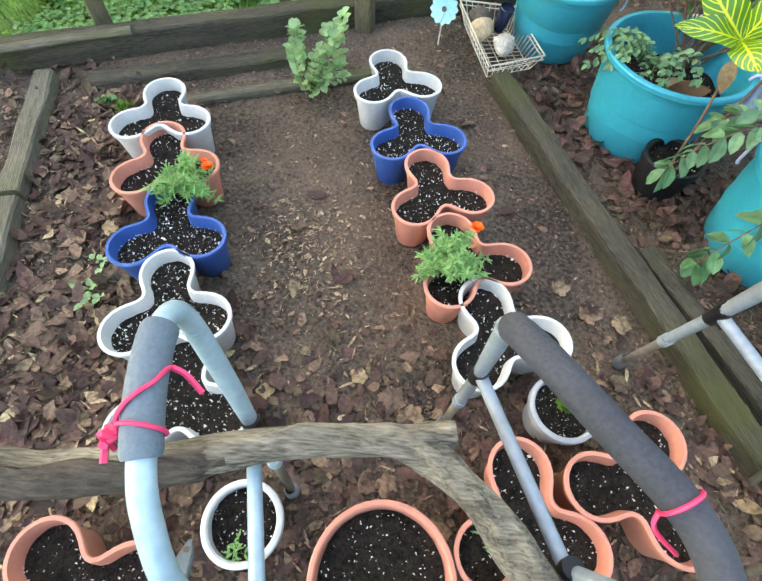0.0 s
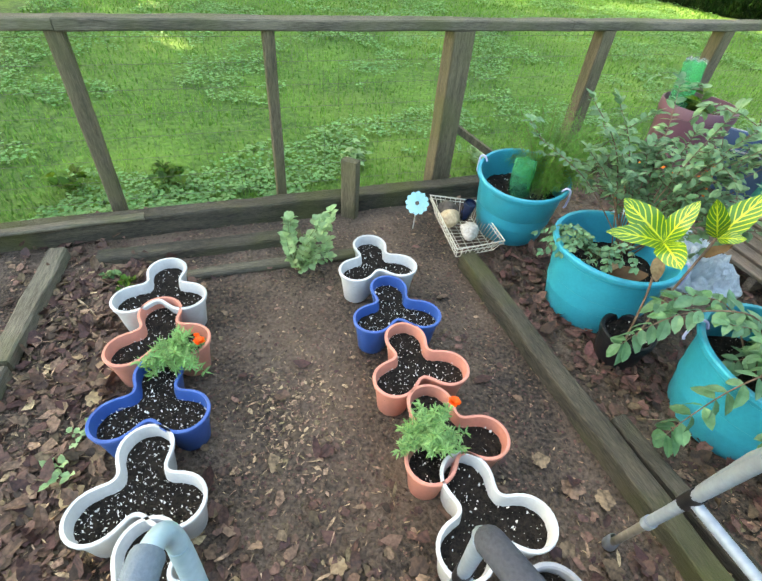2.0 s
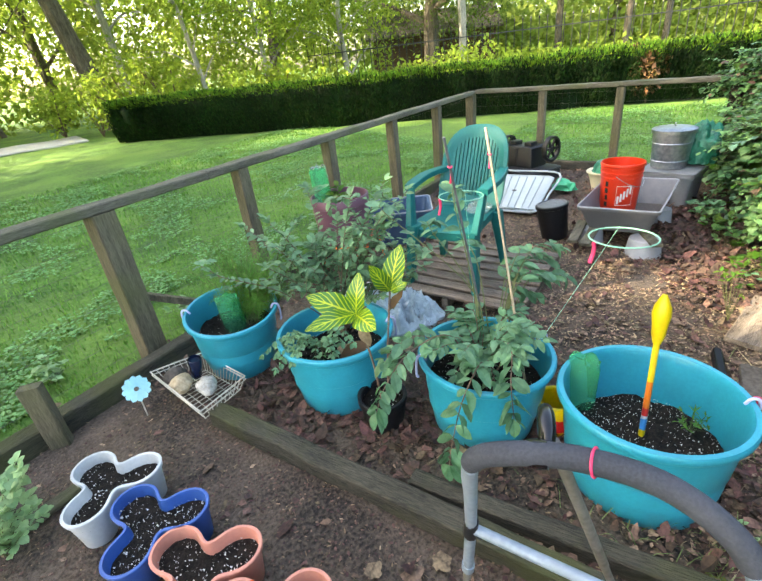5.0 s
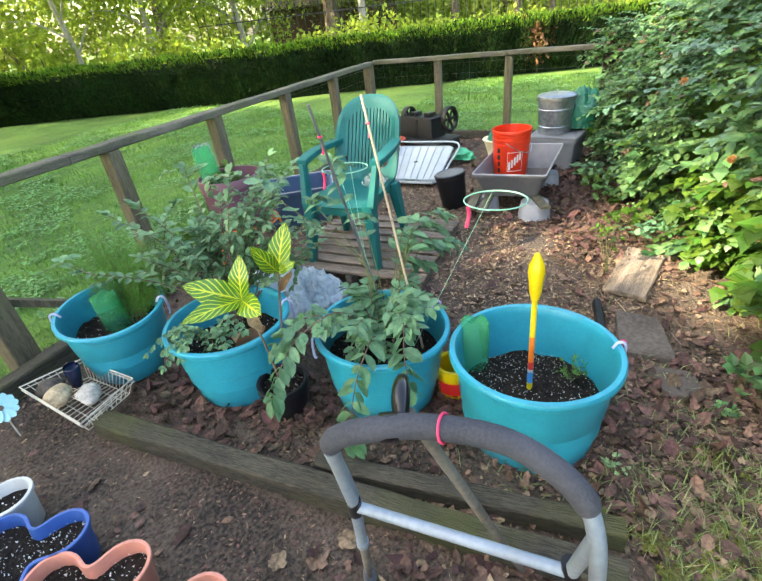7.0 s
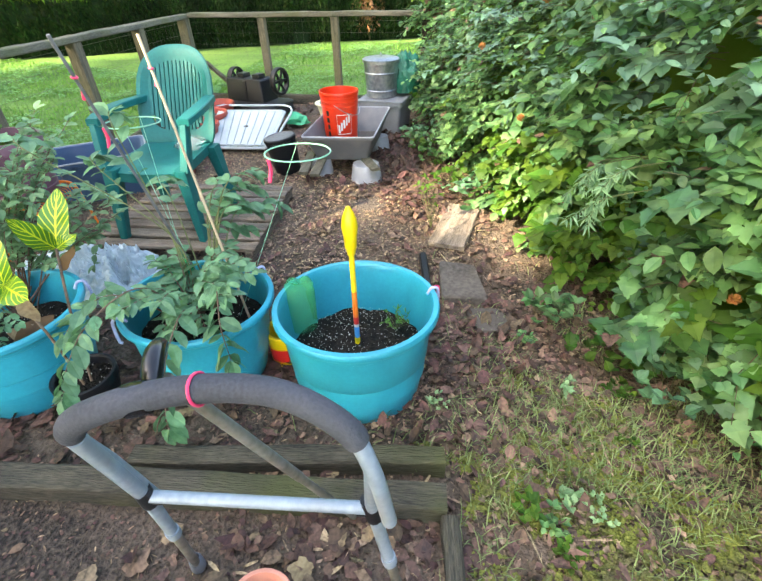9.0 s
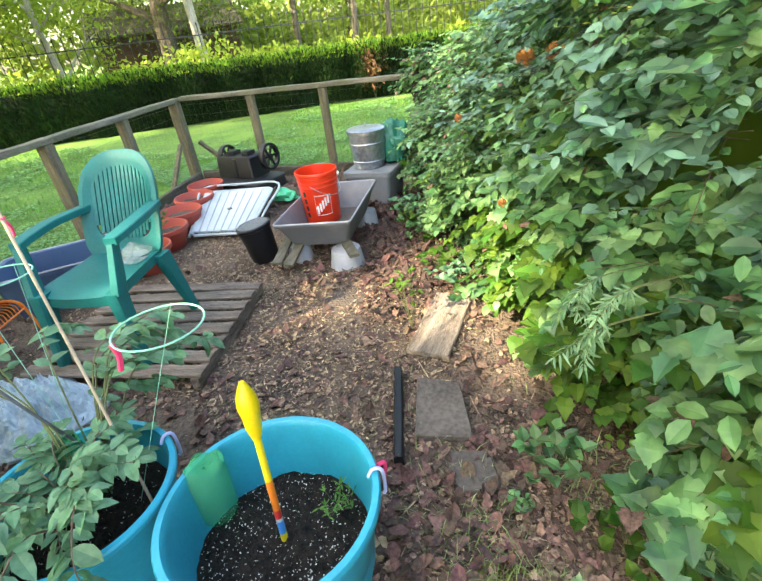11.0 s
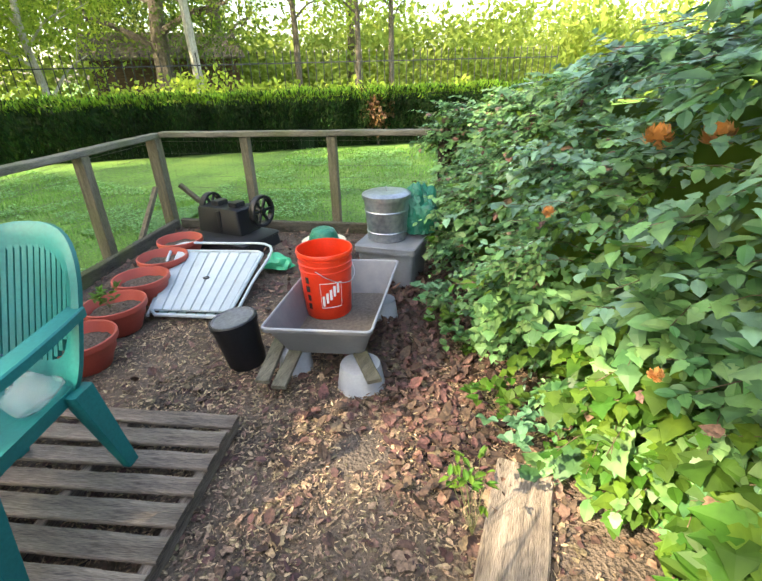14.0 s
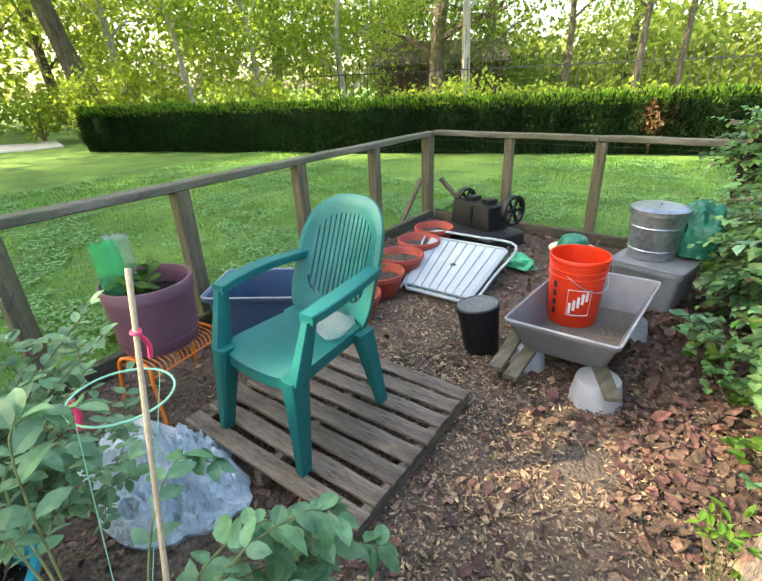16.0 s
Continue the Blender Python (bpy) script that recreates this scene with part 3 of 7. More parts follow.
timber("landscape_timber", "mossy brown landscape timber lying along the bed", (0.666, 1.895), (1.350, 0.150), 0.080, 0.085, -0.02)
timber("landscape_timber", "cracked weathered timber lying beside the mossy one", (1.092, 1.055), (1.479, 0.199), 0.062, 0.078, -0.025)
timber("landscape_timber", "short mossy timber closing the end of the bed", (1.315, 0.125), (0.82, -0.075), 0.045, 0.075, -0.03)
timber("base_board", "mossy board along the foot of the fence", on_fence(-3.4, -0.17), on_fence(0.78, -0.17), 0.09, 0.145, -0.05)
timber("base_board", "weathered board along the foot of the fence", on_fence(0.85, -0.06), on_fence(4.5, -0.06), 0.05, 0.14, -0.05)
timber("base_board", "weathered board along the back fence's foot", on_back(0.1, -0.06), on_back(3.0, -0.06), 0.05, 0.14, -0.05)
timber("grey_plank", "thin grey split plank lying on the base board", (-1.75, 1.55), (-0.86, 1.93), 0.05, 0.02, 0.085, "old_wood")
timber("landscape_timber", "old mossy timber sunk into the bed's soil", (-0.98, 1.69), (-0.14, 1.985), 0.085, 0.055, -0.02)
timber("grey_plank", "grey board sunk flat into the soil", (-0.68, 1.60), (0.15, 1.90), 0.06, 0.03, -0.01, "old_wood")
timber("landscape_timber", "rotten timber along the bed's open side", (-1.15, 1.70), (-1.00, 1.08), 0.075, 0.06, -0.01, "old_wood")
timber("landscape_timber", "rotten timber along the bed's open side", (-0.99, 1.06), (-0.80, 0.30), 0.075, 0.06, -0.01, "old_wood")
bm = bmesh.new()
plank(bm, 0.36, 0.085, 0.05, pose(0.075, 2.235, 0.13, 0, -90, 0) @ pose(0, 0, 0, 70, 0, 0) @ pose(0, 0, -0.025), 0.004, 6)
tagged(link("wooden_stub", bm, M["post_wood"]), "short weathered wooden stub standing in the bed", "stub")
# ---- teal tubs ----
def tub_mesh(parent, r, h):
    bm = bmesh.new()
    t = 0.006
    lathe(bm, [(0, 0), (r * 0.72, 0), (r * 0.76, 0.012), (r * 0.83, h * 0.34), (r * 0.845, h * 0.35), (r * 0.86, h * 0.53), (r * 0.872, h * 0.54), (r * 0.91, h * 0.86), (r * 0.925, h * 0.87), (r * 0.935, h * 0.925),
               (r * 0.985, h * 0.93), (r, h * 0.945), (r, h * 0.985), (r * 0.985, h), (r * 0.93, h), (r * 0.91, h * 0.975), (r * 0.905, h * 0.9), (r * 0.84, h * 0.54), (r * 0.74, 0.03), (0, 0.03)], 56)
    part("body", bm, M["teal"], parent)


def soil_disc(parent, r, z, grit=0, seed=1, name="potting_soil"):
    rr = random.Random(seed)
    bm = bmesh.new()
    lathe(bm, [(0, z + 0.006)] + [(r * k / 26, z + 0.006 * math.cos(k / 26 * 2)) for k in range(1, 26)] + [(r, z - 0.002)], 72 if r > 0.15 else 48)
    for v in bm.verts:
        q = Vector((v.co.x, v.co.y, 0))
        v.co.z += 0.012 * noise.noise(q * 14 + Vector((seed, 0, 0))) + 0.007 * noise.noise(q * 70 + Vector((seed, 0, 0))) + 0.005 * noise.noise(q * 160)
    part(name, bm, M["potting"], parent, "dark potting mix")
    if grit:
        bm = bmesh.new()
        for _ in range(grit):
            a, q = rr.uniform(0, 6.28), r * 0.95 * math.sqrt(rr.random())
            speck(bm, Vector((q * math.cos(a), q * math.sin(a), z + 0.008)), rr.uniform(0.0014, 0.0036), rr)
        part("perlite", bm, M["perlite"], parent, "white perlite grains", kind="stuff")


def speck(bm, p, s, rr):
    """A tiny angular grain."""
    vs = [bm.verts.new(p + Vector((rr.uniform(-1, 1), rr.uniform(-1, 1), k)) * s) for k in (-0.6, -0.3, 0.9)] + [bm.verts.new(p + Vector((rr.uniform(-1, 1), rr.uniform(-1, 1), rr.uniform(-0.5, 1))) * s)]
    for f in ((0, 1, 2), (0, 3, 1), (1, 3, 2), (0, 2, 3)):
        bm.faces.new([vs[i] for i in f])


TUBS = [("tub1", 0.920, 2.223, 0.224, 0.325), ("tub2", 1.197, 1.675, 0.253, 0.333), ("tub3", 1.518, 1.125, 0.255, 0.327), ("tub4", 1.708, 0.602, 0.278, 0.403)]
TUB_FOOT = {"tub1": 0.022, "tub2": -0.005, "tub3": -0.005, "tub4": -0.080}
TUB_TILT = {"tub1": (7, -1), "tub2": (0, 0), "tub3": (1, 2), "tub4": (-1, 2)}
tubs = {}
for key, x, y, r, h in TUBS:
    t = thing("planter_tub", {"tub1": "turquoise plastic tub holding a feathery green plant", "tub2": "turquoise plastic tub with a straggly shrub and dead leaves", "tub3": "turquoise plastic tub full of blueberry branches",
                              "tub4": "turquoise plastic tub of dark soil with a yellow stake"}[key], "planter tub", pose(x, y, TUB_FOOT[key], *TUB_TILT[key]) @ pose(0, 0, 0, 0, 0, R.uniform(0, 360)), "row of turquoise tubs")
    tubs[key] = t
    tub_mesh(t, r, h)
    soil_disc(t, r * 0.845, h * (0.52 if key == "tub4" else 0.60), 900 if key == "tub4" else 200, 3)


# ---- trefoil planters ----
def trefoil(scale, turn=0.0, n=72):
    """Radii of a three-lobed outline, lobes at 90, 210 and 330 degrees."""
    out = []
    for i in range(n):
        a = 2 * math.pi * i / n
        d = Vector((math.cos(a), math.sin(a)))

        def field(r):
            ds = [((d * r) - 0.108 * Vector((math.cos(b), math.sin(b)))).length - 0.070 for b in (math.pi / 2, math.pi * 7 / 6, math.pi * 11 / 6)] + [r - 0.050]
            k = 0.022
            return -k * math.log(sum(math.exp(-v / k) for v in ds))
        lo, hi = 0.0, 0.3
        for _ in range(24):
            mid = (lo + hi) / 2
            if field(mid) < 0:
                lo = mid
            else:
                hi = mid
        out.append(lo * scale)
    return out


OUTLINE = trefoil(1.0)


def ring_at(z, grow, n=72):
    """The outline moved inwards (minus) or outwards along its normals, at height z."""
    p = [Vector((OUTLINE[i] * math.cos(2 * math.pi * i / n), OUTLINE[i] * math.sin(2 * math.pi * i / n), 0)) for i in range(n)]
    res = []
    for i in range(n):
        t = (p[(i + 1) % n] - p[i - 1]).normalized()
        q = p[i] + Vector((t.y, -t.x, 0)) * grow
        res.append(Vector((q.x, q.y, z)))
    return res


def in_outline(x, y, grow):
    a = math.atan2(y, x) % (2 * math.pi)
    return math.hypot(x, y) < OUTLINE[int(a / (2 * math.pi) * 72) % 72] + grow


def planter_shell(material, h=0.145):
    bm = bmesh.new()
    loft(bm, [ring_at(0, -0.024), ring_at(0.004, -0.021), ring_at(h * 0.86, -0.006), ring_at(h * 0.87, 0.0), ring_at(h - 0.003, 0.003), ring_at(h, 0.001), ring_at(h, -0.007), ring_at(h * 0.9, -0.010), ring_at(h * 0.3, -0.02)], cap_start=True, cap_end=True)
    return bm


def planter_soil(z=0.102):
    bm = bmesh.new()
    outs = []
    for k in (0.0, 0.25, 0.5, 0.75, 1.0):
        outs.append([Vector((v.x * (1 - k * 0.97), v.y * (1 - k * 0.97), z + 0.007 * noise.noise(Vector((v.x * (1 - k) * 60, v.y * (1 - k) * 60, 2))))) for v in ring_at(z, -0.009)])
    loft(bm, outs, cap_end=True)
    return bm


def planter_grit(seed, count=190, z=0.105):
    rr, bm, k = random.Random(seed), bmesh.new(), 0
    while k < count:
        x, y = rr.uniform(-0.18, 0.18), rr.uniform(-0.18, 0.18)
        if in_outline(x, y, -0.016):
            speck(bm, Vector((x, y, z + 0.004)), rr.choice((0.0016, 0.002, 0.0026, 0.0035, 0.0048)) * rr.uniform(0.8, 1.1), rr)
            k += 1
    return bm


def planter(material, x, y, turn, label, h=0.145, z=0.0, scale=1.0, seed=1, grit=190):
    t = thing("trefoil_planter", label, "planter", pose(x, y, z, 0, 0, turn), "clover-shaped planters on the bed")
    t.scale = (scale, scale, scale)
    part("shell", planter_shell(material, h), M[material], t)
    part("potting_soil", planter_soil(), M["potting"], t, "dark potting mix")
    part("perlite", planter_grit(seed, grit), M["perlite"], t, "white perlite grains", kind="stuff")
    return t


ROW_R = [("white_pot", 0.235, 1.68, 17, "dirty white clover-shaped planter filled with potting mix"), ("blue_pot", 0.322, 1.405, 14, "blue clover-shaped planter filled with potting mix"), ("pink_pot", 0.400, 1.150, 20, "salmon pink clover-shaped planter of potting mix"),
         ("pink_pot", 0.492, 0.890, 28, "salmon pink clover-shaped planter with a marigold"), ("white_pot", 0.575, 0.665, 24, "off-white clover-shaped planter half in shade")]
ROW_L = [("white_pot", -0.553, 1.405, 12, "dirty white clover-shaped planter of potting mix"), ("pink_pot", -0.475, 1.185, 20, "salmon pink clover-shaped planter with a marigold"), ("blue_pot", -0.385, 0.925, 14, "blue clover-shaped planter of potting mix"),
         ("white_pot", -0.312, 0.672, 16, "white clover-shaped planter of potting mix"), ("white_pot", -0.210, 0.430, 14, "white clover-shaped planter under the walker")]
for k, (mat, x, y, turn, label) in enumerate(ROW_R + ROW_L):
    planter(mat, x, y, turn, label, seed=k + 5, grit=(150, 330, 280, 160, 170, 130, 230, 400, 400, 300)[k])
planter("pink_pot", 0.60, 0.225, 5, "pink clover-shaped planter with a small seedling", seed=31)
planter("pink_pot", 0.865, 0.32, -25, "pink clover-shaped planter beside the walker", seed=32, z=0.006)
planter("pink_pot", -0.30, 0.03, 50, "pink clover-shaped planter under the branch", seed=33)


def round_pot(name, label, mat, x, y, r, h, z=0, soil=0.78, grit=100, lip=0.012, category="plant pot", taper=0.72, group=""):
    t = thing(name, label, category, pose(x, y, z), group)
    bm = bmesh.new()
    lathe(bm, [(0, 0), (r * taper, 0), (r * (taper + 0.03), 0.006), (r - lip, h * 0.82), (r, h * 0.83), (r, h * 0.985), (r - 0.003, h), (r - 0.010, h), (r - 0.014, h * 0.97), (r * 0.86, h * 0.5), (r * taper * 0.95, 0.02), (0, 0.02)], 40)
    part("body", bm, M[mat], t)
    if soil:
        soil_disc(t, (r - 0.014) * (taper + (1 - taper) * soil) + 0.004, h * soil, grit, int(x * 100) % 97)
    return t


round_pot("round_pot", "wide pink round pot filled with dark soil", "pink_pot", 0.295, 0.10, 0.150, 0.15, grit=180)
round_pot("round_pot", "white round pot filled with dark soil", "white_pot", -0.005, 0.185, 0.085, 0.14)
round_pot("round_pot", "grey-green nursery pot with a small seedling", "pale_bucket", 0.715, 0.485, 0.085, 0.135)
# ---- pallet ----
PAL = [(2.175, 1.452), (2.957, 1.750)]
pal_m, pal_n = along(PAL[0], PAL[1], -0.005)
pallet = thing("wooden_pallet", "weathered grey-brown wooden pallet lying on the ground", "pallet", pal_m @ pose(0, 0.445, 0.0))
for k in range(8):
    bm = bmesh.new()
    plank(bm, 0.90 + R.uniform(-0.012, 0.012), 0.076 + R.uniform(-0.008, 0.006), 0.02, Matrix(), 0.003, 12, 0.004)
    part("slat", bm, M["pallet"], pallet).matrix_basis = (pose(-pal_n / 2 + 0.045 + k * (pal_n - 0.09) / 7, 0, 0.067, 0, R.uniform(-1, 1), 90 + R.uniform(-0.8, 0.8)))
for y in (-0.42, 0.0, 0.42):
    bm = bmesh.new()
    plank(bm, pal_n, 0.038, 0.066, pose(0, y, 0), 0.003, 10, 0.004)
    part("stringer", bm, M["pallet"], pallet)


# ---- garden chair ----
def garden_chair(m):
    c = thing("garden_chair", "green resin armchair with a slatted oval back", "chair", m)
    g = M["chair"]
    W, D, H = 0.195, 0.20, 0.37
    # seat, a little dished, with a turned-down edge
    bm = bmesh.new()
    outs = []
    for j in range(9):
        y = -D - 0.02 + (2 * D + 0.02) * j / 8
        row = []
        w = W * (1.05 - 0.16 * j / 8)
        front = 0.03 * max(0, 1 - j / 1.3)
        for i in range(13):
            x = -w + 2 * w * i / 12
            row.append(Vector((x, y + 0.03 * (x / w) ** 2 * (j < 1), H - front - 0.018 * (1 - (x / w) ** 2) * math.sin(j / 8 * math.pi) + 0.006)))
        low = [Vector((v.x * 0.99, v.y, v.z - (0.045 if abs(i - 6) > 5 or j in (0, 8) else 0.012))) for i, v in enumerate(row)]
        outs.append(row + low[::-1])
    loft(bm, outs, True, True)
    part("seat", bm, g, c)
    # legs: broad, tapered, angled channels
    for sx in (-1, 1):
        for sy in (-1, 1):
            bm = bmesh.new()
            top = Vector((sx * (W - 0.005), -D + 0.01 if sy < 0 else D - 0.03, H - 0.005))
            foot = Vector((sx * (W + 0.025), -D - 0.035 if sy < 0 else D + 0.035, 0))
            outs = []
            for k in range(7):
                f = k / 6
                p = top.lerp(foot, f)
                w, d = 0.062 - 0.028 * f, 0.055 - 0.024 * f
                outs.append([p + Vector((sx * a * w, b * d, 0)) for a, b in ((0.35, -0.7), (0.35, 0.7), (0.15, 0.8), (-0.65, 0.75), (-0.7, 0.3), (-0.7, -0.5), (-0.5, -0.75), (0.2, -0.8))])
            loft(bm, outs, True, True)
            part("leg", bm, g, c)
    # back: an oval frame with slats, leaning
    lean = 23
    bmat = pose(0, D - 0.015, H - 0.02, -lean, 0, 0)

    def back_y(x):
        return -0.055 * (x / 0.22) ** 2 * -1 - 0.03
    n = 40
    bm = bmesh.new()
    outer, inner = [], []
    for i in range(n):
        a = 2 * math.pi * i / n
        ca, sa = math.cos(a), math.sin(a)
        e = 0.80 if sa > 0 else 0.42
        ox, oz = 0.200 * math.copysign(abs(ca) ** e, ca), 0.235 + 0.255 * math.copysign(abs(sa) ** e, sa)
        ix, iz = 0.145 * math.copysign(abs(ca) ** e, ca), 0.250 + 0.165 * math.copysign(abs(sa) ** e, sa)
        outer.append((ox, oz)); inner.append((ix, iz))

    def P(xz, dy):
        return bmat @ Vector((xz[0] * 1.06, -0.06 * (xz[0] / 0.215) ** 2 + dy + 0.02, xz[1] * 1.08))
    mid = [((o[0] * 0.6 + i[0] * 0.4), (o[1] * 0.6 + i[1] * 0.4)) for o, i in zip(outer, inner)]
    loft(bm, [[P(q, 0.006) for q in inner], [P(q, -0.006) for q in inner], [P(q, -0.016) for q in mid], [P(q, -0.004) for q in outer], [P(q, 0.014) for q in outer], [P(q, 0.004) for q in mid], [P(q, 0.006) for q in inner]])
    part("back_frame", bm, g, c)
    for k in range(14):
        x = -0.1365 + 0.021 * k
        hh = 0.165 * (max(0.0, 1 - (abs(x) / 0.150) ** 2.5)) ** 0.4
        bm = bmesh.new()
        outs = []
        for j in range(5):
            z = 0.250 - hh - 0.01 + (2 * hh + 0.02) * j / 4
            outs.append([P((x + dx, z), dy) for dx, dy in ((-0.0078, -0.008), (0.0078, -0.008), (0.0078, 0.010), (-0.0078, 0.010))])
        loft(bm, outs, True, True)
        part("slat", bm, g, c)
    # arms: flat, curved, with a front upright going into the leg
    for sx in (-1, 1):
        bm = bmesh.new()
        path = smooth_path([(sx * 0.190, D + 0.07, H + 0.222), (sx * 0.225, 0.08, H + 0.225), (sx * 0.230, -0.06, H + 0.216), (sx * 0.224, -D + 0.05, H + 0.205)], 6)
        outs = []
        for i, p in enumerate(path):
            w, h = 0.028 + 0.006 * math.sin(i / len(path) * 3), 0.013
            outs.append([p + Vector((a * w, 0, b * h)) for a, b in ((-1, -1.3), (-1, 0.7), (-0.85, 1), (0.85, 1), (1, 0.7), (1, -1.3), (0.85, -1.5), (-0.85, -1.5))])
        loft(bm, outs, True, True)
        part("arm", bm, g, c)
        bm = bmesh.new()
        outs = []
        for k in range(6):
            f = k / 5
            p = Vector((sx * (0.224 - 0.021 * f), -D + 0.065 - 0.058 * f, H + 0.195 - 0.21 * f))
            w, d = 0.016 + 0.006 * f, 0.024 + 0.010 * f
            outs.append([p + Vector((a * w, b * d, 0)) for a, b in ((-1, -0.8), (-0.8, -1), (0.8, -1), (1, -0.8), (1, 0.8), (0.8, 1), (-0.8, 1), (-1, 0.8))])
        loft(bm, outs, True, True)
        part("arm_upright", bm, g, c)
    return c


garden_chair(pose(2.296, 2.035, 0.082, 0, 0, -69.5))
# ---- hedge, ivy bank and trees ----
def hedge():
    h = thing("hedge", "long clipped dark green yew hedge", "hedge")
    line = [(2.5, 15.75), (3.5, 14.6), (7.2, 9.9), (10.3, 6.0), (13.2, 2.4)]
    pts = smooth_path([(x, y, 0) for x, y in line], 14)

    def bulge(p, b):
        return 0.26 * noise.noise(Vector(((p.x - p.y) * 1.25, b * 0.5, 3))) + 0.07 * noise.noise(Vector((p.x * 6, p.y * 6, b * 1.5)))

    core = bmesh.new()
    outs = []
    for i, p in enumerate(pts):
        d = (pts[min(i + 1, len(pts) - 1)] - pts[max(i - 1, 0)]).normalized()
        s = Vector((-d.y, d.x, 0))
        end = 0.55 if i in (0, len(pts) - 1) else 1.0
        sec = [(-0.22, -0.1), (-0.27, 0.35), (-0.27, 0.76), (-0.18, 0.88), (0.18, 0.88), (0.27, 0.76), (0.27, 0.35), (0.22, -0.1)]
        outs.append([p + s * (a * end + (bulge(p, b) if a < 0 else -bulge(p, b))) + Vector((0, 0, b * (0.9 if end < 1 else 1.02))) for a, b in sec])
    loft(core, outs, True, True)
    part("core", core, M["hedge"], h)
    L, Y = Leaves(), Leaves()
    rr = random.Random(11)
    for _ in range(60000):
        k = rr.random() ** 1.15 * (len(pts) - 1.001)
        i = int(k)
        p = pts[i].lerp(pts[i + 1], k - i)
        d = (pts[i + 1] - pts[i]).normalized()
        s = Vector((-d.y, d.x, 0))
        side = rr.random()
        if side < 0.30:
            a, b = rr.uniform(-0.45, 0.45), 0.93 + 0.07 * noise.noise(Vector((p.x * 2.2, p.y * 2.2, 5))) + 0.06 * noise.noise(Vector(((p.x - p.y) * 1.25, 1, 3)))
            n = Vector((0, 0, 1))
            lift = rr.uniform(-0.06, 0.09) * rr.random()
        else:
            sg = -1 if rr.random() < 0.15 else 1
            b = rr.uniform(-0.05, 1.0)
            a = -sg * (0.46 - 0.10 * (b < 0.15) + bulge(p, b) * -sg * -1)
            n = s * -sg
            lift = rr.uniform(-0.12, 0.03)
        if i == 0 and rr.random() < 0.5:
            a, n = rr.uniform(-0.4, 0.4), -d
            p = pts[0] + d * rr.uniform(-0.06, 0.10)
            b = rr.uniform(0.0, 0.95)
        q = p + s * a + Vector((0, 0, b)) + n * lift
        # needles near the top get the brighter copy, with the sun in its colour
        top_lit = b > 0.80 and rr.random() < (0.85 if n.z > 0.5 else 0.45)
        (Y if top_lit else L).leaf(q, n * rr.uniform(0.2, 0.9) + Vector((0, 0, rr.uniform(0.5, 1.2))) + rand_dir(rr) * 0.5, rand_dir(rr), rr.uniform(0.06, 0.14), rr.uniform(0.018, 0.034), pts=2)
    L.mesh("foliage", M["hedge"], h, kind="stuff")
    Y.mesh("new_growth", M["hedge_lit"], h, "brighter needles along the top, sun put into their colour", kind="stuff")


hedge()


def tree(x, y, height, spread_r, seed, leaves=5200, trunk_r=0.16, lean=(0, 0), bark="trunk", crown_from=0.16, leaf=0.26, name="tree", foliage="canopy", label="leafy deciduous tree with a bare lower trunk"):
    rr = random.Random(seed)
    t = thing(name, label, "tree", pose(x, y, -0.1))
    bm = bmesh.new()
    top = Vector((lean[0], lean[1], height * 0.9))
    spine = smooth_path([(0, 0, 0), (lean[0] * 0.25 + rr.uniform(-0.2, 0.2), lean[1] * 0.25, height * 0.3), (lean[0] * 0.6 + rr.uniform(-0.3, 0.3), lean[1] * 0.6 + rr.uniform(-0.3, 0.3), height * 0.6), top], 6)
    tube(bm, spine, [trunk_r * (1.25 if i == 0 else 1.0) * (1 - 0.85 * i / len(spine)) for i in range(len(spine))], 9, bumpy=0.15)
    clusters = [(top, spread_r * 0.5)]
    for k in range(11):
        f = crown_from + (0.92 - crown_from) * k / 11
        p = spine[min(int(f * len(spine)), len(spine) - 1)]
        a = k * 2.4 + rr.uniform(-0.4, 0.4)
        reach = spread_r * (0.6 + 0.5 * math.sin(math.pi * (f - crown_from) / (1 - crown_from))) * rr.uniform(0.7, 1.1)
        e = p + Vector((math.cos(a) * reach, math.sin(a) * reach, height * rr.uniform(0.05, 0.16)))
        limb = smooth_path([p, p.lerp(e, 0.5) + Vector((0, 0, height * 0.02)), e], 4)
        tube(bm, limb, [trunk_r * 0.42 * (1 - f * 0.5) * (1 - 0.8 * i / len(limb)) for i in range(len(limb))], 6)
        clusters += [(e, spread_r * 0.42), (p.lerp(e, 0.6), spread_r * 0.36)]
        for _ in range(2):
            e2 = e + rand_dir(rr, -0.3) * spread_r * 0.45
            tube(bm, [p.lerp(e, 0.7), e2], [trunk_r * 0.14, trunk_r * 0.04], 4)
            clusters.append((e2, spread_r * 0.32))
    part("trunk", bm, M[bark], t)
    L = Leaves()
    for _ in range(leaves):
        c, r = clusters[rr.randrange(len(clusters))]
        q = c + rand_dir(rr) * r * rr.random() ** 0.45
        s = leaf * rr.uniform(0.6, 1.3)
        L.leaf(q, rand_dir(rr), Vector((0, 0, 1)) + rand_dir(rr) * 0.6, s, s * 0.55, pts=2)
    L.mesh("crown", M[foliage], t)
    return t


DARK, PALE = "leafy deciduous tree with a bare lower trunk", "slender pale-barked tree with bright green leaves"
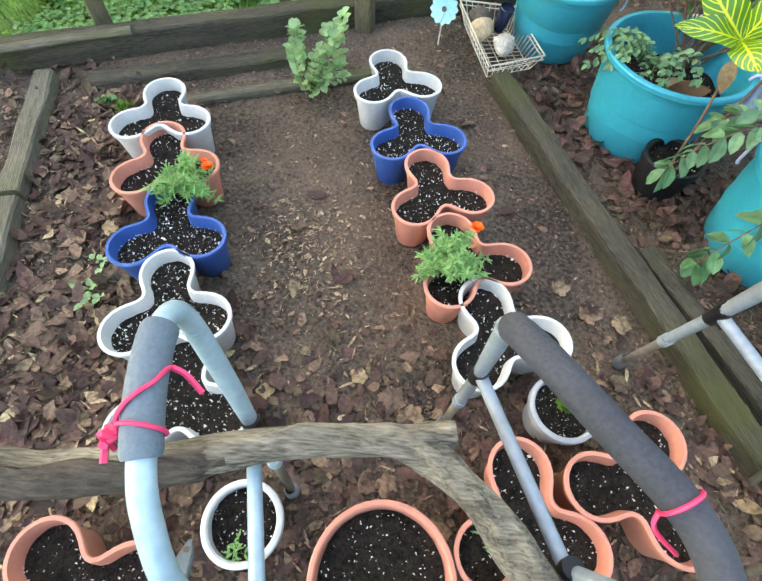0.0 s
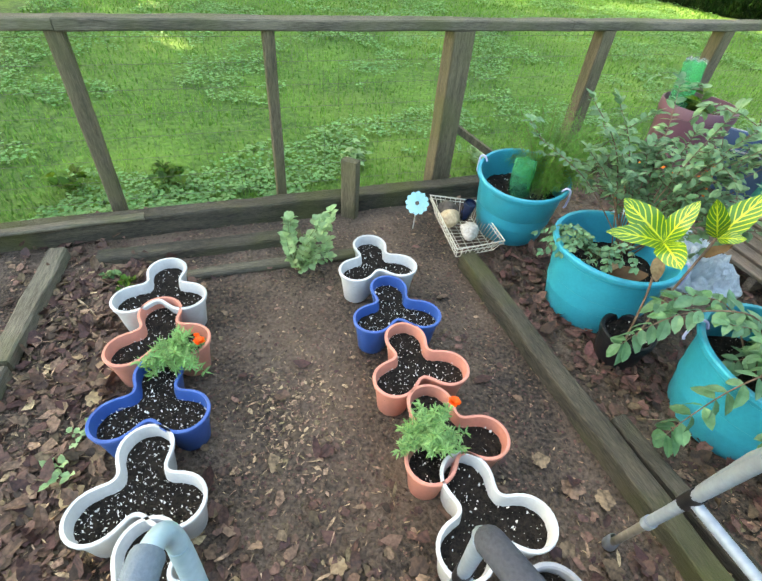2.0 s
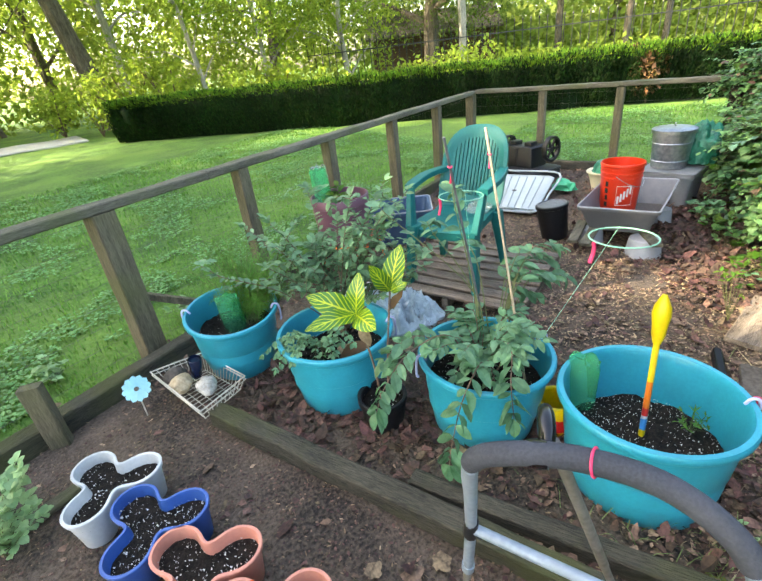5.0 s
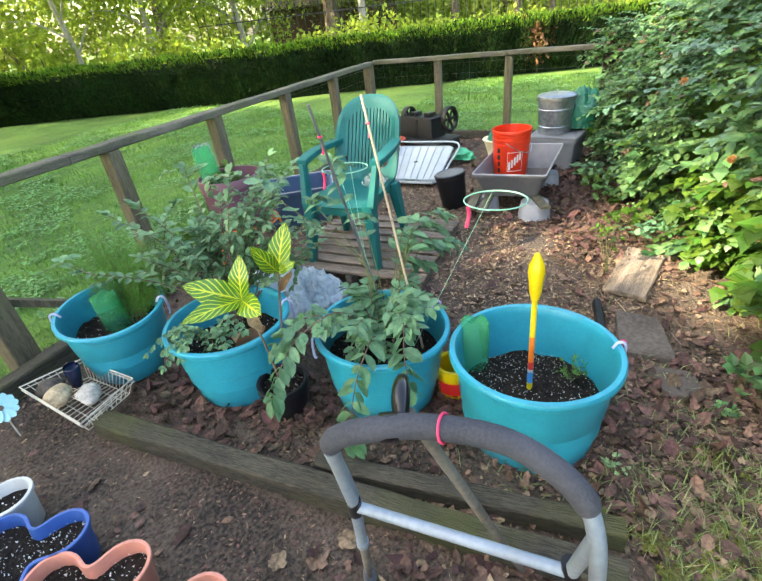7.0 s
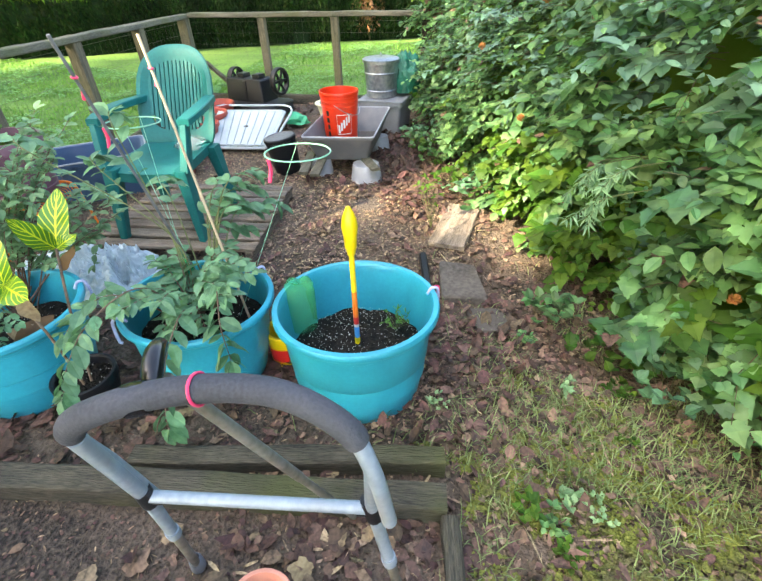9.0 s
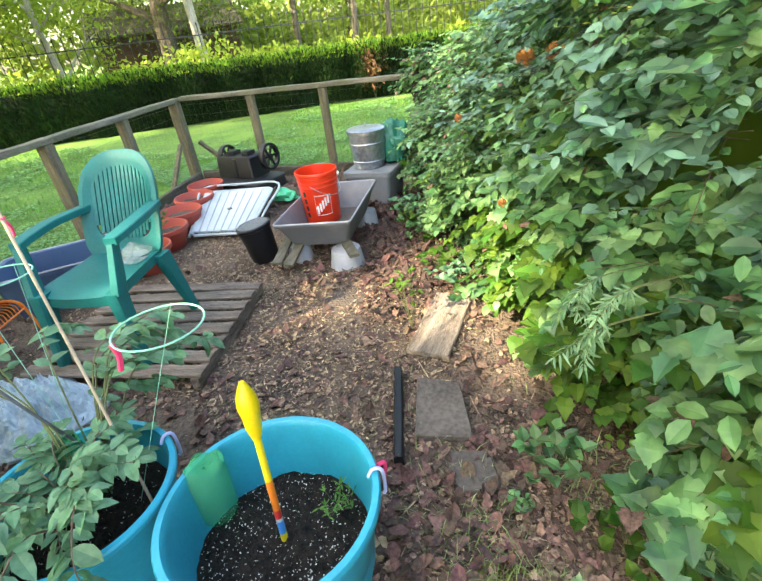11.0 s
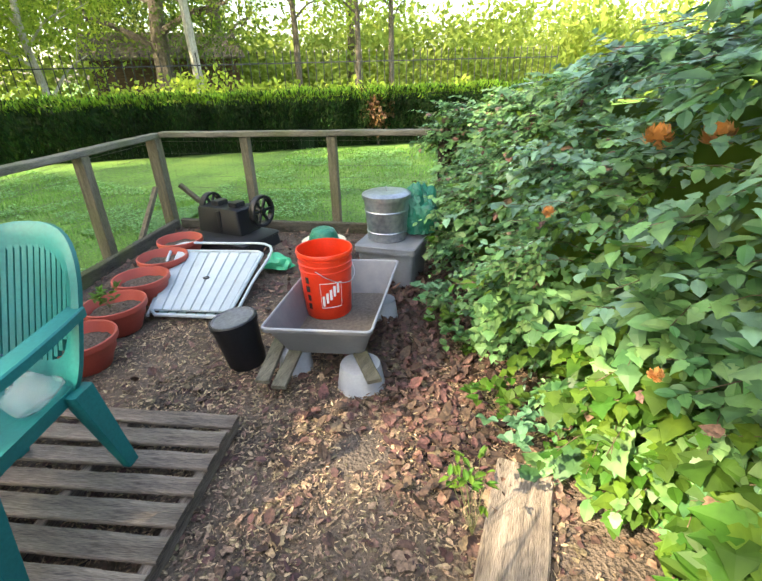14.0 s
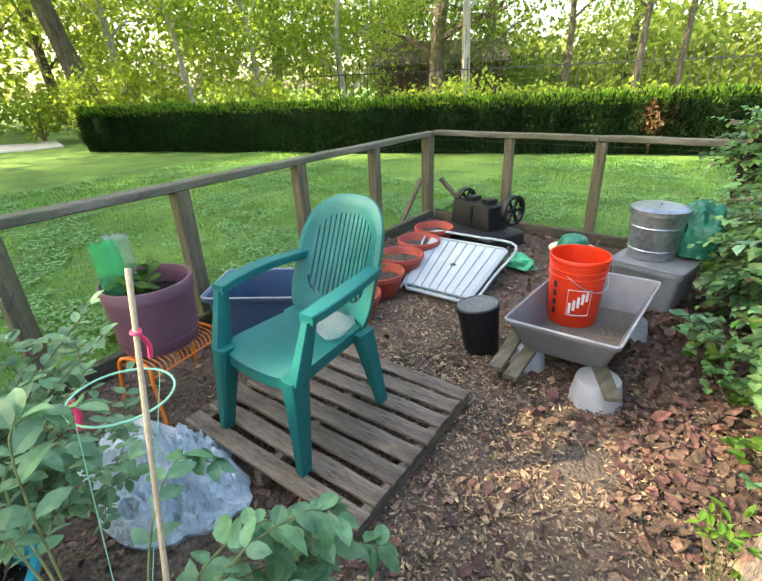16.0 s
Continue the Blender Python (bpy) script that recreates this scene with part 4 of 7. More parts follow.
# x, y, height, crown radius, trunk radius, lean, where the crown begins, leaves, pale bark
FAR_TREES = [(3.15, 21.6, 13, 3.8, 0.42, (-3.0, 0), 0.42, 9000, 0), (5.65, 17.2, 9, 2.3, 0.10, (-0.9, 0), 0.18, 7000, 1), (7.62, 16.6, 9.5, 2.4, 0.10, (-0.5, 0), 0.18, 7500, 1), (10.34, 15.4, 9, 2.5, 0.12, (-0.4, 0), 0.15, 7000, 1),
             (13.95, 13.3, 14, 3.0, 0.17, (-0.3, 0), 0.30, 6000, 1), (16.1, 17.4, 10, 4.4, 0.42, (0.6, 0), 0.24, 14000, 0), (16.74, 8.9, 9, 2.1, 0.12, (0.3, 0), 0.34, 3000, 0), (19.1, 8.7, 10, 2.4, 0.13, (0.4, 0), 0.36, 3000, 0), (18.1, 12.3, 11, 2.8, 0.15, (0.2, 0), 0.34, 3600, 0),
             (4.8, 26.5, 15, 3.4, 0.22, (-0.4, 0), 0.30, 7000, 1), (-6, 24, 15, 4.4, 0.26, (1.5, 0), 0.16, 8000, 0), (-1.0, 27, 16, 4.6, 0.24, (-1.5, 0.5), 0.16, 8000, 0), (11.0, 23.5, 16, 4.6, 0.30, (0.5, 0), 0.16, 9000, 0), (21, 19, 17, 5.0, 0.3, (0, 0), 0.16, 6000, 0),
             (27, 15, 15, 4.0, 0.25, (0, 0), 0.3, 2600, 0), (2, 33, 18, 5.5, 0.3, (0, 0), 0.16, 9000, 0), (-11, 27, 17, 5.2, 0.3, (0, 0), 0.16, 8000, 0), (-14, 19, 15, 4.6, 0.28, (0, 0), 0.16, 8000, 0), (-5.5, 31, 18, 5.2, 0.28, (0, 0), 0.16, 8000, 0), (-7.5, 15.5, 14, 3.8, 0.22, (0.5, 0), 0.3, 9000, 0)]
# four trees take the darker leaf, which carries their shade in its colour
for k, (x, y, hgt, sp, tr, lean, cf, nl, pale) in enumerate(FAR_TREES):
    tree(x, y, hgt, sp, 40 + k, trunk_r=tr, lean=lean, crown_from=cf, bark="pale_trunk" if pale else "trunk", leaves=int(nl * 1.4), leaf=0.22 if x < -6.5 else 0.145, foliage="canopy_shaded" if k in (0, 5, 12, 13) else "canopy", label=PALE if pale else DARK)
# unseen trees beside the lawn, added to shade the garden but for one patch
for k, (x, y, hgt, sp) in enumerate([(-10.4, 5.3, 14, 2.1), (-9.4, 11.5, 17, 2.3), (-10.1, 8.45, 11, 1.7), (-12.5, 3.0, 15, 2.6), (-14.5, 15.0, 16, 3.0), (-15, 8.5, 17, 3.0), (-7.45, 6.05, 18, 1.7), (-11.5, 14.0, 17, 2.8)]):
    tree(x, y, hgt, sp, 80 + k, trunk_r=0.24, crown_from=0.55 if k == 6 else 0.40, leaves=(13000, 9500, 12000, 12000, 7500, 12000, 12000, 7500)[k], leaf=0.30, label="unseen tall tree added to shade the garden")


def clump(L, c, r, n, size, rr, flat=1.0):
    for _ in range(n):
        d = rand_dir(rr)
        q = Vector(c) + Vector((d.x * r, d.y * r, d.z * r * flat)) * rr.random() ** 0.4
        s = size * rr.uniform(0.6, 1.4)
        L.leaf(q, rand_dir(rr), Vector((0, 0, 1)) + rand_dir(rr) * 0.7, s, s * 0.6, pts=2)


def woods():
    """The far edge of the wood that closes the view."""
    rr, L = random.Random(21), Leaves()
    for k in range(1150):
        a = radians(rr.uniform(-35, 150))
        d = rr.uniform(27, 44)
        top = 15 if a > radians(42) else 5
        c = (d * math.cos(a), d * math.sin(a), rr.uniform(0.5, top) * rr.uniform(0.5, 1))
        clump(L, c, rr.uniform(1.2, 2.6), 110, 0.38, rr)
    tagged(L.mesh("far_woods", M["far_leaf"]), "distant sunlit woodland behind the lawn", "woods", kind="stuff")


woods()


def shrub(x, y, r, h, seed, mat="canopy", label="loose green shrub behind the hedge", n=1500, leaf=0.11):
    rr = random.Random(seed)
    t = thing("shrub", label, "shrub", pose(x, y, -0.06))
    bm, L = bmesh.new(), Leaves()
    for k in range(7):
        a = rr.uniform(0, 6.28)
        e = Vector((math.cos(a) * r * rr.uniform(0.3, 0.9), math.sin(a) * r * rr.uniform(0.3, 0.9), h * rr.uniform(0.5, 0.95)))
        tube(bm, smooth_path([(0, 0, 0), e * 0.5 + Vector((0, 0, h * 0.1)), e], 3), 0.018, 5)
        clump(L, e, r * 0.5, n // 10, leaf, rr)
        clump(L, e * 0.6, r * 0.5, n // 25, leaf, rr)
    part("branching", bm, M["brown_stem"], t)
    L.mesh("crown", M[mat], t)


for k in range(12):
    f = k / 11
    x, y = 2.0 + 14.5 * f + R.uniform(-0.6, 0.6), 19.0 - 13.5 * f + R.uniform(-0.8, 0.8)
    shrub(x, y, R.uniform(0.8, 1.3), R.uniform(1.2, 2.2) * (1 if k < 5 else 0.55), 70 + k, n=1100, leaf=0.15)
for k, (x, y) in enumerate([(-3.5, 20.5), (-6.0, 20.8), (-9, 21.5), (-12, 20), (-1.0, 21.5), (1.2, 20.5)]):
    shrub(x, y, R.uniform(0.9, 1.5), R.uniform(1.2, 2.2), 90 + k, n=1000, leaf=0.18, label="bushy green shrub beside the drive")

# the dry shrub at the hedge's end and a shed in the trees
shrub(10.72, 5.05, 0.42, 1.0, 120, mat="rust_leaf", n=1100, leaf=0.10, label="reddish sunlit shrub at the hedge's far end")
sh = thing("shed", "dark brown wooden shed among the far trees", "shed", pose(18.6, 20.2, -0.1, 0, 0, -38))
for k, (w, m) in enumerate(((6.0, pose(0, -1.8, 0)), (6.0, pose(0, 1.8, 0)), (3.6, pose(-2.95, 0, 0, 0, 0, 90)), (3.6, pose(2.95, 0, 0, 0, 0, 90)))):
    bm = bmesh.new()
    box(bm, w, 0.10, 2.3, m, 0.01)
    part("wall", bm, M["shed"], sh, smooth=False)
for sg in (-1, 1):
    bm = bmesh.new()
    box(bm, 6.6, 2.5, 0.09, pose(0, sg * 1.08, 2.72, -sg * 26, 0, 0), 0.01)
    part("roof_slope", bm, M["trunk"], sh, "mottled brown roof", smooth=False)

# pale drive beyond the lawn, with brick pillars
bm = bmesh.new()
plank(bm, 18, 2.6, 0.05, pose(-7.4, 18.6, -0.06, 0, 0, 4), 0.02, 20, 0.01)
tagged(link("drive", bm, M["paving"]), "pale sunlit gravel drive beyond the lawn", "drive", kind="structure")
for x, y in ((-2.6, 20.6), (-4.6, 21.2)):
    t = thing("brick_pillar", "red brick gate pillar with a flat cap", "pillar", pose(x, y, -0.06), "gate pillars")
    for row in range(14):
        for q in range(2):
            bm = bmesh.new()
            o = 0.115 if row % 2 == 0 else -0.115
            box(bm, 0.22, 0.45, 0.072, pose(*((q * 2 - 1) * 0.115, 0, row * 0.082) if row % 2 == 0 else (0, 0, row * 0.082), 0, 0, 0 if row % 2 == 0 else 90) @ (Matrix() if row % 2 == 0 else pose((q * 2 - 1) * 0.115, 0, 0)), 0.006)
            part("brick", bm, M["brick"], t, smooth=False)
    bm = bmesh.new()
    box(bm, 0.56, 0.56, 0.07, pose(0, 0, 14 * 0.082 - 0.008), 0.012)
    part("cap", bm, M["stone"], t, "pale stone cap", smooth=False)

# iron railings on the far side of the hedge
rl = thing("iron_railings", "tall black iron railings beyond the hedge", "railings")
ra, rb = Vector((9.0, 16.0, 0)), Vector((21.0, 3.0, 0))
bar = bmesh.new()
tube(bar, [(0, 0, -0.1), (0, 0, 1.90)], 0.014, 5)
lathe(bar, [(0.014, 1.90), (0.026, 1.94), (0, 2.02)], 5)
first = part("bar", bar, M["iron"], rl)
nb = 72
first.location = ra
for k in range(1, nb):
    b = new("bar", first.data)
    b.parent = rl
    b.location = ra.lerp(rb, k / (nb - 1))
for z in (0.25, 1.65):
    bm = bmesh.new()
    tube(bm, [ra + Vector((0, 0, z)), rb + Vector((0, 0, z))], 0.02, 4)
    part("cross_rail", bm, M["iron"], rl)


# ---- the vine bank ----
VINE = [(0.55, -1.80), (1.6, -1.12), (2.40, -0.46), (3.05, 0.08), (3.76, 0.57), (4.45, 1.06), (5.24, 1.62), (5.76, 2.06)]
VTOP = [1.75, 1.72, 1.66, 1.54, 1.43, 1.31, 1.16, 0.95]
# two big faded blooms on top of the bank, then smaller ones
BLOOMS = [(3.75, 0.450, 1.08, 1.9), (3.67, 0.300, 1.10, 1.9), (3.60, 0.74, 0.84, 0.9), (3.08, 0.38, 0.60, 0.8), (2.18, -0.50, 0.35, 0.8)]


def vine_bank():
    t = thing("vine_thicket", "dense bank of green climbing vines over a fence", "vine")
    base = smooth_path([(x, y, 0) for x, y in VINE], 8)
    tops = smooth_path([(h, 0, 0) for h in VTOP], 8)
    core = bmesh.new()
    outs, secs = [], []
    for i, p in enumerate(base):
        d = (base[min(i + 1, len(base) - 1)] - base[max(i - 1, 0)]).normalized()
        n = Vector((-d.y, d.x, 0))
        h = tops[i].x
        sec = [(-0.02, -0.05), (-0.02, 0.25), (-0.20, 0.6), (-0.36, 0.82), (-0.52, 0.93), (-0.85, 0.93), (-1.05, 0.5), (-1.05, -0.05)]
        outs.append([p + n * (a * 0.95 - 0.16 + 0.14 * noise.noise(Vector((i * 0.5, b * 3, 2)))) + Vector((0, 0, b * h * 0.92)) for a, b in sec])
        secs.append((p, n, d, h))
    # solid core; the shade between the leaves is put into its dark colour
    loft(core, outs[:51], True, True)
    part("inner_thicket", core, M["canopy_shaded"], t)
    rr = random.Random(5)
    A, B, C, D = Leaves(), Leaves(), Leaves(), Leaves()
    stems = bmesh.new()
    sp = 0
    while sp < 5400:
        k = rr.uniform(0, len(secs) - 1.001)
        i = int(k)
        f = k - i
        p = secs[i][0].lerp(secs[i + 1][0], f)
        n, h = secs[i][1], secs[i][3] * (1 - f) + secs[i + 1][3] * f
        d = secs[i][2]
        v = rr.random() ** 0.9
        # hollows between the tiers of shoots stay open and show the dark core
        if noise.noise(Vector((k * 0.55, v * 5.5, 8))) + 0.6 * noise.noise(Vector((k * 1.5, v * 12, 3))) < -0.20 and k > 16 and rr.random() < 0.85:
            continue
        if v < 0.58 and k > 51.5:
            continue
        sp += 1
        lump = 0.28 * noise.noise(Vector((k * 0.55, v * 2.2, 1))) + 0.12 * noise.noise(Vector((k * 1.9, v * 6, 4)))
        if v < 0.78:
            b = v / 0.78
            a = 0.06 - 0.46 * b + 0.15 * math.sin(b * 3.0) + lump
            if k > 44:
                a += 0.22 * (b - 0.65)
        else:
            b = 1.0
            a = -0.30 - (v - 0.78) / 0.22 * 0.75
        q = p + n * (a - 0.06) + Vector((0, 0, b * h * 0.98 + lump * 0.35))
        if any((q - Vector(c[:3]) - n * 0.06).length < 0.11 * c[3] for c in BLOOMS):
            continue
        # a shoot that arches outwards, with leaves spread flat on both sides
        out = (n * rr.uniform(0.4, 1.0) + d * rr.uniform(-0.9, 0.9) + Vector((0, 0, rr.uniform(-0.25, 0.5)))).normalized()
        ln = rr.uniform(0.10, 0.30)
        end = q + out * ln + Vector((0, 0, -0.28 * ln))
        if sp % 3 == 0:
            tube(stems, [q - out * 0.05, q.lerp(end, 0.5) + Vector((0, 0, 0.02)), end], 0.0014, 3, caps=False)
        size = rr.choice((0.040, 0.052, 0.062, 0.076, 0.096)) * (1.0 if k < 30 else 0.74)
        # lime leaves gather low down, their colour standing for the sunlit patch
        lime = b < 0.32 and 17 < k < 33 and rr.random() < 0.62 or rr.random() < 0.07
        # pale copy is commoner on the upper bank, for the skylight there
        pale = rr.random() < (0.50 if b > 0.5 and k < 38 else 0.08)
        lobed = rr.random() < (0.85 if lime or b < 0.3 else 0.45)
        brown = 0.06 if k > 38 else 0.006
        for j in range(9):
            g = (j + 0.6) / 9
            w = q.lerp(end, g) + Vector((0, 0, 0.012 * math.sin(g * 3.1)))
            side = (d if j % 2 else -d) * rr.uniform(0.6, 1.0)
            s = size * rr.uniform(0.75, 1.15) * (1.1 - 0.5 * abs(g - 0.45))
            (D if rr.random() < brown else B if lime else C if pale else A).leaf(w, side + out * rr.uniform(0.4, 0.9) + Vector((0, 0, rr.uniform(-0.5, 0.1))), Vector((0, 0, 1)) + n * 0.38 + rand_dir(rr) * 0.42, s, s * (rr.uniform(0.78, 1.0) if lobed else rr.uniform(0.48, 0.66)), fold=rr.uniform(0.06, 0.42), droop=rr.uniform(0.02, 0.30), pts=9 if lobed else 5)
    part("twig", stems, M["brown_stem"], t, kind="stuff")
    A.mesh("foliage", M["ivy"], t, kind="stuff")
    C.mesh("dark_foliage", M["vine_blue"], t, "bluish green leaves, pale skylight put into the colour", kind="stuff")
    B.mesh("young_foliage", M["ivy_lime"], t, "yellow-green leaves, sunlit tint put into the colour", kind="stuff")
    D.mesh("withered_foliage", M["leaf_brown"], t, "withered brown leaves", kind="stuff")
    # faded flower heads
    for fx, fy, fz, big in BLOOMS:
        bm = bmesh.new()
        fr = random.Random(int(fx * 100))
        for _ in range(60):
            e = rand_dir(fr, -0.4)
            m = Matrix.Translation((fx, fy, fz)) @ e.to_track_quat("Z", "Y").to_matrix().to_4x4()
            vs = [bm.verts.new(m @ (Vector(c) * big)) for c in ((0, 0, 0.003), (0.006, -0.004, 0.020), (0, 0.006, 0.028), (-0.006, -0.004, 0.020))]
            bm.faces.new(vs)
        part("flower_head", bm, M["peach"], t, "faded peach flower head")


vine_bank()
# ---- walker frames and what hangs on them ----
def walker_side(name_label, top, grips, tees, feet, tube_mat, foam_mat, foam_range, ribbon=(), wrap=None):
    """One side of a walking frame: a bent handle tube with foam, two legs with sleeves and feet, and a bar between."""
    t = thing("walker_frame", name_label, "walking frame")
    path = smooth_path(top, 10)
    bm = bmesh.new()
    tube(bm, path, 0.0125, 14)
    part("handle_tube", bm, M[tube_mat], t)
    n = len(path)
    a, b = int(foam_range[0] * (n - 1)), int(foam_range[1] * (n - 1))
    bm = bmesh.new()
    tube(bm, path[a:b + 1], [0.0165] + [0.0185] * (b - a - 1) + [0.0165], 18)
    part("foam_grip", bm, M[foam_mat], t, "thick grey foam grip")
    for end, tee, foot in zip(grips, tees, feet):
        e, te, fo = Vector(end), Vector(tee), Vector(foot)
        bm = bmesh.new()
        tube(bm, [e, e.lerp(te, 0.5), te, te.lerp(fo, 0.45)], 0.0125, 14)
        part("leg", bm, M[tube_mat], t)
        bm = bmesh.new()
        tube(bm, [te.lerp(fo, 0.42), fo + (te - fo) * 0.02], 0.0105, 12)
        part("leg_extension", bm, M["dull_alu"], t)
        bm = bmesh.new()
        tube(bm, [te.lerp(fo, 0.40), te.lerp(fo, 0.46)], 0.0150, 12)
        part("sleeve", bm, M[tube_mat], t)
        bm = bmesh.new()
        d = (fo - te).normalized()
        tube(bm, [te - d * 0.03, te + d * 0.03], 0.0155, 12)
        tube(bm, [te + d * 0.012, te.lerp(Vector(tees[0] if tee is tees[1] else tees[1]), 0.07) + d * 0.012], 0.010, 8)
        part("bracket", bm, M["black"], t, "black plastic bracket")
        bm = bmesh.new()
        lathe(bm, [(0.012, 0.05), (0.016, 0.045), (0.019, 0.008), (0.017, 0), (0, 0)][::-1], 14, Matrix.Translation((fo.x, fo.y, fo.z - 0.006)))
        part("rubber_foot", bm, M["grey_bin"], t, "worn grey rubber foot")
    bm = bmesh.new()
    tube(bm, [tees[0], tees[1]], 0.0115, 14)
    part("crossbar", bm, M["alu" if tube_mat == "alu" else tube_mat], t)
    if wrap:
        # tape led slantwise over the grip from a knot, with a loose end
        bm, pts = bmesh.new(), []
        for k in range(15):
            i = min(int((wrap[0] + (wrap[1] - wrap[0]) * k / 14) * (n - 1)), n - 2)
            side = (path[i + 1] - path[i]).normalized().cross(Vector((0, 0, 1))).normalized()
            q = math.pi * (0.02 + 0.98 * k / 14)
            up = side.cross((path[i + 1] - path[i]).normalized())
            pts.append(path[i].lerp(path[i + 1], 0.5) + 0.0212 * (side * math.cos(q) + up * math.sin(q)))
        tube(bm, smooth_path(pts[::2], 4), 0.0024, 6)
        tube(bm, smooth_path([pts[-1], pts[-1] + Vector((0.012, -0.004, -0.008)), pts[-1] + Vector((0.026, -0.016, -0.022))], 4), 0.0032, 5)
        for k in range(4):
            a = k * 1.6
            tube(bm, smooth_path([pts[0], pts[0] + Vector((-0.010, 0.008 * math.cos(a), 0.008 * math.sin(a))), pts[0] + Vector((-0.006, -0.014 * math.cos(a) - 0.008, -0.010 * math.sin(a) - 0.006))], 4), 0.0036, 5)
        part("ribbon", bm, M["pink"], t, "hot pink tape wound slantwise")
    for f, tail in ribbon:
        i = min(int(f * (n - 1)), n - 2)
        d = (path[i + 1] - path[i]).normalized()
        up = d.orthogonal().normalized()
        sd = d.cross(up)
        bm = bmesh.new()
        tube(bm, [path[i] + 0.0205 * (math.cos(q) * up + math.sin(q) * sd) + d * 0.006 * math.sin(q) for q in [k * 2 * math.pi / 18 for k in range(18)]], 0.0022, 6, closed=True)
        if tail:
            tube(bm, smooth_path([path[i] + up * 0.021, path[i] + up * 0.034 + d * 0.012, path[i] + up * 0.03 + d * 0.04 + Vector(tail)], 4), 0.0025, 5)
        part("ribbon", bm, M["pink"], t, "knotted hot pink tape")
    return t


walker_side("grey-blue tubular walking frame with dark foam grip", [(0.917, 0.607, 0.422), (0.877, 0.572, 0.602), (0.844, 0.537, 0.737), (0.862, 0.487, 0.787), (0.922, 0.402, 0.802), (0.972, 0.302, 0.794), (0.994, 0.217, 0.747), (1.002, 0.182, 0.662), (1.022, 0.167, 0.502)],
            [(0.844, 0.537, 0.727), (1.002, 0.182, 0.662)], [(0.900, 0.594, 0.457), (1.050, 0.214, 0.457)], [(0.947, 0.667, 0.002), (1.082, 0.157, 0.002)], "alu", "foam", (0.26, 0.80), [(0.53, None)])
walker_side("grey-blue tubular walking frame standing among the pots", [(0.432, 0.440, 0.42), (0.425, 0.430, 0.60), (0.398, 0.395, 0.735), (0.415, 0.350, 0.775), (0.470, 0.275, 0.785), (0.540, 0.200, 0.770), (0.575, 0.140, 0.73), (0.585, 0.115, 0.66), (0.57, 0.12, 0.50)],
            [(0.398, 0.395, 0.725), (0.585, 0.115, 0.66)], [(0.431, 0.437, 0.455), (0.545, 0.150, 0.455)], [(0.437, 0.455, 0.0), (0.57, 0.08, 0.0)], "alu", "foam", (0.28, 0.80), [(0.60, (0.01, 0.0, -0.02))])
walker_side("pale blue tubular walking frame with grey foam grip", [(0.058, 0.318, 0.46), (0.052, 0.342, 0.62), (0.040, 0.362, 0.755), (0.034, 0.345, 0.790), (0.036, 0.290, 0.792), (0.048, 0.225, 0.785), (0.062, 0.170, 0.765), (0.085, 0.110, 0.70), (0.110, 0.085, 0.55), (0.115, 0.08, 0.46)],
            [(0.042, 0.360, 0.74), (0.110, 0.085, 0.56)], [(0.059, 0.317, 0.46), (0.112, 0.090, 0.46)], [(0.070, 0.265, 0.0), (0.13, 0.0, 0.0)], "blue_alu", "pale_foam", (0.36, 0.58), [(0.54, None)], (0.535, 0.44))

branch = bmesh.new()
bp = smooth_path([(-0.62, 0.20, 0.46), (-0.40, 0.215, 0.475), (-0.20, 0.222, 0.495), (-0.02, 0.250, 0.505), (0.12, 0.285, 0.51), (0.24, 0.300, 0.505), (0.325, 0.295, 0.50), (0.40, 0.240, 0.49), (0.47, 0.170, 0.475), (0.56, 0.06, 0.45), (0.63, -0.06, 0.42)], 7)
tube(branch, bp, [0.038 - 0.010 * abs(math.sin(i * 0.05)) - 0.006 * i / len(bp) for i in range(len(bp))], 16, bumpy=0.35)
branch_ob = thing("driftwood_branch", "bare bent grey branch laid across the walking frames", "branch")
part("main_limb", branch, M["bark"], branch_ob)
# dark rotten bark still clinging to the thick end, with a ragged edge
bm = bmesh.new()
m_turn = 22
for i in range(len(bp)):
    if bp[i].x > 0.03:
        break
rings = []
for k in range(i + 1):
    ax = (bp[min(k + 1, len(bp) - 1)] - bp[max(k - 1, 0)]).normalized()
    sd = ax.cross(Vector((0, 0, 1))).normalized()
    upw = sd.cross(ax)
    ring = []
    for j in range(m_turn + 1):
        q = -0.25 + 2.75 * j / m_turn + 0.35 * noise.noise(Vector((k * 0.35, j * 0.1, 5)))
        shrink = 1.0 if k < i - 1 else 0.80
        r = (0.0385 - 0.010 * abs(math.sin(k * 0.05)) - 0.006 * k / len(bp)) * 1.15 * shrink + 0.0035 * noise.noise(Vector((k * 0.7, j * 0.55, 1)))
        if j in (0, m_turn):
            r *= 0.88
        ring.append(bm.verts.new(bp[k] + upw * r * math.cos(q) + sd * r * math.sin(q)))
    rings.append(ring)
for a, b in zip(rings, rings[1:]):
    for j in range(m_turn):
        bm.faces.new((a[j], a[j + 1], b[j + 1], b[j]))
part("loose_bark", bm, M["rotten_bark"], branch_ob, "dark rotten bark on the thick end")
bm = bmesh.new()
tube(bm, smooth_path([(0.300, 0.300, 0.50), (0.345, 0.312, 0.503), (0.380, 0.318, 0.51)], 5), [0.026, 0.026, 0.025, 0.025, 0.024, 0.024, 0.022, 0.022, 0.021, 0.020, 0.017], 12, bumpy=0.4)
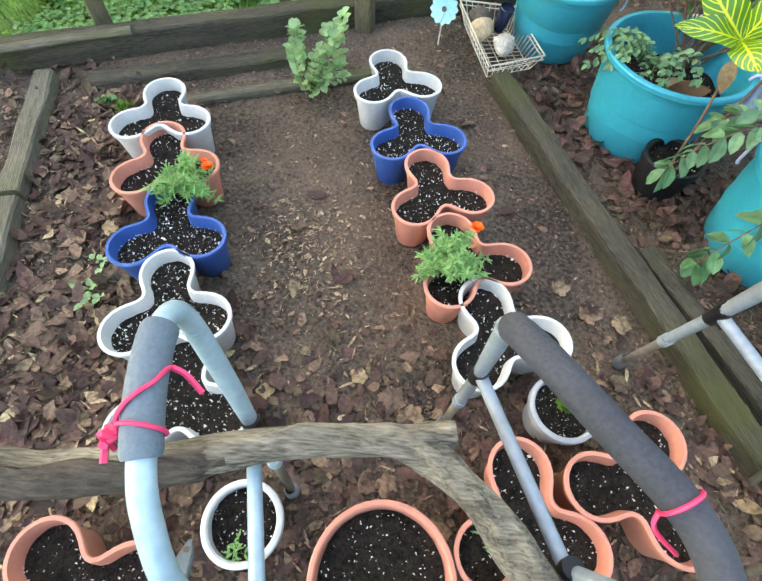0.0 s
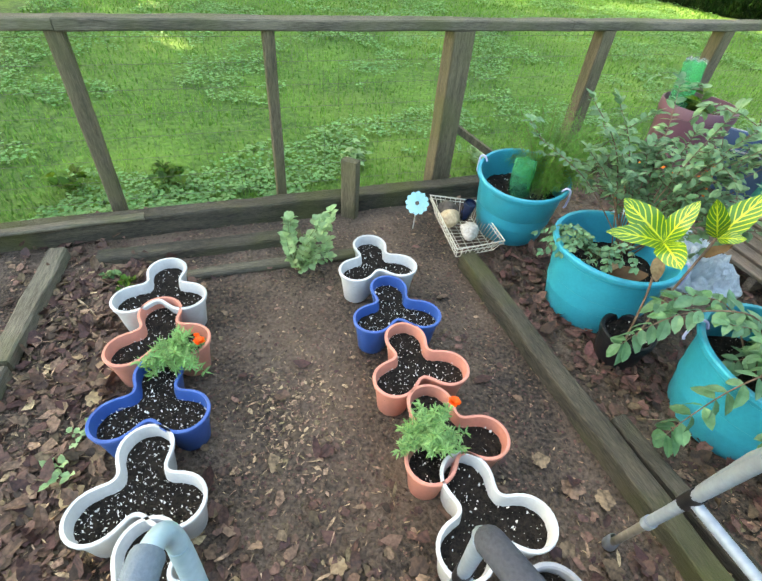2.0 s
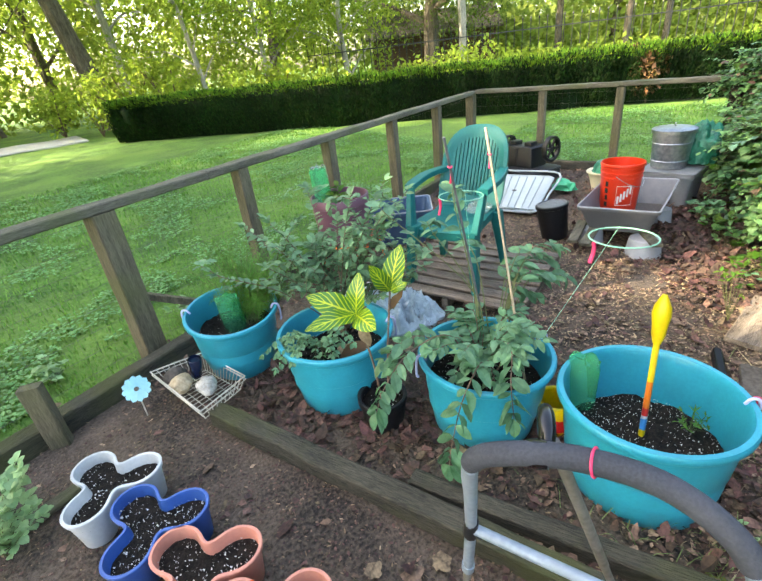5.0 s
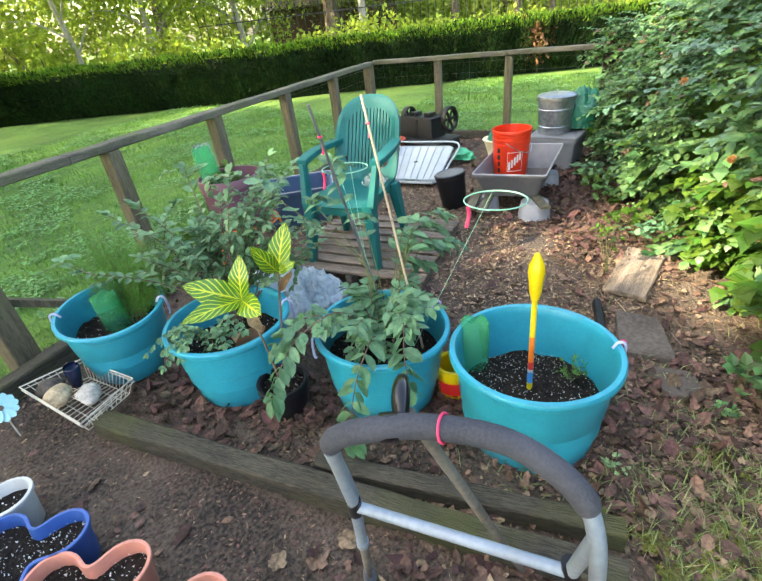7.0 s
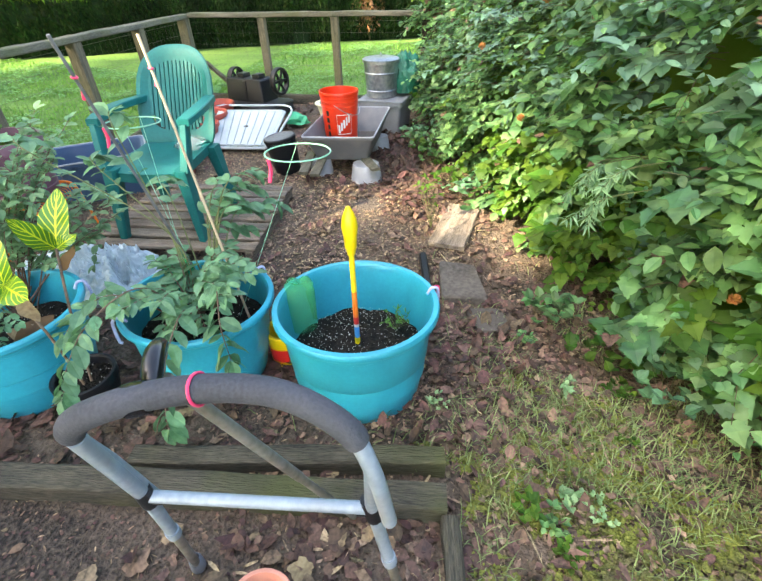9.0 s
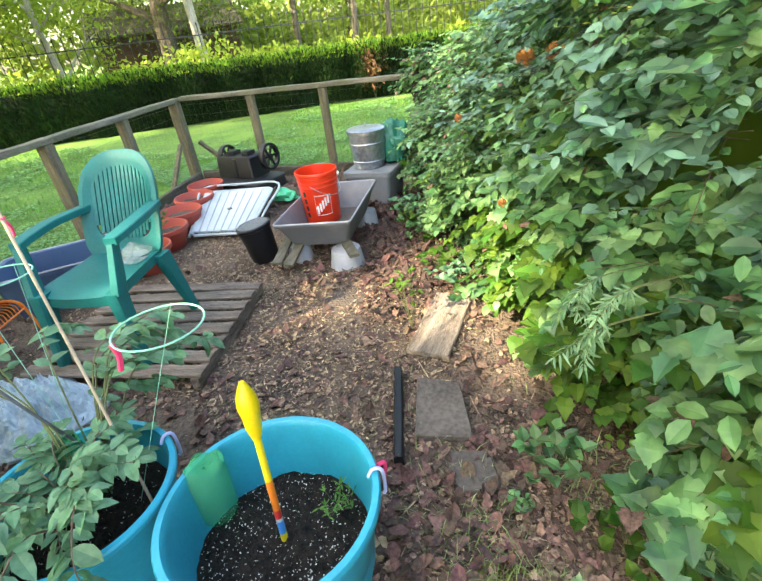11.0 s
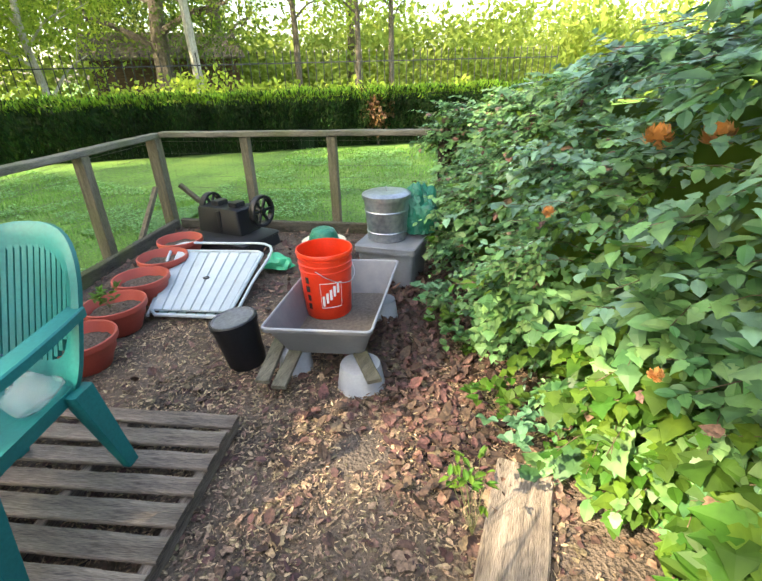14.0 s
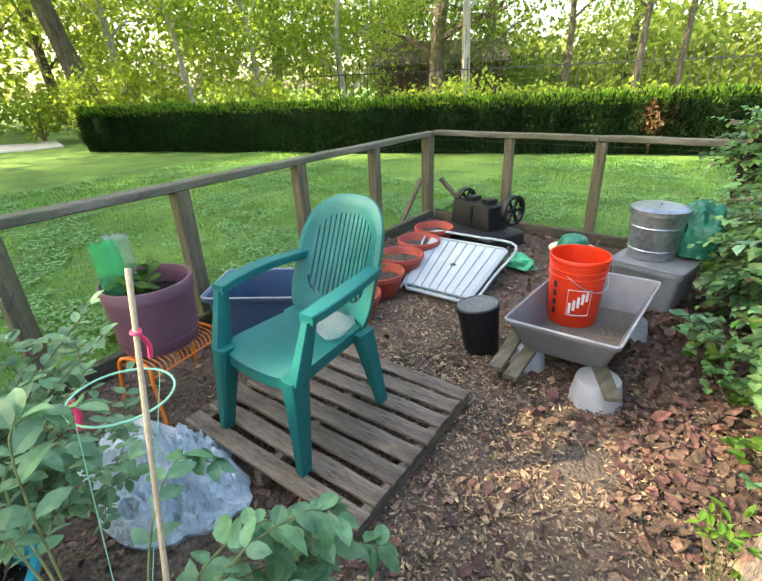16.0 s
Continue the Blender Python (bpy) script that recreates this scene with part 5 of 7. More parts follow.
part("broken_stub", bm, M["bark"], branch_ob, "broken stub of a side limb")

# cane hooked over the foam grip
cane = thing("walking_cane", "dull aluminium adjustable cane with a black handle", "cane")
ca, cb = Vector((0.938, 0.452, 0.784)), Vector((1.215, 0.365, 0.02))
bm = bmesh.new()
tube(bm, [ca, ca.lerp(cb, 0.55)], 0.0105, 12)
part("upper_tube", bm, M["dull_alu"], cane)
bm = bmesh.new()
tube(bm, [ca.lerp(cb, 0.5), cb], 0.0088, 12)
part("lower_tube", bm, M["dull_alu"], cane)
for k in range(6):
    bm = bmesh.new()
    q = ca.lerp(cb, 0.40 + 0.035 * k)
    lathe(bm, [(0, 0.0112), (0.0028, 0.0112), (0.0028, 0.0), (0, 0)][::-1], 8, look(q, q + Vector((0.6, 0.35, -0.7))))
    part("pin_hole", bm, M["black_ink"], cane)
bm = bmesh.new()
hp = smooth_path([(0.916, 0.448, 0.790), (0.933, 0.462, 0.802), (0.956, 0.480, 0.806), (0.978, 0.497, 0.798)], 6)
tube(bm, hp, [0.010 + 0.0045 * math.sin(math.pi * min(1, 0.12 + 0.80 * i / (len(hp) - 1))) - (0.005 if i == len(hp) - 1 else 0) for i in range(len(hp))], 14)
part("handle", bm, M["gloss_black"], cane, "glossy black moulded handle")
bm = bmesh.new()
tube(bm, [(0.886, 0.460, 0.792), (0.894, 0.449, 0.794), (0.902, 0.437, 0.796)], [0.0215, 0.0225, 0.0215], 18)
tube(bm, [(0.903, 0.447, 0.794), (0.923, 0.452, 0.792)], 0.011, 10)
part("clip", bm, M["gloss_black"], cane, "black plastic clip")

# ---- basket, stones, pinwheel ----
bk = thing("wire_basket", "cream coated wire basket resting on the timber", "basket")
BQ = [Vector((0.495, 2.290, 0.125)), Vector((0.600, 1.825, 0.125)), Vector((0.832, 1.925, 0.125)), Vector((0.735, 2.270, 0.125))]
bc = sum(BQ, Vector()) / 4
low = [bc.lerp(q, 0.80) - Vector((0, 0, 0.080)) for q in BQ]
bm = bmesh.new()
tube(bm, sum([smooth_path([BQ[i], BQ[(i + 1) % 4]], 5)[:-1] for i in range(4)], []), 0.0032, 8, closed=True)
tube(bm, sum([[BQ[i].lerp(BQ[(i + 1) % 4], k / 5) - Vector((0, 0, 0.018)) for k in range(5)] for i in range(4)], []), 0.0022, 6, closed=True)
part("rim", bm, M["wire"], bk)
bm = bmesh.new()
tube(bm, low, 0.0026, 6, closed=True)
for i in range(4):
    n = 13 if i % 2 == 0 else 9
    for k in range(n):
        tube(bm, [BQ[i].lerp(BQ[(i + 1) % 4], k / n), low[i].lerp(low[(i + 1) % 4], k / n)], 0.0017, 5)
for k in range(1, 12):
    tube(bm, [low[0].lerp(low[1], k / 12), low[3].lerp(low[2], k / 12)], 0.0017, 5)
for k in range(1, 5):
    tube(bm, [low[0].lerp(low[3], k / 5), low[1].lerp(low[2], k / 5)], 0.0017, 5)
part("wire_grid", bm, M["wire"], bk)


def stone(x, y, z, sx, sy, sz, mat, label, seed):
    bm = bmesh.new()
    bmesh.ops.create_icosphere(bm, subdivisions=4, radius=1)
    for v in bm.verts:
        v.co *= 1 + 0.22 * noise.noise(v.co * 1.3 + Vector((seed, 0, 0))) + 0.05 * noise.noise(v.co * 4 + Vector((seed, 3, 0)))
        v.co = Vector((v.co.x * sx, v.co.y * sy, v.co.z * sz))
    ob = tagged(link("stone", bm, M[mat]), label, "stone")
    ob.matrix_basis = pose(x, y, z, 0, 0, seed * 40)
    return ob


stone(0.590, 2.115, 0.105, 0.055, 0.045, 0.042, "tan_stone", "rounded tan stone lying in the basket", 1)
stone(0.680, 2.020, 0.100, 0.060, 0.045, 0.036, "stone", "smooth pale grey stone lying in the basket", 2)
stone(0.585, 2.190, 0.11, 0.05, 0.05, 0.04, "slate", "dark brown stone at the basket's end", 4)
sp = thing("dark_bottle", "small dark blue glossy bottle standing in the basket", "bottle", pose(0.668, 2.155, 0.085, 12, 6, 0))
bm = bmesh.new()
lathe(bm, [(0, 0), (0.022, 0), (0.024, 0.004), (0.031, 0.105), (0.028, 0.110), (0.026, 0.095), (0, 0.09)], 24)
part("body", bm, M["dark_glass"], sp)

pw = thing("pinwheel_flower", "pale turquoise plastic flower pinwheel on a stem", "pinwheel", look((0.418, 2.13, 0.165), (0.35, 1.2, 0.75)))
for k in range(12):
    bm = bmesh.new()
    m = pose(0, 0, 0.002 * (k % 2), 0, 0, k * 30)
    pts = [(0.006, -0.004), (0.030, -0.013), (0.052, -0.012), (0.060, 0), (0.052, 0.012), (0.030, 0.013), (0.006, 0.004)]
    top = [bm.verts.new(m @ Vector((x, y, 0.006 * math.sin(x * 50) + y * 0.3))) for x, y in pts]
    bot = [bm.verts.new(m @ Vector((x, y, 0.006 * math.sin(x * 50) + y * 0.3 - 0.0025))) for x, y in pts]
    bm.faces.new(top); bm.faces.new(bot[::-1])
    for i in range(len(pts)):
        bm.faces.new((top[i], bot[i], bot[(i + 1) % len(pts)], top[(i + 1) % len(pts)]))
    part("petal", bm, M["cyan"], pw)
bm = bmesh.new()
lathe(bm, [(0, -0.004), (0.010, -0.003), (0.011, 0.004), (0.006, 0.010), (0, 0.011)], 14)
part("hub", bm, M["slate"], pw, "small dark centre")
bm = bmesh.new()
inv = pw.matrix_basis.inverted()
tube(bm, [inv @ Vector((0.418, 2.135, 0.16)), inv @ Vector((0.415, 2.15, 0.0))], 0.003, 6)
part("stem", bm, M["wire"], pw)

# ---- mixing tub on its supports, and its bucket ----
RQ = [Vector((3.234, 1.832, 0.295)), Vector((3.404, 1.368, 0.295)), Vector((4.187, 1.599, 0.295)), Vector((4.017, 2.063, 0.295))]
mt = thing("mixing_tub", "shallow grey plastic mixing tub with sloping sides", "tub")
mc = sum(RQ, Vector()) / 4


def quad_ring(corners, grow, z, r=0.03, n=5):
    """A rounded quadrilateral, scaled about its middle, at height z."""
    c = sum(corners, Vector()) / 4
    out = []
    cs = [c + (q - c) * grow for q in corners]
    for i in range(4):
        p, a, b = cs[i], (cs[i - 1] - cs[i]).normalized() * r, (cs[(i + 1) % 4] - cs[i]).normalized() * r
        for k in range(n):
            t = k / (n - 1)
            q = (p + a) * (1 - t) ** 2 + p * 2 * t * (1 - t) + (p + b) * t * t
            out.append(Vector((q.x, q.y, z)))
    return out


bm = bmesh.new()
loft(bm, [quad_ring(RQ, g, z) for g, z in ((0.72, 0.116), (0.74, 0.111), (0.955, 0.275), (1.0, 0.277), (1.01, 0.285), (1.01, 0.295), (0.985, 0.298), (0.955, 0.290), (0.74, 0.130), (0.72, 0.127))], True, True)
part("body", bm, M["tray"], mt)
bm = bmesh.new()
tube(bm, [v + Vector((0, 0, 0.004)) for v in quad_ring(RQ, 1.0, 0.295)], 0.006, 6, closed=True)
part("rim", bm, M["pale_bucket"], mt, "pale worn rim")
# dark layer over the tub's floor and lowest sides
bm = bmesh.new()
loft(bm, [quad_ring(RQ, g, z) for g, z in ((0.80, 0.166), (0.75, 0.134), (0.6, 0.132))], False, True)
part("dirt_film", bm, M["slate"], mt, "dark layer over the tub's floor")


def upturned(x, y, r, h, mat, label):
    t = thing("upturned_bucket", label, "bucket", pose(x, y, -0.01), "supports of the mixing tub")
    bm = bmesh.new()
    lathe(bm, [(0, h), (r * 0.80, h), (r * 0.83, h - 0.006), (r * 0.985, 0.012), (r, 0.010), (r, 0), (r * 0.96, 0), (r * 0.7, h - 0.02), (0, h - 0.02)][::-1], 32)
    part("body", bm, M[mat], t)


upturned(3.420, 1.440, 0.112, 0.120, "pale_bucket", "upturned pale grey bucket under the tub's corner")
upturned(3.405, 1.800, 0.085, 0.115, "pale_bucket", "upturned pale bucket propping the mixing tub")
upturned(4.04, 1.63, 0.085, 0.120, "pale_bucket", "upturned pale bucket propping the tub's far end")
for (a, b, z, tl) in (((3.15, 1.79), (3.43, 1.89), 0.098, 9), ((3.15, 1.70), (3.45, 1.79), 0.098, 9), ((3.32, 1.315), (3.52, 1.51), 0.111, 0)):
    bm = bmesh.new()
    m, n = along(a, b, z - 0.005)
    plank(bm, n, 0.065, 0.02, m @ pose(0, 0, 0, 0, -tl, 0) if tl else m, 0.003, 8, 0.003)
    tagged(link("wooden_offcut", bm, M["old_wood"], smooth=False), "grey wooden offcut packed under the mixing tub", "offcut", "offcuts under the tub")


def pail(name, label, mat, x, y, z, r, h, ribs=3, lid=False, category="bucket", tilt=0):
    t = thing(name, label, category, pose(x, y, z, tilt, 0, 0))
    prof = [(0, 0), (r * 0.80, 0), (r * 0.83, 0.006)]
    for k in range(ribs):
        zz = h * (0.72 + 0.09 * k)
        rr_ = r * (0.83 + 0.13 * zz / h)
        prof += [(rr_, zz), (rr_ + 0.004, zz + 0.002), (rr_ + 0.004, zz + 0.008), (rr_ + 0.001, zz + 0.010)]
    prof += [(r * 0.965, h * 0.95), (r, h * 0.952), (r, h * 0.99), (r * 0.985, h)]
    prof += [(0, h - 0.004)] if lid else [(r * 0.94, h), (r * 0.93, h * 0.95), (r * 0.80, 0.02), (0, 0.02)]
    bm = bmesh.new()
    lathe(bm, prof, 40)
    part("body", bm, M[mat], t)
    return t


rb_ = pail("red_bucket", "bright orange-red plastic bucket standing in the mixing tub", "orange_red", 3.772, 1.829, 0.130, 0.148, 0.366)
bm = bmesh.new()
tube(bm, smooth_path([(0.150 * math.cos(a), 0.150 * math.sin(a), 0.290 - 0.085 * math.sin((a + 2.9) / 2.6 * math.pi)) for a in [-2.9 + 2.6 * k / 8 for k in range(9)]], 5), 0.0022, 6)
part("wire_handle", bm, M["galv"], rb_, "thin wire bail handle")


def wrap(bm, a0, a1, z0, z1, r_low, r_high, h, lift=0.0015, n=10):
    """A patch laid on a tapering round body."""
    rows = []
    for i in range(n + 1):
        a = a0 + (a1 - a0) * i / n
        rows.append([bm.verts.new(((r_low + (r_high - r_low) * z / h + lift) * math.cos(a), (r_low + (r_high - r_low) * z / h + lift) * math.sin(a), z)) for z in (z0, z1)])
    for p, q in zip(rows, rows[1:]):
        bm.faces.new((p[0], q[0], q[1], p[1]))


FACE = math.atan2(0.61 - 1.829, 1.76 - 3.772) + 0.20
bm = bmesh.new()
for z0, z1, a0, a1 in ((0.075, 0.080, -0.42, 0.42), (0.215, 0.220, -0.42, 0.42), (0.075, 0.220, -0.42, -0.40), (0.075, 0.220, 0.40, 0.42)):
    wrap(bm, FACE + a0, FACE + a1, z0, z1, 0.123, 0.145, 0.366)
for k in range(5):
    wrap(bm, FACE - 0.36 + 0.145 * k, FACE - 0.36 + 0.145 * k + 0.10, 0.086 + 0.018 * k, 0.146 + 0.018 * k, 0.123, 0.145, 0.366, n=2)
part("printed_label", bm, M["white_ink"], rb_, "white square print with slanting bars")
for k in range(4):
    bm = bmesh.new()
    wrap(bm, FACE - 1.05 + 0.02 * (k % 2), FACE - 0.86, 0.06 + 0.05 * k, 0.095 + 0.05 * k, 0.123, 0.145, 0.366, n=3)
    part("printed_bar", bm, M["black_ink"], rb_, "black printed bar")

bpl = thing("black_pail", "black plastic pail leaning beside the mixing tub", "bucket", pose(3.335, 2.05, -0.004, -7, -4, 0))
bm = bmesh.new()
lathe(bm, [(0, 0), (0.088, 0), (0.092, 0.006), (0.110, 0.235), (0.116, 0.238), (0.117, 0.258), (0.112, 0.262), (0.104, 0.262)], 40)
part("body", bm, M["black"], bpl)
bm = bmesh.new()
lathe(bm, [(0.106, 0.258), (0.105, 0.264), (0.098, 0.265), (0.095, 0.259), (0, 0.257)], 40)
part("lid", bm, M["stake_grey"], bpl, "flat dark grey lid")

# ---- grey bin, dustbin, green sack ----
GQ = [Vector((4.345, 1.990, 0.28)), Vector((4.400, 1.585, 0.28)), Vector((4.835, 1.640, 0.28)), Vector((4.780, 2.045, 0.28))]
gb = thing("storage_bin", "deep grey plastic storage bin standing on the soil", "bin")
bm = bmesh.new()
loft(bm, [quad_ring(GQ, g, z) for g, z in ((0.80, 0.0), (0.82, -0.005), (0.93, 0.238), (0.99, 0.240), (1.0, 0.248), (1.0, 0.273), (0.985, 0.278))], True, False)
part("body", bm, M["grey_bin"], gb)
bm = bmesh.new()
loft(bm, [quad_ring(GQ, g, z) for g, z in ((0.99, 0.272), (1.012, 0.272), (1.015, 0.286), (0.97, 0.290), (0.93, 0.284), (0.5, 0.286))], True, True)
part("lid", bm, M["grey_bin"], gb, "flat scuffed pale grey lid")
gc = thing("dustbin", "small galvanised steel bin with its lid on", "dustbin", pose(4.580, 1.860, 0.288, 0, 0, 30) @ Matrix.Scale(1.075, 4))
bm = bmesh.new()
lathe(bm, [(0, 0), (0.118, 0), (0.122, 0.005), (0.124, 0.05), (0.129, 0.055), (0.124, 0.06), (0.134, 0.18), (0.139, 0.185), (0.135, 0.19), (0.139, 0.265), (0.143, 0.27), (0, 0.271)], 44)
part("body", bm, M["galv"], gc)
bm = bmesh.new()
lathe(bm, [(0.146, 0.255), (0.150, 0.256), (0.150, 0.280), (0.142, 0.286), (0.10, 0.294), (0, 0.300)], 44)
part("lid", bm, M["galv"], gc, "shallow domed metal lid")
bm = bmesh.new()
tube(bm, smooth_path([(-0.028, 0, 0.296), (-0.022, 0, 0.316), (0.022, 0, 0.316), (0.028, 0, 0.296)], 5), 0.004, 8)
part("handle", bm, M["galv"], gc)


def sack(name, label, mat, x, y, z, sx, sy, sz, seed, crease=0.25, sub=4, category="sack"):
    bm = bmesh.new()
    bmesh.ops.create_icosphere(bm, subdivisions=sub, radius=1)
    for v in bm.verts:
        d = v.co.copy()
        k = 1 + crease * noise.noise(d * 1.6 + Vector((seed, 0, 0))) + crease * 0.55 * (1 - abs(noise.noise(d * 4.2 + Vector((0, seed, 0)))) * 2) * 0.5 + crease * 0.30 * (1 - 2 * abs(noise.noise(d * 9 + Vector((0, 0, seed)))))
        v.co = Vector((d.x * sx * k, d.y * sy * k, max(d.z * sz * k, -sz * 0.35)))
    ob = tagged(link(name, bm, M[mat]), label, category)
    ob.matrix_basis = pose(x, y, z, 0, 0, seed * 30)
    return ob


sack("green_sack", "crumpled dark green plastic sack on the grey bin", "green_sack", 4.76, 1.69, 0.375, 0.125, 0.105, 0.20, 3, 0.42)


def flat_bag():
    """A slack empty bag, its film creased into long folds and small facets."""
    bm, rr = bmesh.new(), random.Random(12)
    rings, nt, nr = [], 84, 30
    for j in range(nr + 1):
        r = j / nr
        ring = []
        for i in range(nt):
            a = 2 * math.pi * (i + (rr.uniform(-0.2, 0.2) if 1 < j < nr else 0)) / nt
            rj = r
            e = 1 + 0.20 * noise.noise(Vector((math.cos(a) * 1.6, math.sin(a) * 1.6, 3))) + 0.08 * noise.noise(Vector((math.cos(a) * 5, math.sin(a) * 5, 8)))
            x, y = 0.33 * rj * e * math.cos(a), 0.20 * rj * e * math.sin(a)
            dome = 0.060 * (1 - r ** 2.2) * (0.8 + 0.6 * noise.noise(Vector((x * 5, y * 5, 1))))
            px, py = x - 0.10, y - 0.02
            b, far = math.atan2(py, px), math.hypot(px, py)
            fold = 0.16 * min(1.0, far * 7) * (0.42 - abs(noise.noise(Vector((math.cos(b) * 5.0, math.sin(b) * 5.0, 4 + far * 2.5))))) * 0.55 + 0.035 * min(1.0, far * 9) * (0.4 - abs(noise.noise(Vector((math.cos(b) * 14, math.sin(b) * 14, far * 4)))))
            crumple = 0.06 * (0.5 - abs(noise.noise(Vector((x * 22, y * 22, 2))))) * max(0.0, 0.3 + math.cos(a))
            ring.append(Vector((x, y, max(0.004, 0.004 + dome + (fold + crumple) * (1 - r ** 5)))))
        rings.append(ring)
    loft(bm, rings[1:], True, False)
    loft(bm, [rings[-1], [Vector((q.x * 0.98, q.y * 0.98, -0.012)) for q in rings[-1]]], False, True)
    bmesh.ops.remove_doubles(bm, verts=bm.verts, dist=0.0002)
    bmesh.ops.triangulate(bm, faces=[f for f in bm.faces if len(f.verts) == 4])
    ob = tagged(link("plastic_bag", bm, M["bag"]), "crumpled white plastic bag lying beside the pallet", "bag")
    ob.matrix_basis = pose(1.735, 2.13, 0.004, 0, 0, -67) @ Matrix.Diagonal((1.18, 1.12, 1.7, 1))


flat_bag()
sack("plastic_bag", "clear crumpled plastic bag lying on the chair seat", "clear", 2.44, 1.99, 0.475, 0.085, 0.06, 0.035, 8, 0.5, 3, "bag")

gd = thing("green_bowl", "dark green plastic bowl upturned on a cream basin", "bowl", pose(4.60, 2.40, 0.0))
bm = bmesh.new()
lathe(bm, [(0.0, 0.285), (0.05, 0.283), (0.085, 0.265), (0.105, 0.225), (0.112, 0.19), (0.12, 0.186), (0.118, 0.180), (0.105, 0.183), (0, 0.2)][::-1], 32)
part("bowl", bm, M["green_sack"], gd)
bm = bmesh.new()
lathe(bm, [(0, 0.0), (0.10, 0.0), (0.145, 0.16), (0.165, 0.175), (0.165, 0.185), (0.14, 0.182), (0, 0.17)], 32)
part("basin", bm, M["cream"], gd, "cream plastic basin")
sack("green_wrapper", "bright green scrap of plastic lying on the ground", "green_plastic", 4.36, 2.66, 0.05, 0.10, 0.07, 0.06, 9, 0.5, 3, "wrapper")

# ---- black wheeled cart, tipped over ----
ct = thing("wheeled_cart", "black plastic wheeled cart tipped upside down", "cart", pose(4.75, 3.40, 0.0, 0, 0, -90) @ Matrix.Scale(1.14, 4))
# x runs along the axle, -y towards the garden
CQ = [Vector((-0.27, -0.30, 0)), Vector((0.33, -0.30, 0)), Vector((0.33, 0.10, 0)), Vector((-0.27, 0.10, 0))]
bm = bmesh.new()
loft(bm, [quad_ring(CQ, g, z, 0.03) for g, z in ((0.98, -0.005), (1.0, 0.004), (0.97, 0.075), (1.0, 0.08), (0.99, 0.092), (0.93, 0.10))], True, True)
part("tray", bm, M["black"], ct)
BQ2 = [Vector((-0.25, -0.15, 0)), Vector((0.17, -0.15, 0)), Vector((0.17, 0.08, 0)), Vector((-0.25, 0.08, 0))]
bm = bmesh.new()
loft(bm, [quad_ring(BQ2, g, z, 0.025) for g, z in ((1.0, 0.09), (1.0, 0.12), (0.93, 0.275), (0.88, 0.285))], True, True)
part("body", bm, M["black"], ct)
bm = bmesh.new()
box(bm, 0.035, 0.20, 0.16, pose(-0.02, -0.055, 0.11), 0.01, 2)
part("rib", bm, M["black"], ct)
for x, r, wide in ((-0.23, 0.098, 0.05), (0.265, 0.116, 0.045)):
    turn = pose(x, 0.0, 0.262, 0, 90, 0)
    bm = bmesh.new()
    lathe(bm, [(r * 0.80, -wide * 0.4), (r * 0.84, -wide / 2), (r * 0.98, -wide / 2), (r, -wide * 0.35), (r, wide * 0.35), (r * 0.98, wide / 2), (r * 0.84, wide / 2), (r * 0.80, wide * 0.4), (r * 0.80, -wide * 0.4)], 32, turn)
    w = part("wheel", bm, M["black"], ct, "black plastic wheel")
    bm = bmesh.new()
    lathe(bm, [(0, -wide * 0.42), (0.024, -wide * 0.42), (0.024, wide * 0.42), (0, wide * 0.42)], 16, turn)
    part("hub", bm, M["black"], w)
    for k in range(6):
        bm = bmesh.new()
        box(bm, 0.020, r * 0.66, 0.018, turn @ pose(0, 0, 0, 0, 0, k * 60) @ pose(0, r * 0.49, -0.009), 0.003)
        part("spoke", bm, M["black"], w)
for x in (-0.11, 0.06):
    bm = bmesh.new()
    box(bm, 0.075, 0.10, 0.045, pose(x, -0.03, 0.275), 0.012, 2)
    part("bracket", bm, M["black"], ct)
bm = bmesh.new()
tube(bm, [(-0.25, 0.0, 0.262), (0.28, 0.0, 0.262)], 0.010, 8)
part("axle", bm, M["black"], ct)

# ---- white slatted folding table ----
TB = [Vector((3.42, 2.87, 0.045)), Vector((3.58, 2.42, 0.045)), Vector((4.33, 2.76, 0.135)), Vector((4.10, 3.37, 0.135))]
tb = thing("folding_table", "white slatted folding table lying folded on the ground", "table")


def on_table(u, v, up=0.0):
    return TB[0].lerp(TB[1], u).lerp(TB[3].lerp(TB[2], u), v) + Vector((0, 0, up))


for k in range(8):
    u = 0.07 + 0.86 * k / 7
    bm = bmesh.new()
    outs = []
    for v in (0.05, 0.35, 0.65, 0.95):
        outs.append([on_table(u + du, v, dz) for du, dz in ((-0.056, 0.0), (0.056, 0.0), (0.058, 0.008), (0.050, 0.013), (-0.050, 0.013), (-0.058, 0.008))])
    loft(bm, outs, True, True)
    part("slat", bm, M["table_white"], tb)
bm = bmesh.new()
tube(bm, [on_table(u, v, 0.0) for u, v in ((0.06, 0), (0.94, 0), (1, 0.04), (1, 0.96), (0.94, 1), (0.06, 1), (0, 0.96), (0, 0.04))], 0.012, 8, closed=True)
part("frame", bm, M["table_white"], tb)
for k in range(7):
    u = 0.13 + 0.74 * k / 6
    bm = bmesh.new()
    loft(bm, [[on_table(u + du, v, dz) for du, dz in ((-0.050, -0.022), (0.050, -0.022), (0.050, -0.012), (-0.050, -0.012))] for v in (0.04, 0.5, 0.96)], True, True)
    part("lower_slat", bm, M["table_mint"], tb, "pale mint slat of the folded half")
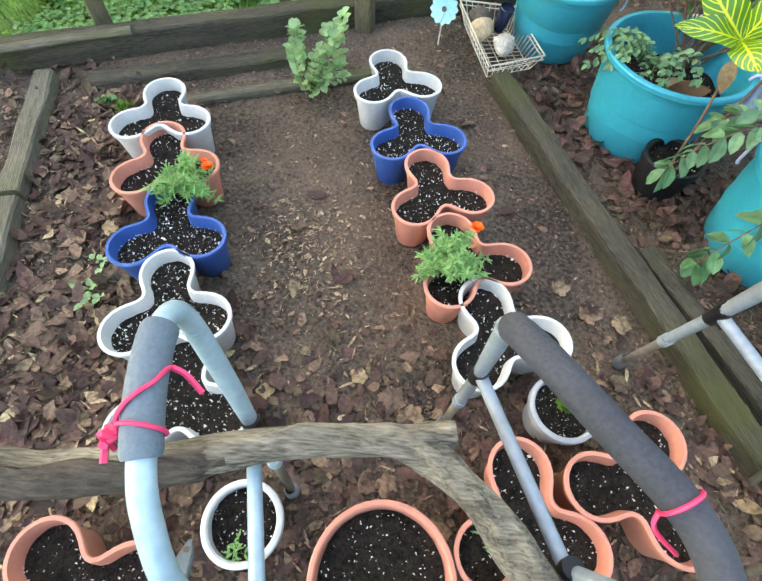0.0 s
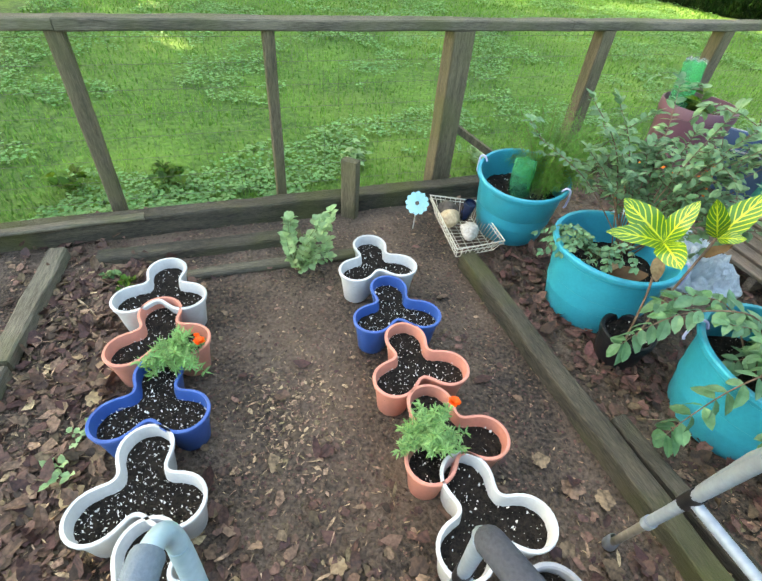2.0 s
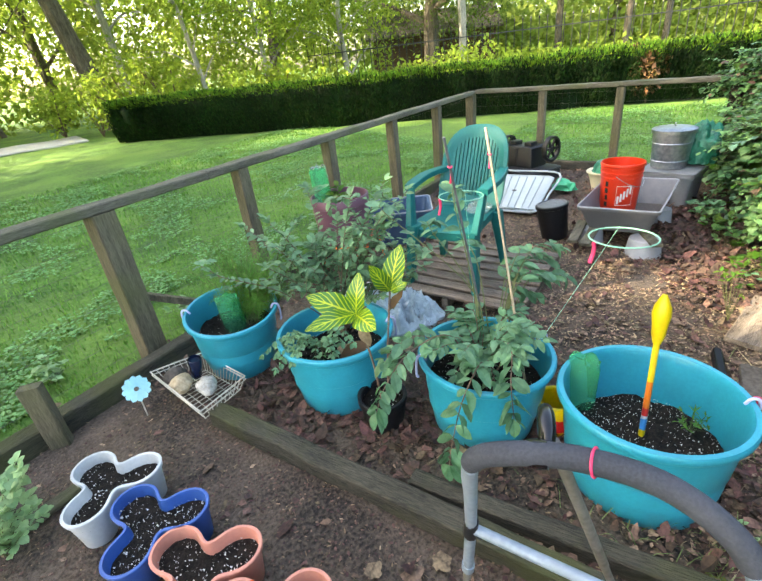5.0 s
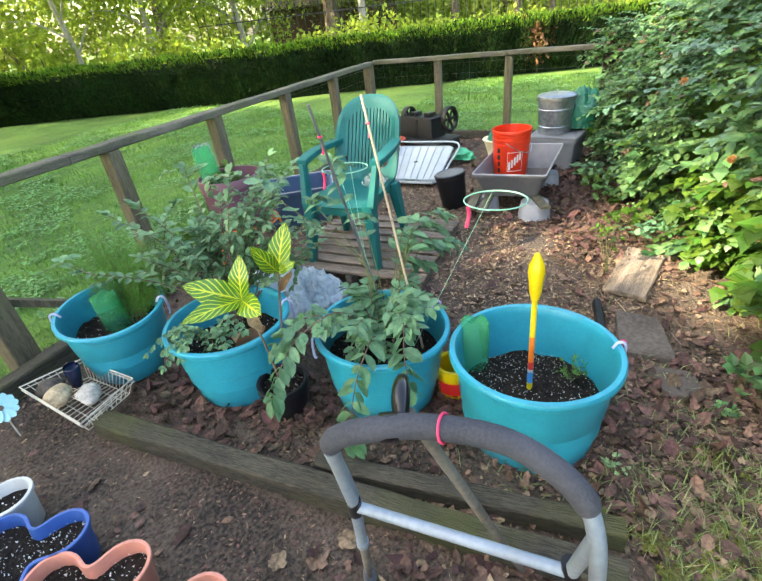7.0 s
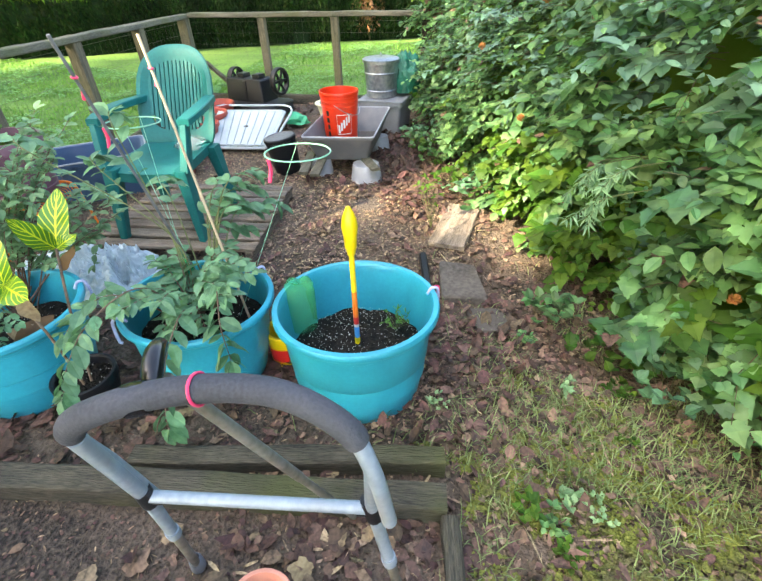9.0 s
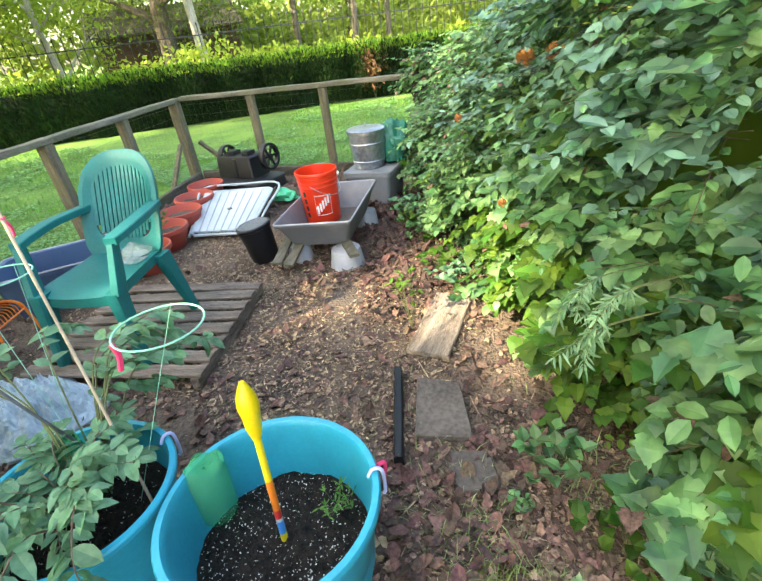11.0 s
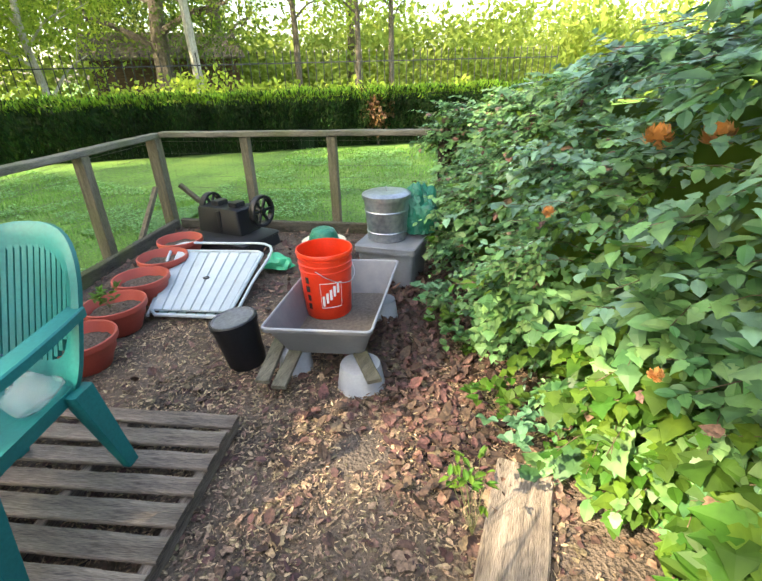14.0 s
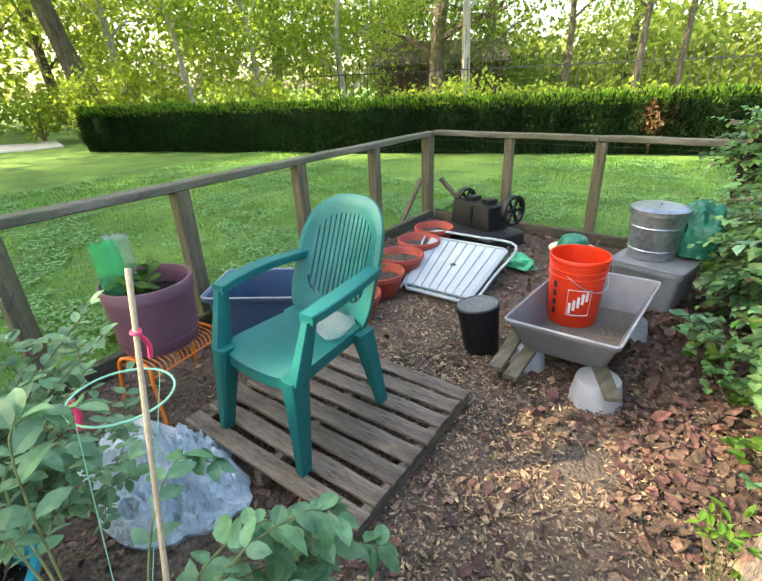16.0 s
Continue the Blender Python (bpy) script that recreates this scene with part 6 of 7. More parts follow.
for u0, off in ((-0.06, -0.02), (1.06, -0.02)):
    bm = bmesh.new()
    tube(bm, smooth_path([on_table(u0, 0.02, off), on_table(u0, 0.5, off + 0.01), on_table(u0, 1.08, off + 0.03), on_table(0.5, 1.14, off + 0.03)], 5), 0.010, 8)
    part("folded_leg", bm, M["table_white"], tb)
bm = bmesh.new()
lathe(bm, [(0.010, 0.0), (0.022, 0.0), (0.022, 0.004), (0.010, 0.004)], 16, Matrix.Translation(on_table(0.5, 0.5, 0.014)))
part("umbrella_hole", bm, M["black_ink"], tb, "small dark centre ring")

# ---- blue tote, stool, plum pot ----
BT = [Vector((2.14, 3.05, 0.28)), Vector((2.66, 2.66, 0.28)), Vector((2.93, 3.00, 0.28)), Vector((2.41, 3.38, 0.28))]
bt = thing("storage_tote", "dark blue open plastic tote behind the chair", "tote")
bm = bmesh.new()
loft(bm, [quad_ring(BT, g, z, 0.05) for g, z in ((0.78, 0.0), (0.80, -0.006), (0.93, 0.24), (1.0, 0.245), (1.01, 0.262), (0.99, 0.275), (0.93, 0.268), (0.78, 0.012))], True, True)
part("body", bm, M["navy"], bt)
bm = bmesh.new()
tube(bm, quad_ring(BT, 1.0, 0.272, 0.05), 0.006, 6, closed=True)
part("rim", bm, M["pale_bucket"], bt, "paler scuffed rim")

st = thing("wire_stool", "low orange wire stool under the plum pot", "stool", pose(1.915, 2.645, 0.0, 0, 0, 29))
for sx in (-1, 1):
    bm = bmesh.new()
    tube(bm, smooth_path([(sx * 0.205, -0.135, 0.0), (sx * 0.195, -0.11, 0.20), (sx * 0.185, -0.09, 0.265), (sx * 0.18, 0, 0.278), (sx * 0.185, 0.09, 0.265), (sx * 0.195, 0.11, 0.20), (sx * 0.205, 0.135, 0.0)], 6), 0.0075, 8)
    part("leg_frame", bm, M["orange"], st)
for k in range(17):
    x = -0.18 + 0.36 * k / 16
    bm = bmesh.new()
    tube(bm, smooth_path([(x, -0.105, 0.225), (x, -0.09, 0.262), (x, 0, 0.276), (x, 0.09, 0.262), (x, 0.105, 0.225)], 4), 0.003, 5)
    part("seat_wire", bm, M["orange"], st)
for y, z in ((-0.108, 0.222), (0.108, 0.222)):
    bm = bmesh.new()
    tube(bm, [(-0.19, y, z), (0.19, y, z)], 0.004, 6)
    part("seat_rail", bm, M["orange"], st)
pp = round_pot("plum_pot", "large plum-coloured plastic plant pot on the stool", "plum", 1.890, 2.690, 0.190, 0.305, 0.277, soil=0.72, grit=20, lip=0.005, taper=0.84)
bm = bmesh.new()
lathe(bm, [(0, 0.0), (0.158, 0.0), (0.166, 0.012), (0.174, 0.055), (0.166, 0.055), (0.158, 0.015), (0, 0.012)], 40)
part("saucer", bm, M["plum"], pp)

# ---- red pots along the fence ----
for k in range(5):
    c = Vector((2.97, 2.78, 0)).lerp(Vector((4.24, 3.52, 0)), k / 4)
    bowl = round_pot("red_bowl_pot", "terracotta red plastic bowl of soil beside the fence", "red_pot", c.x, c.y, 0.172, 0.175, -0.005, soil=0.68, grit=0, lip=0.01, taper=0.62, group="red bowls along the fence")
    for piece in bowl.children:
        if piece.name.startswith("potting_soil"):
            piece.data.materials[0] = M["mulch"]

# ---- black nursery pot, yellow tub, bottles ----
round_pot("nursery_pot", "black nursery pot holding a croton", "black", 1.207, 1.375, 0.100, 0.160, -0.015, soil=0.8, grit=40, lip=0.004)
yp = round_pot("yellow_tub", "bright yellow plastic tub between the turquoise tubs", "yellow", 1.690, 0.909, 0.072, 0.16, -0.03, soil=0, lip=0.003, taper=0.85)
bm = bmesh.new()
wrap(bm, math.pi * 0.9, math.pi * 1.6, 0.045, 0.105, 0.066, 0.074, 0.15)
part("printed_band", bm, M["red"], yp, "red printed band")


def bottle(x, y, z, label, tall=1.0, turn=0.0, r=0.054, clear=False):
    """A cut-off drink bottle standing on its neck end."""
    t = thing("plastic_bottle", label, "bottle", pose(x, y, z, R.uniform(-6, 6), R.uniform(-6, 6), turn))
    bm = bmesh.new()
    prof = [(r * 0.97, 0), (r, 0.01), (r * 0.985, 0.05), (r, 0.07), (r * 0.985, 0.09), (r, 0.12), (r, 0.145), (r * 0.93, 0.165), (r * 0.97, 0.178), (r * 0.6, 0.186), (r * 0.35, 0.178), (0, 0.176)]
    rings = lathe(bm, [(a, b * tall) for a, b in prof], 30)
    for ring in rings[-5:-1]:
        for i, v in enumerate(ring):
            v.co.z += 0.007 * math.cos(i / 30 * 2 * math.pi * 5)
    part("body", bm, M["clear" if clear else "bottle"], t)
    return t


bottle(1.710, 0.832, 0.150, "upturned green plastic bottle standing in the tub")
bottle(0.925, 2.225, 0.21, "upturned green plastic bottle standing in the tub")
bottle(1.785, 2.690, 0.490, "upturned green plastic bottle stuck in the plum pot", 1.5)
bottle(1.822, 2.775, 0.490, "upturned clear plastic bottle stuck in the plum pot", 1.5, clear=True)
bottle(1.59, 1.245, 0.20, "upturned green plastic bottle among the blueberry stems")

# ---- yellow stake in the big tub ----
ys = thing("toy_stake", "bright yellow and striped plastic stake in the soil", "stake")
sa, sb = Vector((1.722, 0.612, 0.125)), Vector((1.770, 0.642, 0.480))
for f0, f1, mat in ((0.0, 0.10, "yellow"), (0.10, 0.22, "blue"), (0.22, 0.25, "white_metal"), (0.25, 0.33, "red"), (0.33, 0.60, "orange"), (0.60, 1.0, "yellow")):
    bm = bmesh.new()
    tube(bm, [sa.lerp(sb, f0), sa.lerp(sb, f1)], 0.0095, 12)
    part("band", bm, M[mat], ys)
bm = bmesh.new()
d = (sb - sa).normalized()
tube(bm, [sb - d * 0.01, sb + d * 0.02, sb + d * 0.05, sb + d * 0.085, sb + d * 0.11, sb + d * 0.135, sb + d * 0.15], [0.012, 0.020, 0.022, 0.027, 0.024, 0.014, 0.006], 12)
part("yellow_top", bm, M["yellow"], ys, "tapering bright yellow top")

# ---- tags and handles on the tubs ----
for key, ang in (("tub1", -35), ("tub2", -30), ("tub3", -20), ("tub4", -52), ("tub1", 150), ("tub3", 150)):
    tx, ty, r, h = [(x, y, r, h) for k, x, y, r, h in TUBS if k == key][0]
    a = radians(ang) - tubs[key].matrix_basis.to_euler().z
    bm = bmesh.new()
    q = Vector((r * math.cos(a), r * math.sin(a), h * 0.97))
    o = Vector((math.cos(a), math.sin(a), 0))
    s = Vector((-o.y, o.x, 0))
    tube(bm, smooth_path([q - o * 0.03 + Vector((0, 0, 0.0)), q - o * 0.015 + Vector((0, 0, 0.022)), q + o * 0.008 + Vector((0, 0, 0.012)), q + o * 0.010 - Vector((0, 0, 0.06)), q + o * 0.004 - Vector((0, 0, 0.075))], 4), 0.005, 7)
    part("rope_handle", bm, M["lav"], tubs[key], "pale lavender rope handle")
    if key == "tub4":
        bm = bmesh.new()
        tube(bm, smooth_path([q + s * 0.02 + Vector((0, 0, 0.01)), q + o * 0.02 + s * 0.03, q + o * 0.012 + s * 0.025 - Vector((0, 0, 0.05))], 4), 0.006, 6)
        part("ribbon", bm, M["pink"], tubs[key], "hot pink tape tie")

# ---- flagstones, edging and board by the vines ----
bm = bmesh.new()
loft(bm, [quad_ring([Vector((2.58, 0.600, 0)), Vector((2.29, 0.485, 0)), Vector((2.36, 0.285, 0)), Vector((2.61, 0.420, 0))], g, z, 0.02) for g, z in ((1.0, -0.06), (1.0, -0.012), (0.96, -0.004))], True, True)
tagged(link("flagstone", bm, M["slate"], smooth=False), "flat grey-brown stepping stone set in the soil", "stone", "stepping stones")
bm = bmesh.new()
loft(bm, [quad_ring([Vector((2.27, 0.37, 0)), Vector((2.14, 0.27, 0)), Vector((2.20, 0.14, 0)), Vector((2.33, 0.22, 0))], g, z, 0.03) for g, z in ((1.0, -0.07), (1.0, -0.024), (0.95, -0.018))], True, True)
tagged(link("flagstone", bm, M["slate"], smooth=False), "small dark stepping stone half covered by leaves", "stone", "stepping stones")
timber("edging_strip", "black plastic edging strip lying beside the flagstone", (2.585, 0.690), (2.16, 0.490), 0.035, 0.05, -0.03, "black", 0.004, 0.006, category="edging")
timber("old_board", "weathered tan board lying flat under the vines", (2.73, 0.615), (3.24, 0.660), 0.20, 0.025, -0.018, "pallet", 0.005, 0.005, category="board")
# grey strap end beside the pale blue frame
gs = thing("bracket_end", "grey plastic bracket end with a round hole", "bracket", pose(-0.052, 0.115, 0.30, -40, 0, 8))
bm = bmesh.new()
outs = []
for k in range(10):
    f = k / 9
    w = 0.016 * math.sqrt(max(0.02, 1 - max(0, (f - 0.65) / 0.36) ** 2))
    outs.append([Vector((a * w, -0.16 + 0.20 * f, b * 0.006)) for a, b in ((-1, -1), (1, -1), (1.0, 0.6), (0.8, 1), (-0.8, 1), (-1.0, 0.6))])
loft(bm, outs, True, True)
part("strap", bm, M["pale_foam"], gs)
bm = bmesh.new()
lathe(bm, [(0, 0.0072), (0.006, 0.0072), (0.006, 0.002), (0, 0.002)][::-1], 14, Matrix.Translation((0, 0.02, 0)))
part("hole", bm, M["slate"], gs, "dark round hole")
# ---- plants ----
def sprig(L, bm, pts, leaf, width, n, rr, stem=0.002, start=0.15, droop=0.25, whorl=1, flat=0.5, steps=6):
    """A stem through pts with leaves set alternately along it."""
    path = smooth_path(pts, steps)
    tube(bm, path, [stem * (1.15 - 0.75 * i / len(path)) for i in range(len(path))], 5, caps=False)
    for k in range(n):
        f = start + (1 - start) * (k + rr.uniform(-0.3, 0.3)) / max(1, n - 1)
        f = min(max(f, 0), 0.999)
        i = min(int(f * (len(path) - 1)), len(path) - 2)
        p = path[i].lerp(path[i + 1], f * (len(path) - 1) - i)
        d = (path[i + 1] - path[i]).normalized()
        side = d.cross(Vector((0, 0, 1)))
        side = side.normalized() if side.length > 0.05 else rand_dir(rr)
        for w in range(whorl):
            s = side * (1 if (k + w) % 2 else -1)
            out = s * rr.uniform(0.6, 1.0) + d * rr.uniform(0.3, 0.8) + Vector((0, 0, rr.uniform(-0.3, 0.4)))
            ll = leaf * rr.uniform(0.65, 1.15)
            L.leaf(p, out, Vector((0, 0, 1)) + rand_dir(rr) * flat, ll, ll * width, droop=rr.uniform(0, droop * 1.6), pts=5)
    L.leaf(path[-1], path[-1] - path[-2], Vector((0, 0, 1)), leaf, leaf * width, pts=5)


def plant(name, label, category, stem_mat, leaf_mat, build, seed, place=(0, 0, 0)):
    t = thing(name, label, category, pose(*place))
    L, bm, rr = Leaves(), bmesh.new(), random.Random(seed)
    build(L, bm, rr)
    part("stem", bm, M[stem_mat], t)
    L.mesh("foliage", M[leaf_mat], t, kind="stuff")
    return t


def marigold(x, y, z, r, seed, flowers):
    def build(L, bm, rr):
        for k in range(34):
            a, q = rr.uniform(0, 6.28), r * rr.uniform(0.25, 1.0)
            e = Vector((x + q * math.cos(a), y + q * math.sin(a), z + rr.uniform(0.03, 0.13) * (1.2 - q / r * 0.5)))
            path = smooth_path([(x, y, z), (x + q * 0.4 * math.cos(a), y + q * 0.4 * math.sin(a), z + 0.06), e], 5)
            tube(bm, path, 0.0013, 4, caps=False)
            for p in path[3:]:
                for j in range(10):
                    L.leaf(p + rand_dir(rr) * 0.004, rand_dir(rr, -0.3), Vector((0, 0, 1)), rr.uniform(0.014, 0.032), 0.0052, fold=0, droop=0.2)
    t = plant("marigold", "feathery green marigold with a bright orange flower", "marigold", "stem", "marigold", build, seed)
    for fx, fy, fz, fr in flowers:
        rr, bm = random.Random(seed + 3), bmesh.new()
        for k in range(34):
            a, lift = k * 2.4, 0.25 + 1.1 * k / 34
            out = Vector((math.cos(a), math.sin(a), lift)).normalized()
            s = Vector((-math.sin(a), math.cos(a), 0))
            c = Vector((fx, fy, fz))
            ln = fr * (1.0 - 0.35 * k / 34)
            vs = [bm.verts.new(c + q) for q in (s * 0.002, out * ln * 0.6 + s * fr * 0.30, out * ln + s * fr * 0.16, out * ln - s * fr * 0.16, out * ln * 0.6 - s * fr * 0.30, -s * 0.002)]
            bm.faces.new(vs)
        part("flower", bm, M["flower"], t, "ruffled bright orange flower head")
    return t


marigold(0.425, 0.865, 0.10, 0.105, 1, [(0.492, 0.925, 0.245, 0.020)])
marigold(-0.372, 1.080, 0.10, 0.10, 2, [(-0.298, 1.107, 0.205, 0.020), (-0.318, 1.135, 0.20, 0.011)])


def weed(L, bm, rr):
    for k in range(16):
        a = rr.uniform(0, 6.28)
        h = rr.uniform(0.10, 0.34)
        e = Vector((-0.07 + 0.11 * math.cos(a), 1.74 + 0.09 * math.sin(a), h))
        sprig(L, bm, [(-0.10, 1.72, 0), (-0.10 + 0.05 * math.cos(a), 1.72 + 0.04 * math.sin(a), h * 0.6), e], 0.038, 0.9, 8, rr, 0.0017, 0.2, whorl=2)


plant("weed", "pale green leafy weed growing in the bed", "weed", "stem", "mint_leaf", weed, 4)


def fennel(L, bm, rr):
    c = Vector((0.98, 2.14, 0.19))
    for k in range(64):
        a = rr.uniform(-0.9, 2.3)
        e = c + Vector((math.cos(a) * rr.uniform(0.05, 0.34), math.sin(a) * rr.uniform(0.05, 0.34), rr.uniform(0.10, 0.42)))
        path = smooth_path([c + rand_dir(rr) * 0.03, c.lerp(e, 0.5) + Vector((0, 0, 0.06)), e], 7)
        tube(bm, path, 0.0012, 3, caps=False)
        for p in path[3:]:
            for j in range(16):
                d = rand_dir(rr)
                L.leaf(p + d * 0.004, d, Vector((0, 0, 1)), rr.uniform(0.02, 0.060), 0.0021, fold=0, droop=0.1, pts=2)


plant("feathery_plant", "fine feathery green plant growing in the tub", "plant", "stem", "fern", fennel, 5, (0.02, 0.06, 0.025))


def berry_bush(L, bm, rr):
    base = Vector((1.30, 1.80, 0.18))
    for k in range(30):
        a = rr.uniform(-0.6, 3.0)
        h = rr.uniform(0.28, 0.66)
        reach = rr.uniform(0.10, 0.48)
        e = base + Vector((math.cos(a) * reach, math.sin(a) * reach * 0.9, h))
        m = base.lerp(e, 0.5) + Vector((0, 0, h * 0.18))
        path = [base + rand_dir(rr) * 0.03, m, e]
        sprig(L, bm, path, 0.046, 0.58, 13, rr, 0.003, 0.42, 0.3, 2)
        for _ in range(2):
            q = m.lerp(e, rr.random())
            sprig(L, bm, [q, q + rand_dir(rr, -0.2) * 0.09, q + rand_dir(rr, -0.4) * 0.13 + Vector((0, 0, -0.02))], 0.042, 0.58, 8, rr, 0.0016, 0.1, 0.3, 2)


plant("blueberry_bush", "straggly grey-green blueberry bush rising from the tub", "bush", "brown_stem", "sage", berry_bush, 6)


def trailing(L, bm, rr):
    for k in range(16):
        a = radians(rr.uniform(120, 280))
        c = Vector((1.15, 1.68, 0.20))
        e = c + Vector((math.cos(a) * rr.uniform(0.12, 0.27), math.sin(a) * rr.uniform(0.12, 0.27), rr.uniform(0.02, 0.16)))
        sprig(L, bm, [c, c.lerp(e, 0.6) + Vector((0, 0, 0.08)), e], 0.026, 0.75, 9, rr, 0.0014, 0.2, 0.3, 2)


plant("trailing_herb", "small-leaved trailing herb spilling over the tub's rim", "herb", "stem", "berry", trailing, 7, (0, 0.02, 0.018))


def blueberry(L, bm, rr):
    c = Vector((1.52, 1.10, 0.20))
    # arching shoots that hang over the front, and a bushy middle
    shoots = [[(1.50, 1.10, 0.20), (1.40, 1.14, 0.42), (1.24, 1.18, 0.40), (1.13, 1.18, 0.32), (1.075, 1.172, 0.24)],
              [(1.50, 1.06, 0.20), (1.40, 0.99, 0.38), (1.27, 0.95, 0.32), (1.20, 0.93, 0.20), (1.175, 0.922, 0.12)],
              [(1.52, 1.05, 0.20), (1.50, 0.95, 0.40), (1.42, 0.88, 0.34), (1.39, 0.84, 0.24)],
              [(1.50, 1.12, 0.20), (1.36, 1.20, 0.40), (1.26, 1.25, 0.40), (1.19, 1.26, 0.35)]]
    for s in shoots:
        sprig(L, bm, s, 0.068, 0.58, 12, rr, 0.003, 0.25, 0.4, 2)
    for k in range(26):
        a = rr.uniform(0, 6.28)
        e = c + Vector((math.cos(a) * rr.uniform(0.08, 0.24), math.sin(a) * rr.uniform(0.08, 0.24), rr.uniform(0.08, 0.26)))
        sprig(L, bm, [c, c.lerp(e, 0.5) + Vector((0, 0, 0.08)), e], 0.052, 0.55, 9, rr, 0.0022, 0.25, 0.5, 2)


plant("blueberry_bush", "blueberry bush with drooping oval-leaved shoots", "bush", "brown_stem", "berry", blueberry, 8, (-0.012, 0.022, 0.016))


def climber(L, bm, rr):
    """Shoots that climb the stakes and lean out beyond the tub."""
    for k in range(9):
        a = radians(rr.uniform(-10, 70))
        b = Vector((1.62, 1.14, 0.20))
        e = b + Vector((math.cos(a) * rr.uniform(0.18, 0.48), math.sin(a) * rr.uniform(0.10, 0.42), rr.uniform(0.22, 0.42)))
        sprig(L, bm, [b, b.lerp(e, 0.5) + Vector((0, 0, 0.16)), e, e + Vector((0.06, -0.02, -0.03))], 0.058, 0.6, 8, rr, 0.0026, 0.35, 0.5, 2)
    for top in ((1.60, 1.32, 0.86), (1.55, 1.40, 0.74), (1.45, 1.55, 0.80)):
        sprig(L, bm, [(1.56, 1.16, 0.20), (1.60, 1.22, 0.5), top, (top[0] + 0.09, top[1] + 0.06, top[2] - 0.02)], 0.055, 0.62, 11, rr, 0.0026, 0.5, 0.5, 2)


plant("tomato_plant", "leafy green plant climbing the stakes beside the pallet", "plant", "stem", "berry", climber, 9, (-0.02, 0.0, 0.01))


def pale_shoots(L, bm, rr):
    """Feathery pale shoots that hang out of the bank."""
    for x, y, z in ((2.44, -0.10, 0.62), (2.52, -0.02, 0.60), (2.40, -0.06, 0.52)):
        p = Vector((x, y, z))
        for _ in range(3):
            e = Vector((rr.uniform(-0.10, -0.02), rr.uniform(0.02, 0.12), rr.uniform(-0.14, -0.04)))
            sprig(L, bm, [p + Vector((0.12, -0.16, 0.02)), p, p + e], 0.034, 0.24, 13, rr, 0.0014, 0.45, 0.9, 2, 0.9)


plant("hanging_shoots", "feathery pale green shoots hanging out of the vine bank", "vine", "stem", "sage", pale_shoots, 33)


def pepper(L, bm, rr):
    for k in range(7):
        a = rr.uniform(0, 6.28)
        e = Vector((1.95 + 0.10 * math.cos(a), 2.60 + 0.10 * math.sin(a), 0.56 + rr.uniform(0, 0.09)))
        sprig(L, bm, [(1.95, 2.60, 0.47), Vector((1.95, 2.60, 0.53)).lerp(e, 0.4), e], 0.06, 0.6, 7, rr, 0.002, 0.3, 0.4, 2)


plant("pepper_plant", "yellow-green leafy plant in the plum pot", "plant", "stem", "ivy_lime", pepper, 10, (-0.06, 0.075, -0.01))


# croton: broad stiff leaves with yellow veins
def croton_leaf(parent, p, out, length, width, lift, mat="croton"):
    bm = bmesh.new()
    uvl = bm.loops.layers.uv.new()
    o = Vector(out).normalized()
    s = o.cross(Vector((-0.55, -0.45, 0.70))).normalized()
    u = s.cross(o)
    grid = []
    for i in range(9):
        f = i / 8
        w = width / 2 * (math.sin(math.pi * min(1, f ** 0.8 * 0.97 + 0.02)) ** 0.75)
        row = []
        for j in range(-2, 3):
            q = p + o * length * f + s * w * j / 2 + u * (lift * length * math.sin(f * 2.2) * 0.35 + 0.18 * abs(j) / 2 * w + 0.003 * math.sin(f * 40) * abs(j))
            row.append((bm.verts.new(q), j / 2, f))
        grid.append(row)
    for a, b in zip(grid, grid[1:]):
        for i in range(4):
            face = bm.faces.new([x[0] for x in (a[i], a[i + 1], b[i + 1], b[i])])
            for lp, src in zip(face.loops, (a[i], a[i + 1], b[i + 1], b[i])):
                lp[uvl].uv = (src[1], src[2])
    part("leaf", bm, M[mat], parent)


cr = thing("croton", "croton with yellow-veined green leaves in a black pot", "croton", pose(-0.018, -0.030, 0.023))
HEAD_A, HEAD_B = Vector((1.175, 1.430, 0.505)), Vector((1.348, 1.449, 0.525))
for path in ([(1.195, 1.36, 0.12), (1.19, 1.385, 0.32), HEAD_A], [(1.215, 1.35, 0.12), (1.275, 1.395, 0.34), HEAD_B]):
    bm = bmesh.new()
    tube(bm, smooth_path(path, 8), 0.0042, 8)
    part("stem", bm, M["brown_stem"], cr)
for p, tip, w in ((HEAD_A, (1.042, 1.532, 0.591), 0.074), (HEAD_A, (0.949, 1.395, 0.536), 0.058), (HEAD_A, (1.230, 1.448, 0.649), 0.056), (HEAD_A, (1.157, 1.262, 0.510), 0.066),
                  (HEAD_B, (1.269, 1.458, 0.665), 0.050), (HEAD_B, (1.46, 1.50, 0.66), 0.068), (HEAD_B, (1.40, 1.40, 0.555), 0.034)):
    d = Vector(tip) - p
    croton_leaf(cr, p, d, d.length, w * 1.28, 0.30)
for p, out, ln, w, mat in (((1.178, 1.415, 0.46), (0.10, -0.35, -0.75), 0.085, 0.042, "tan_leaf"), ((1.325, 1.435, 0.46), (0.35, -0.1, 0.35), 0.09, 0.032, "rust_leaf")):
    croton_leaf(cr, Vector(p), out, ln, w, 0.1, mat)
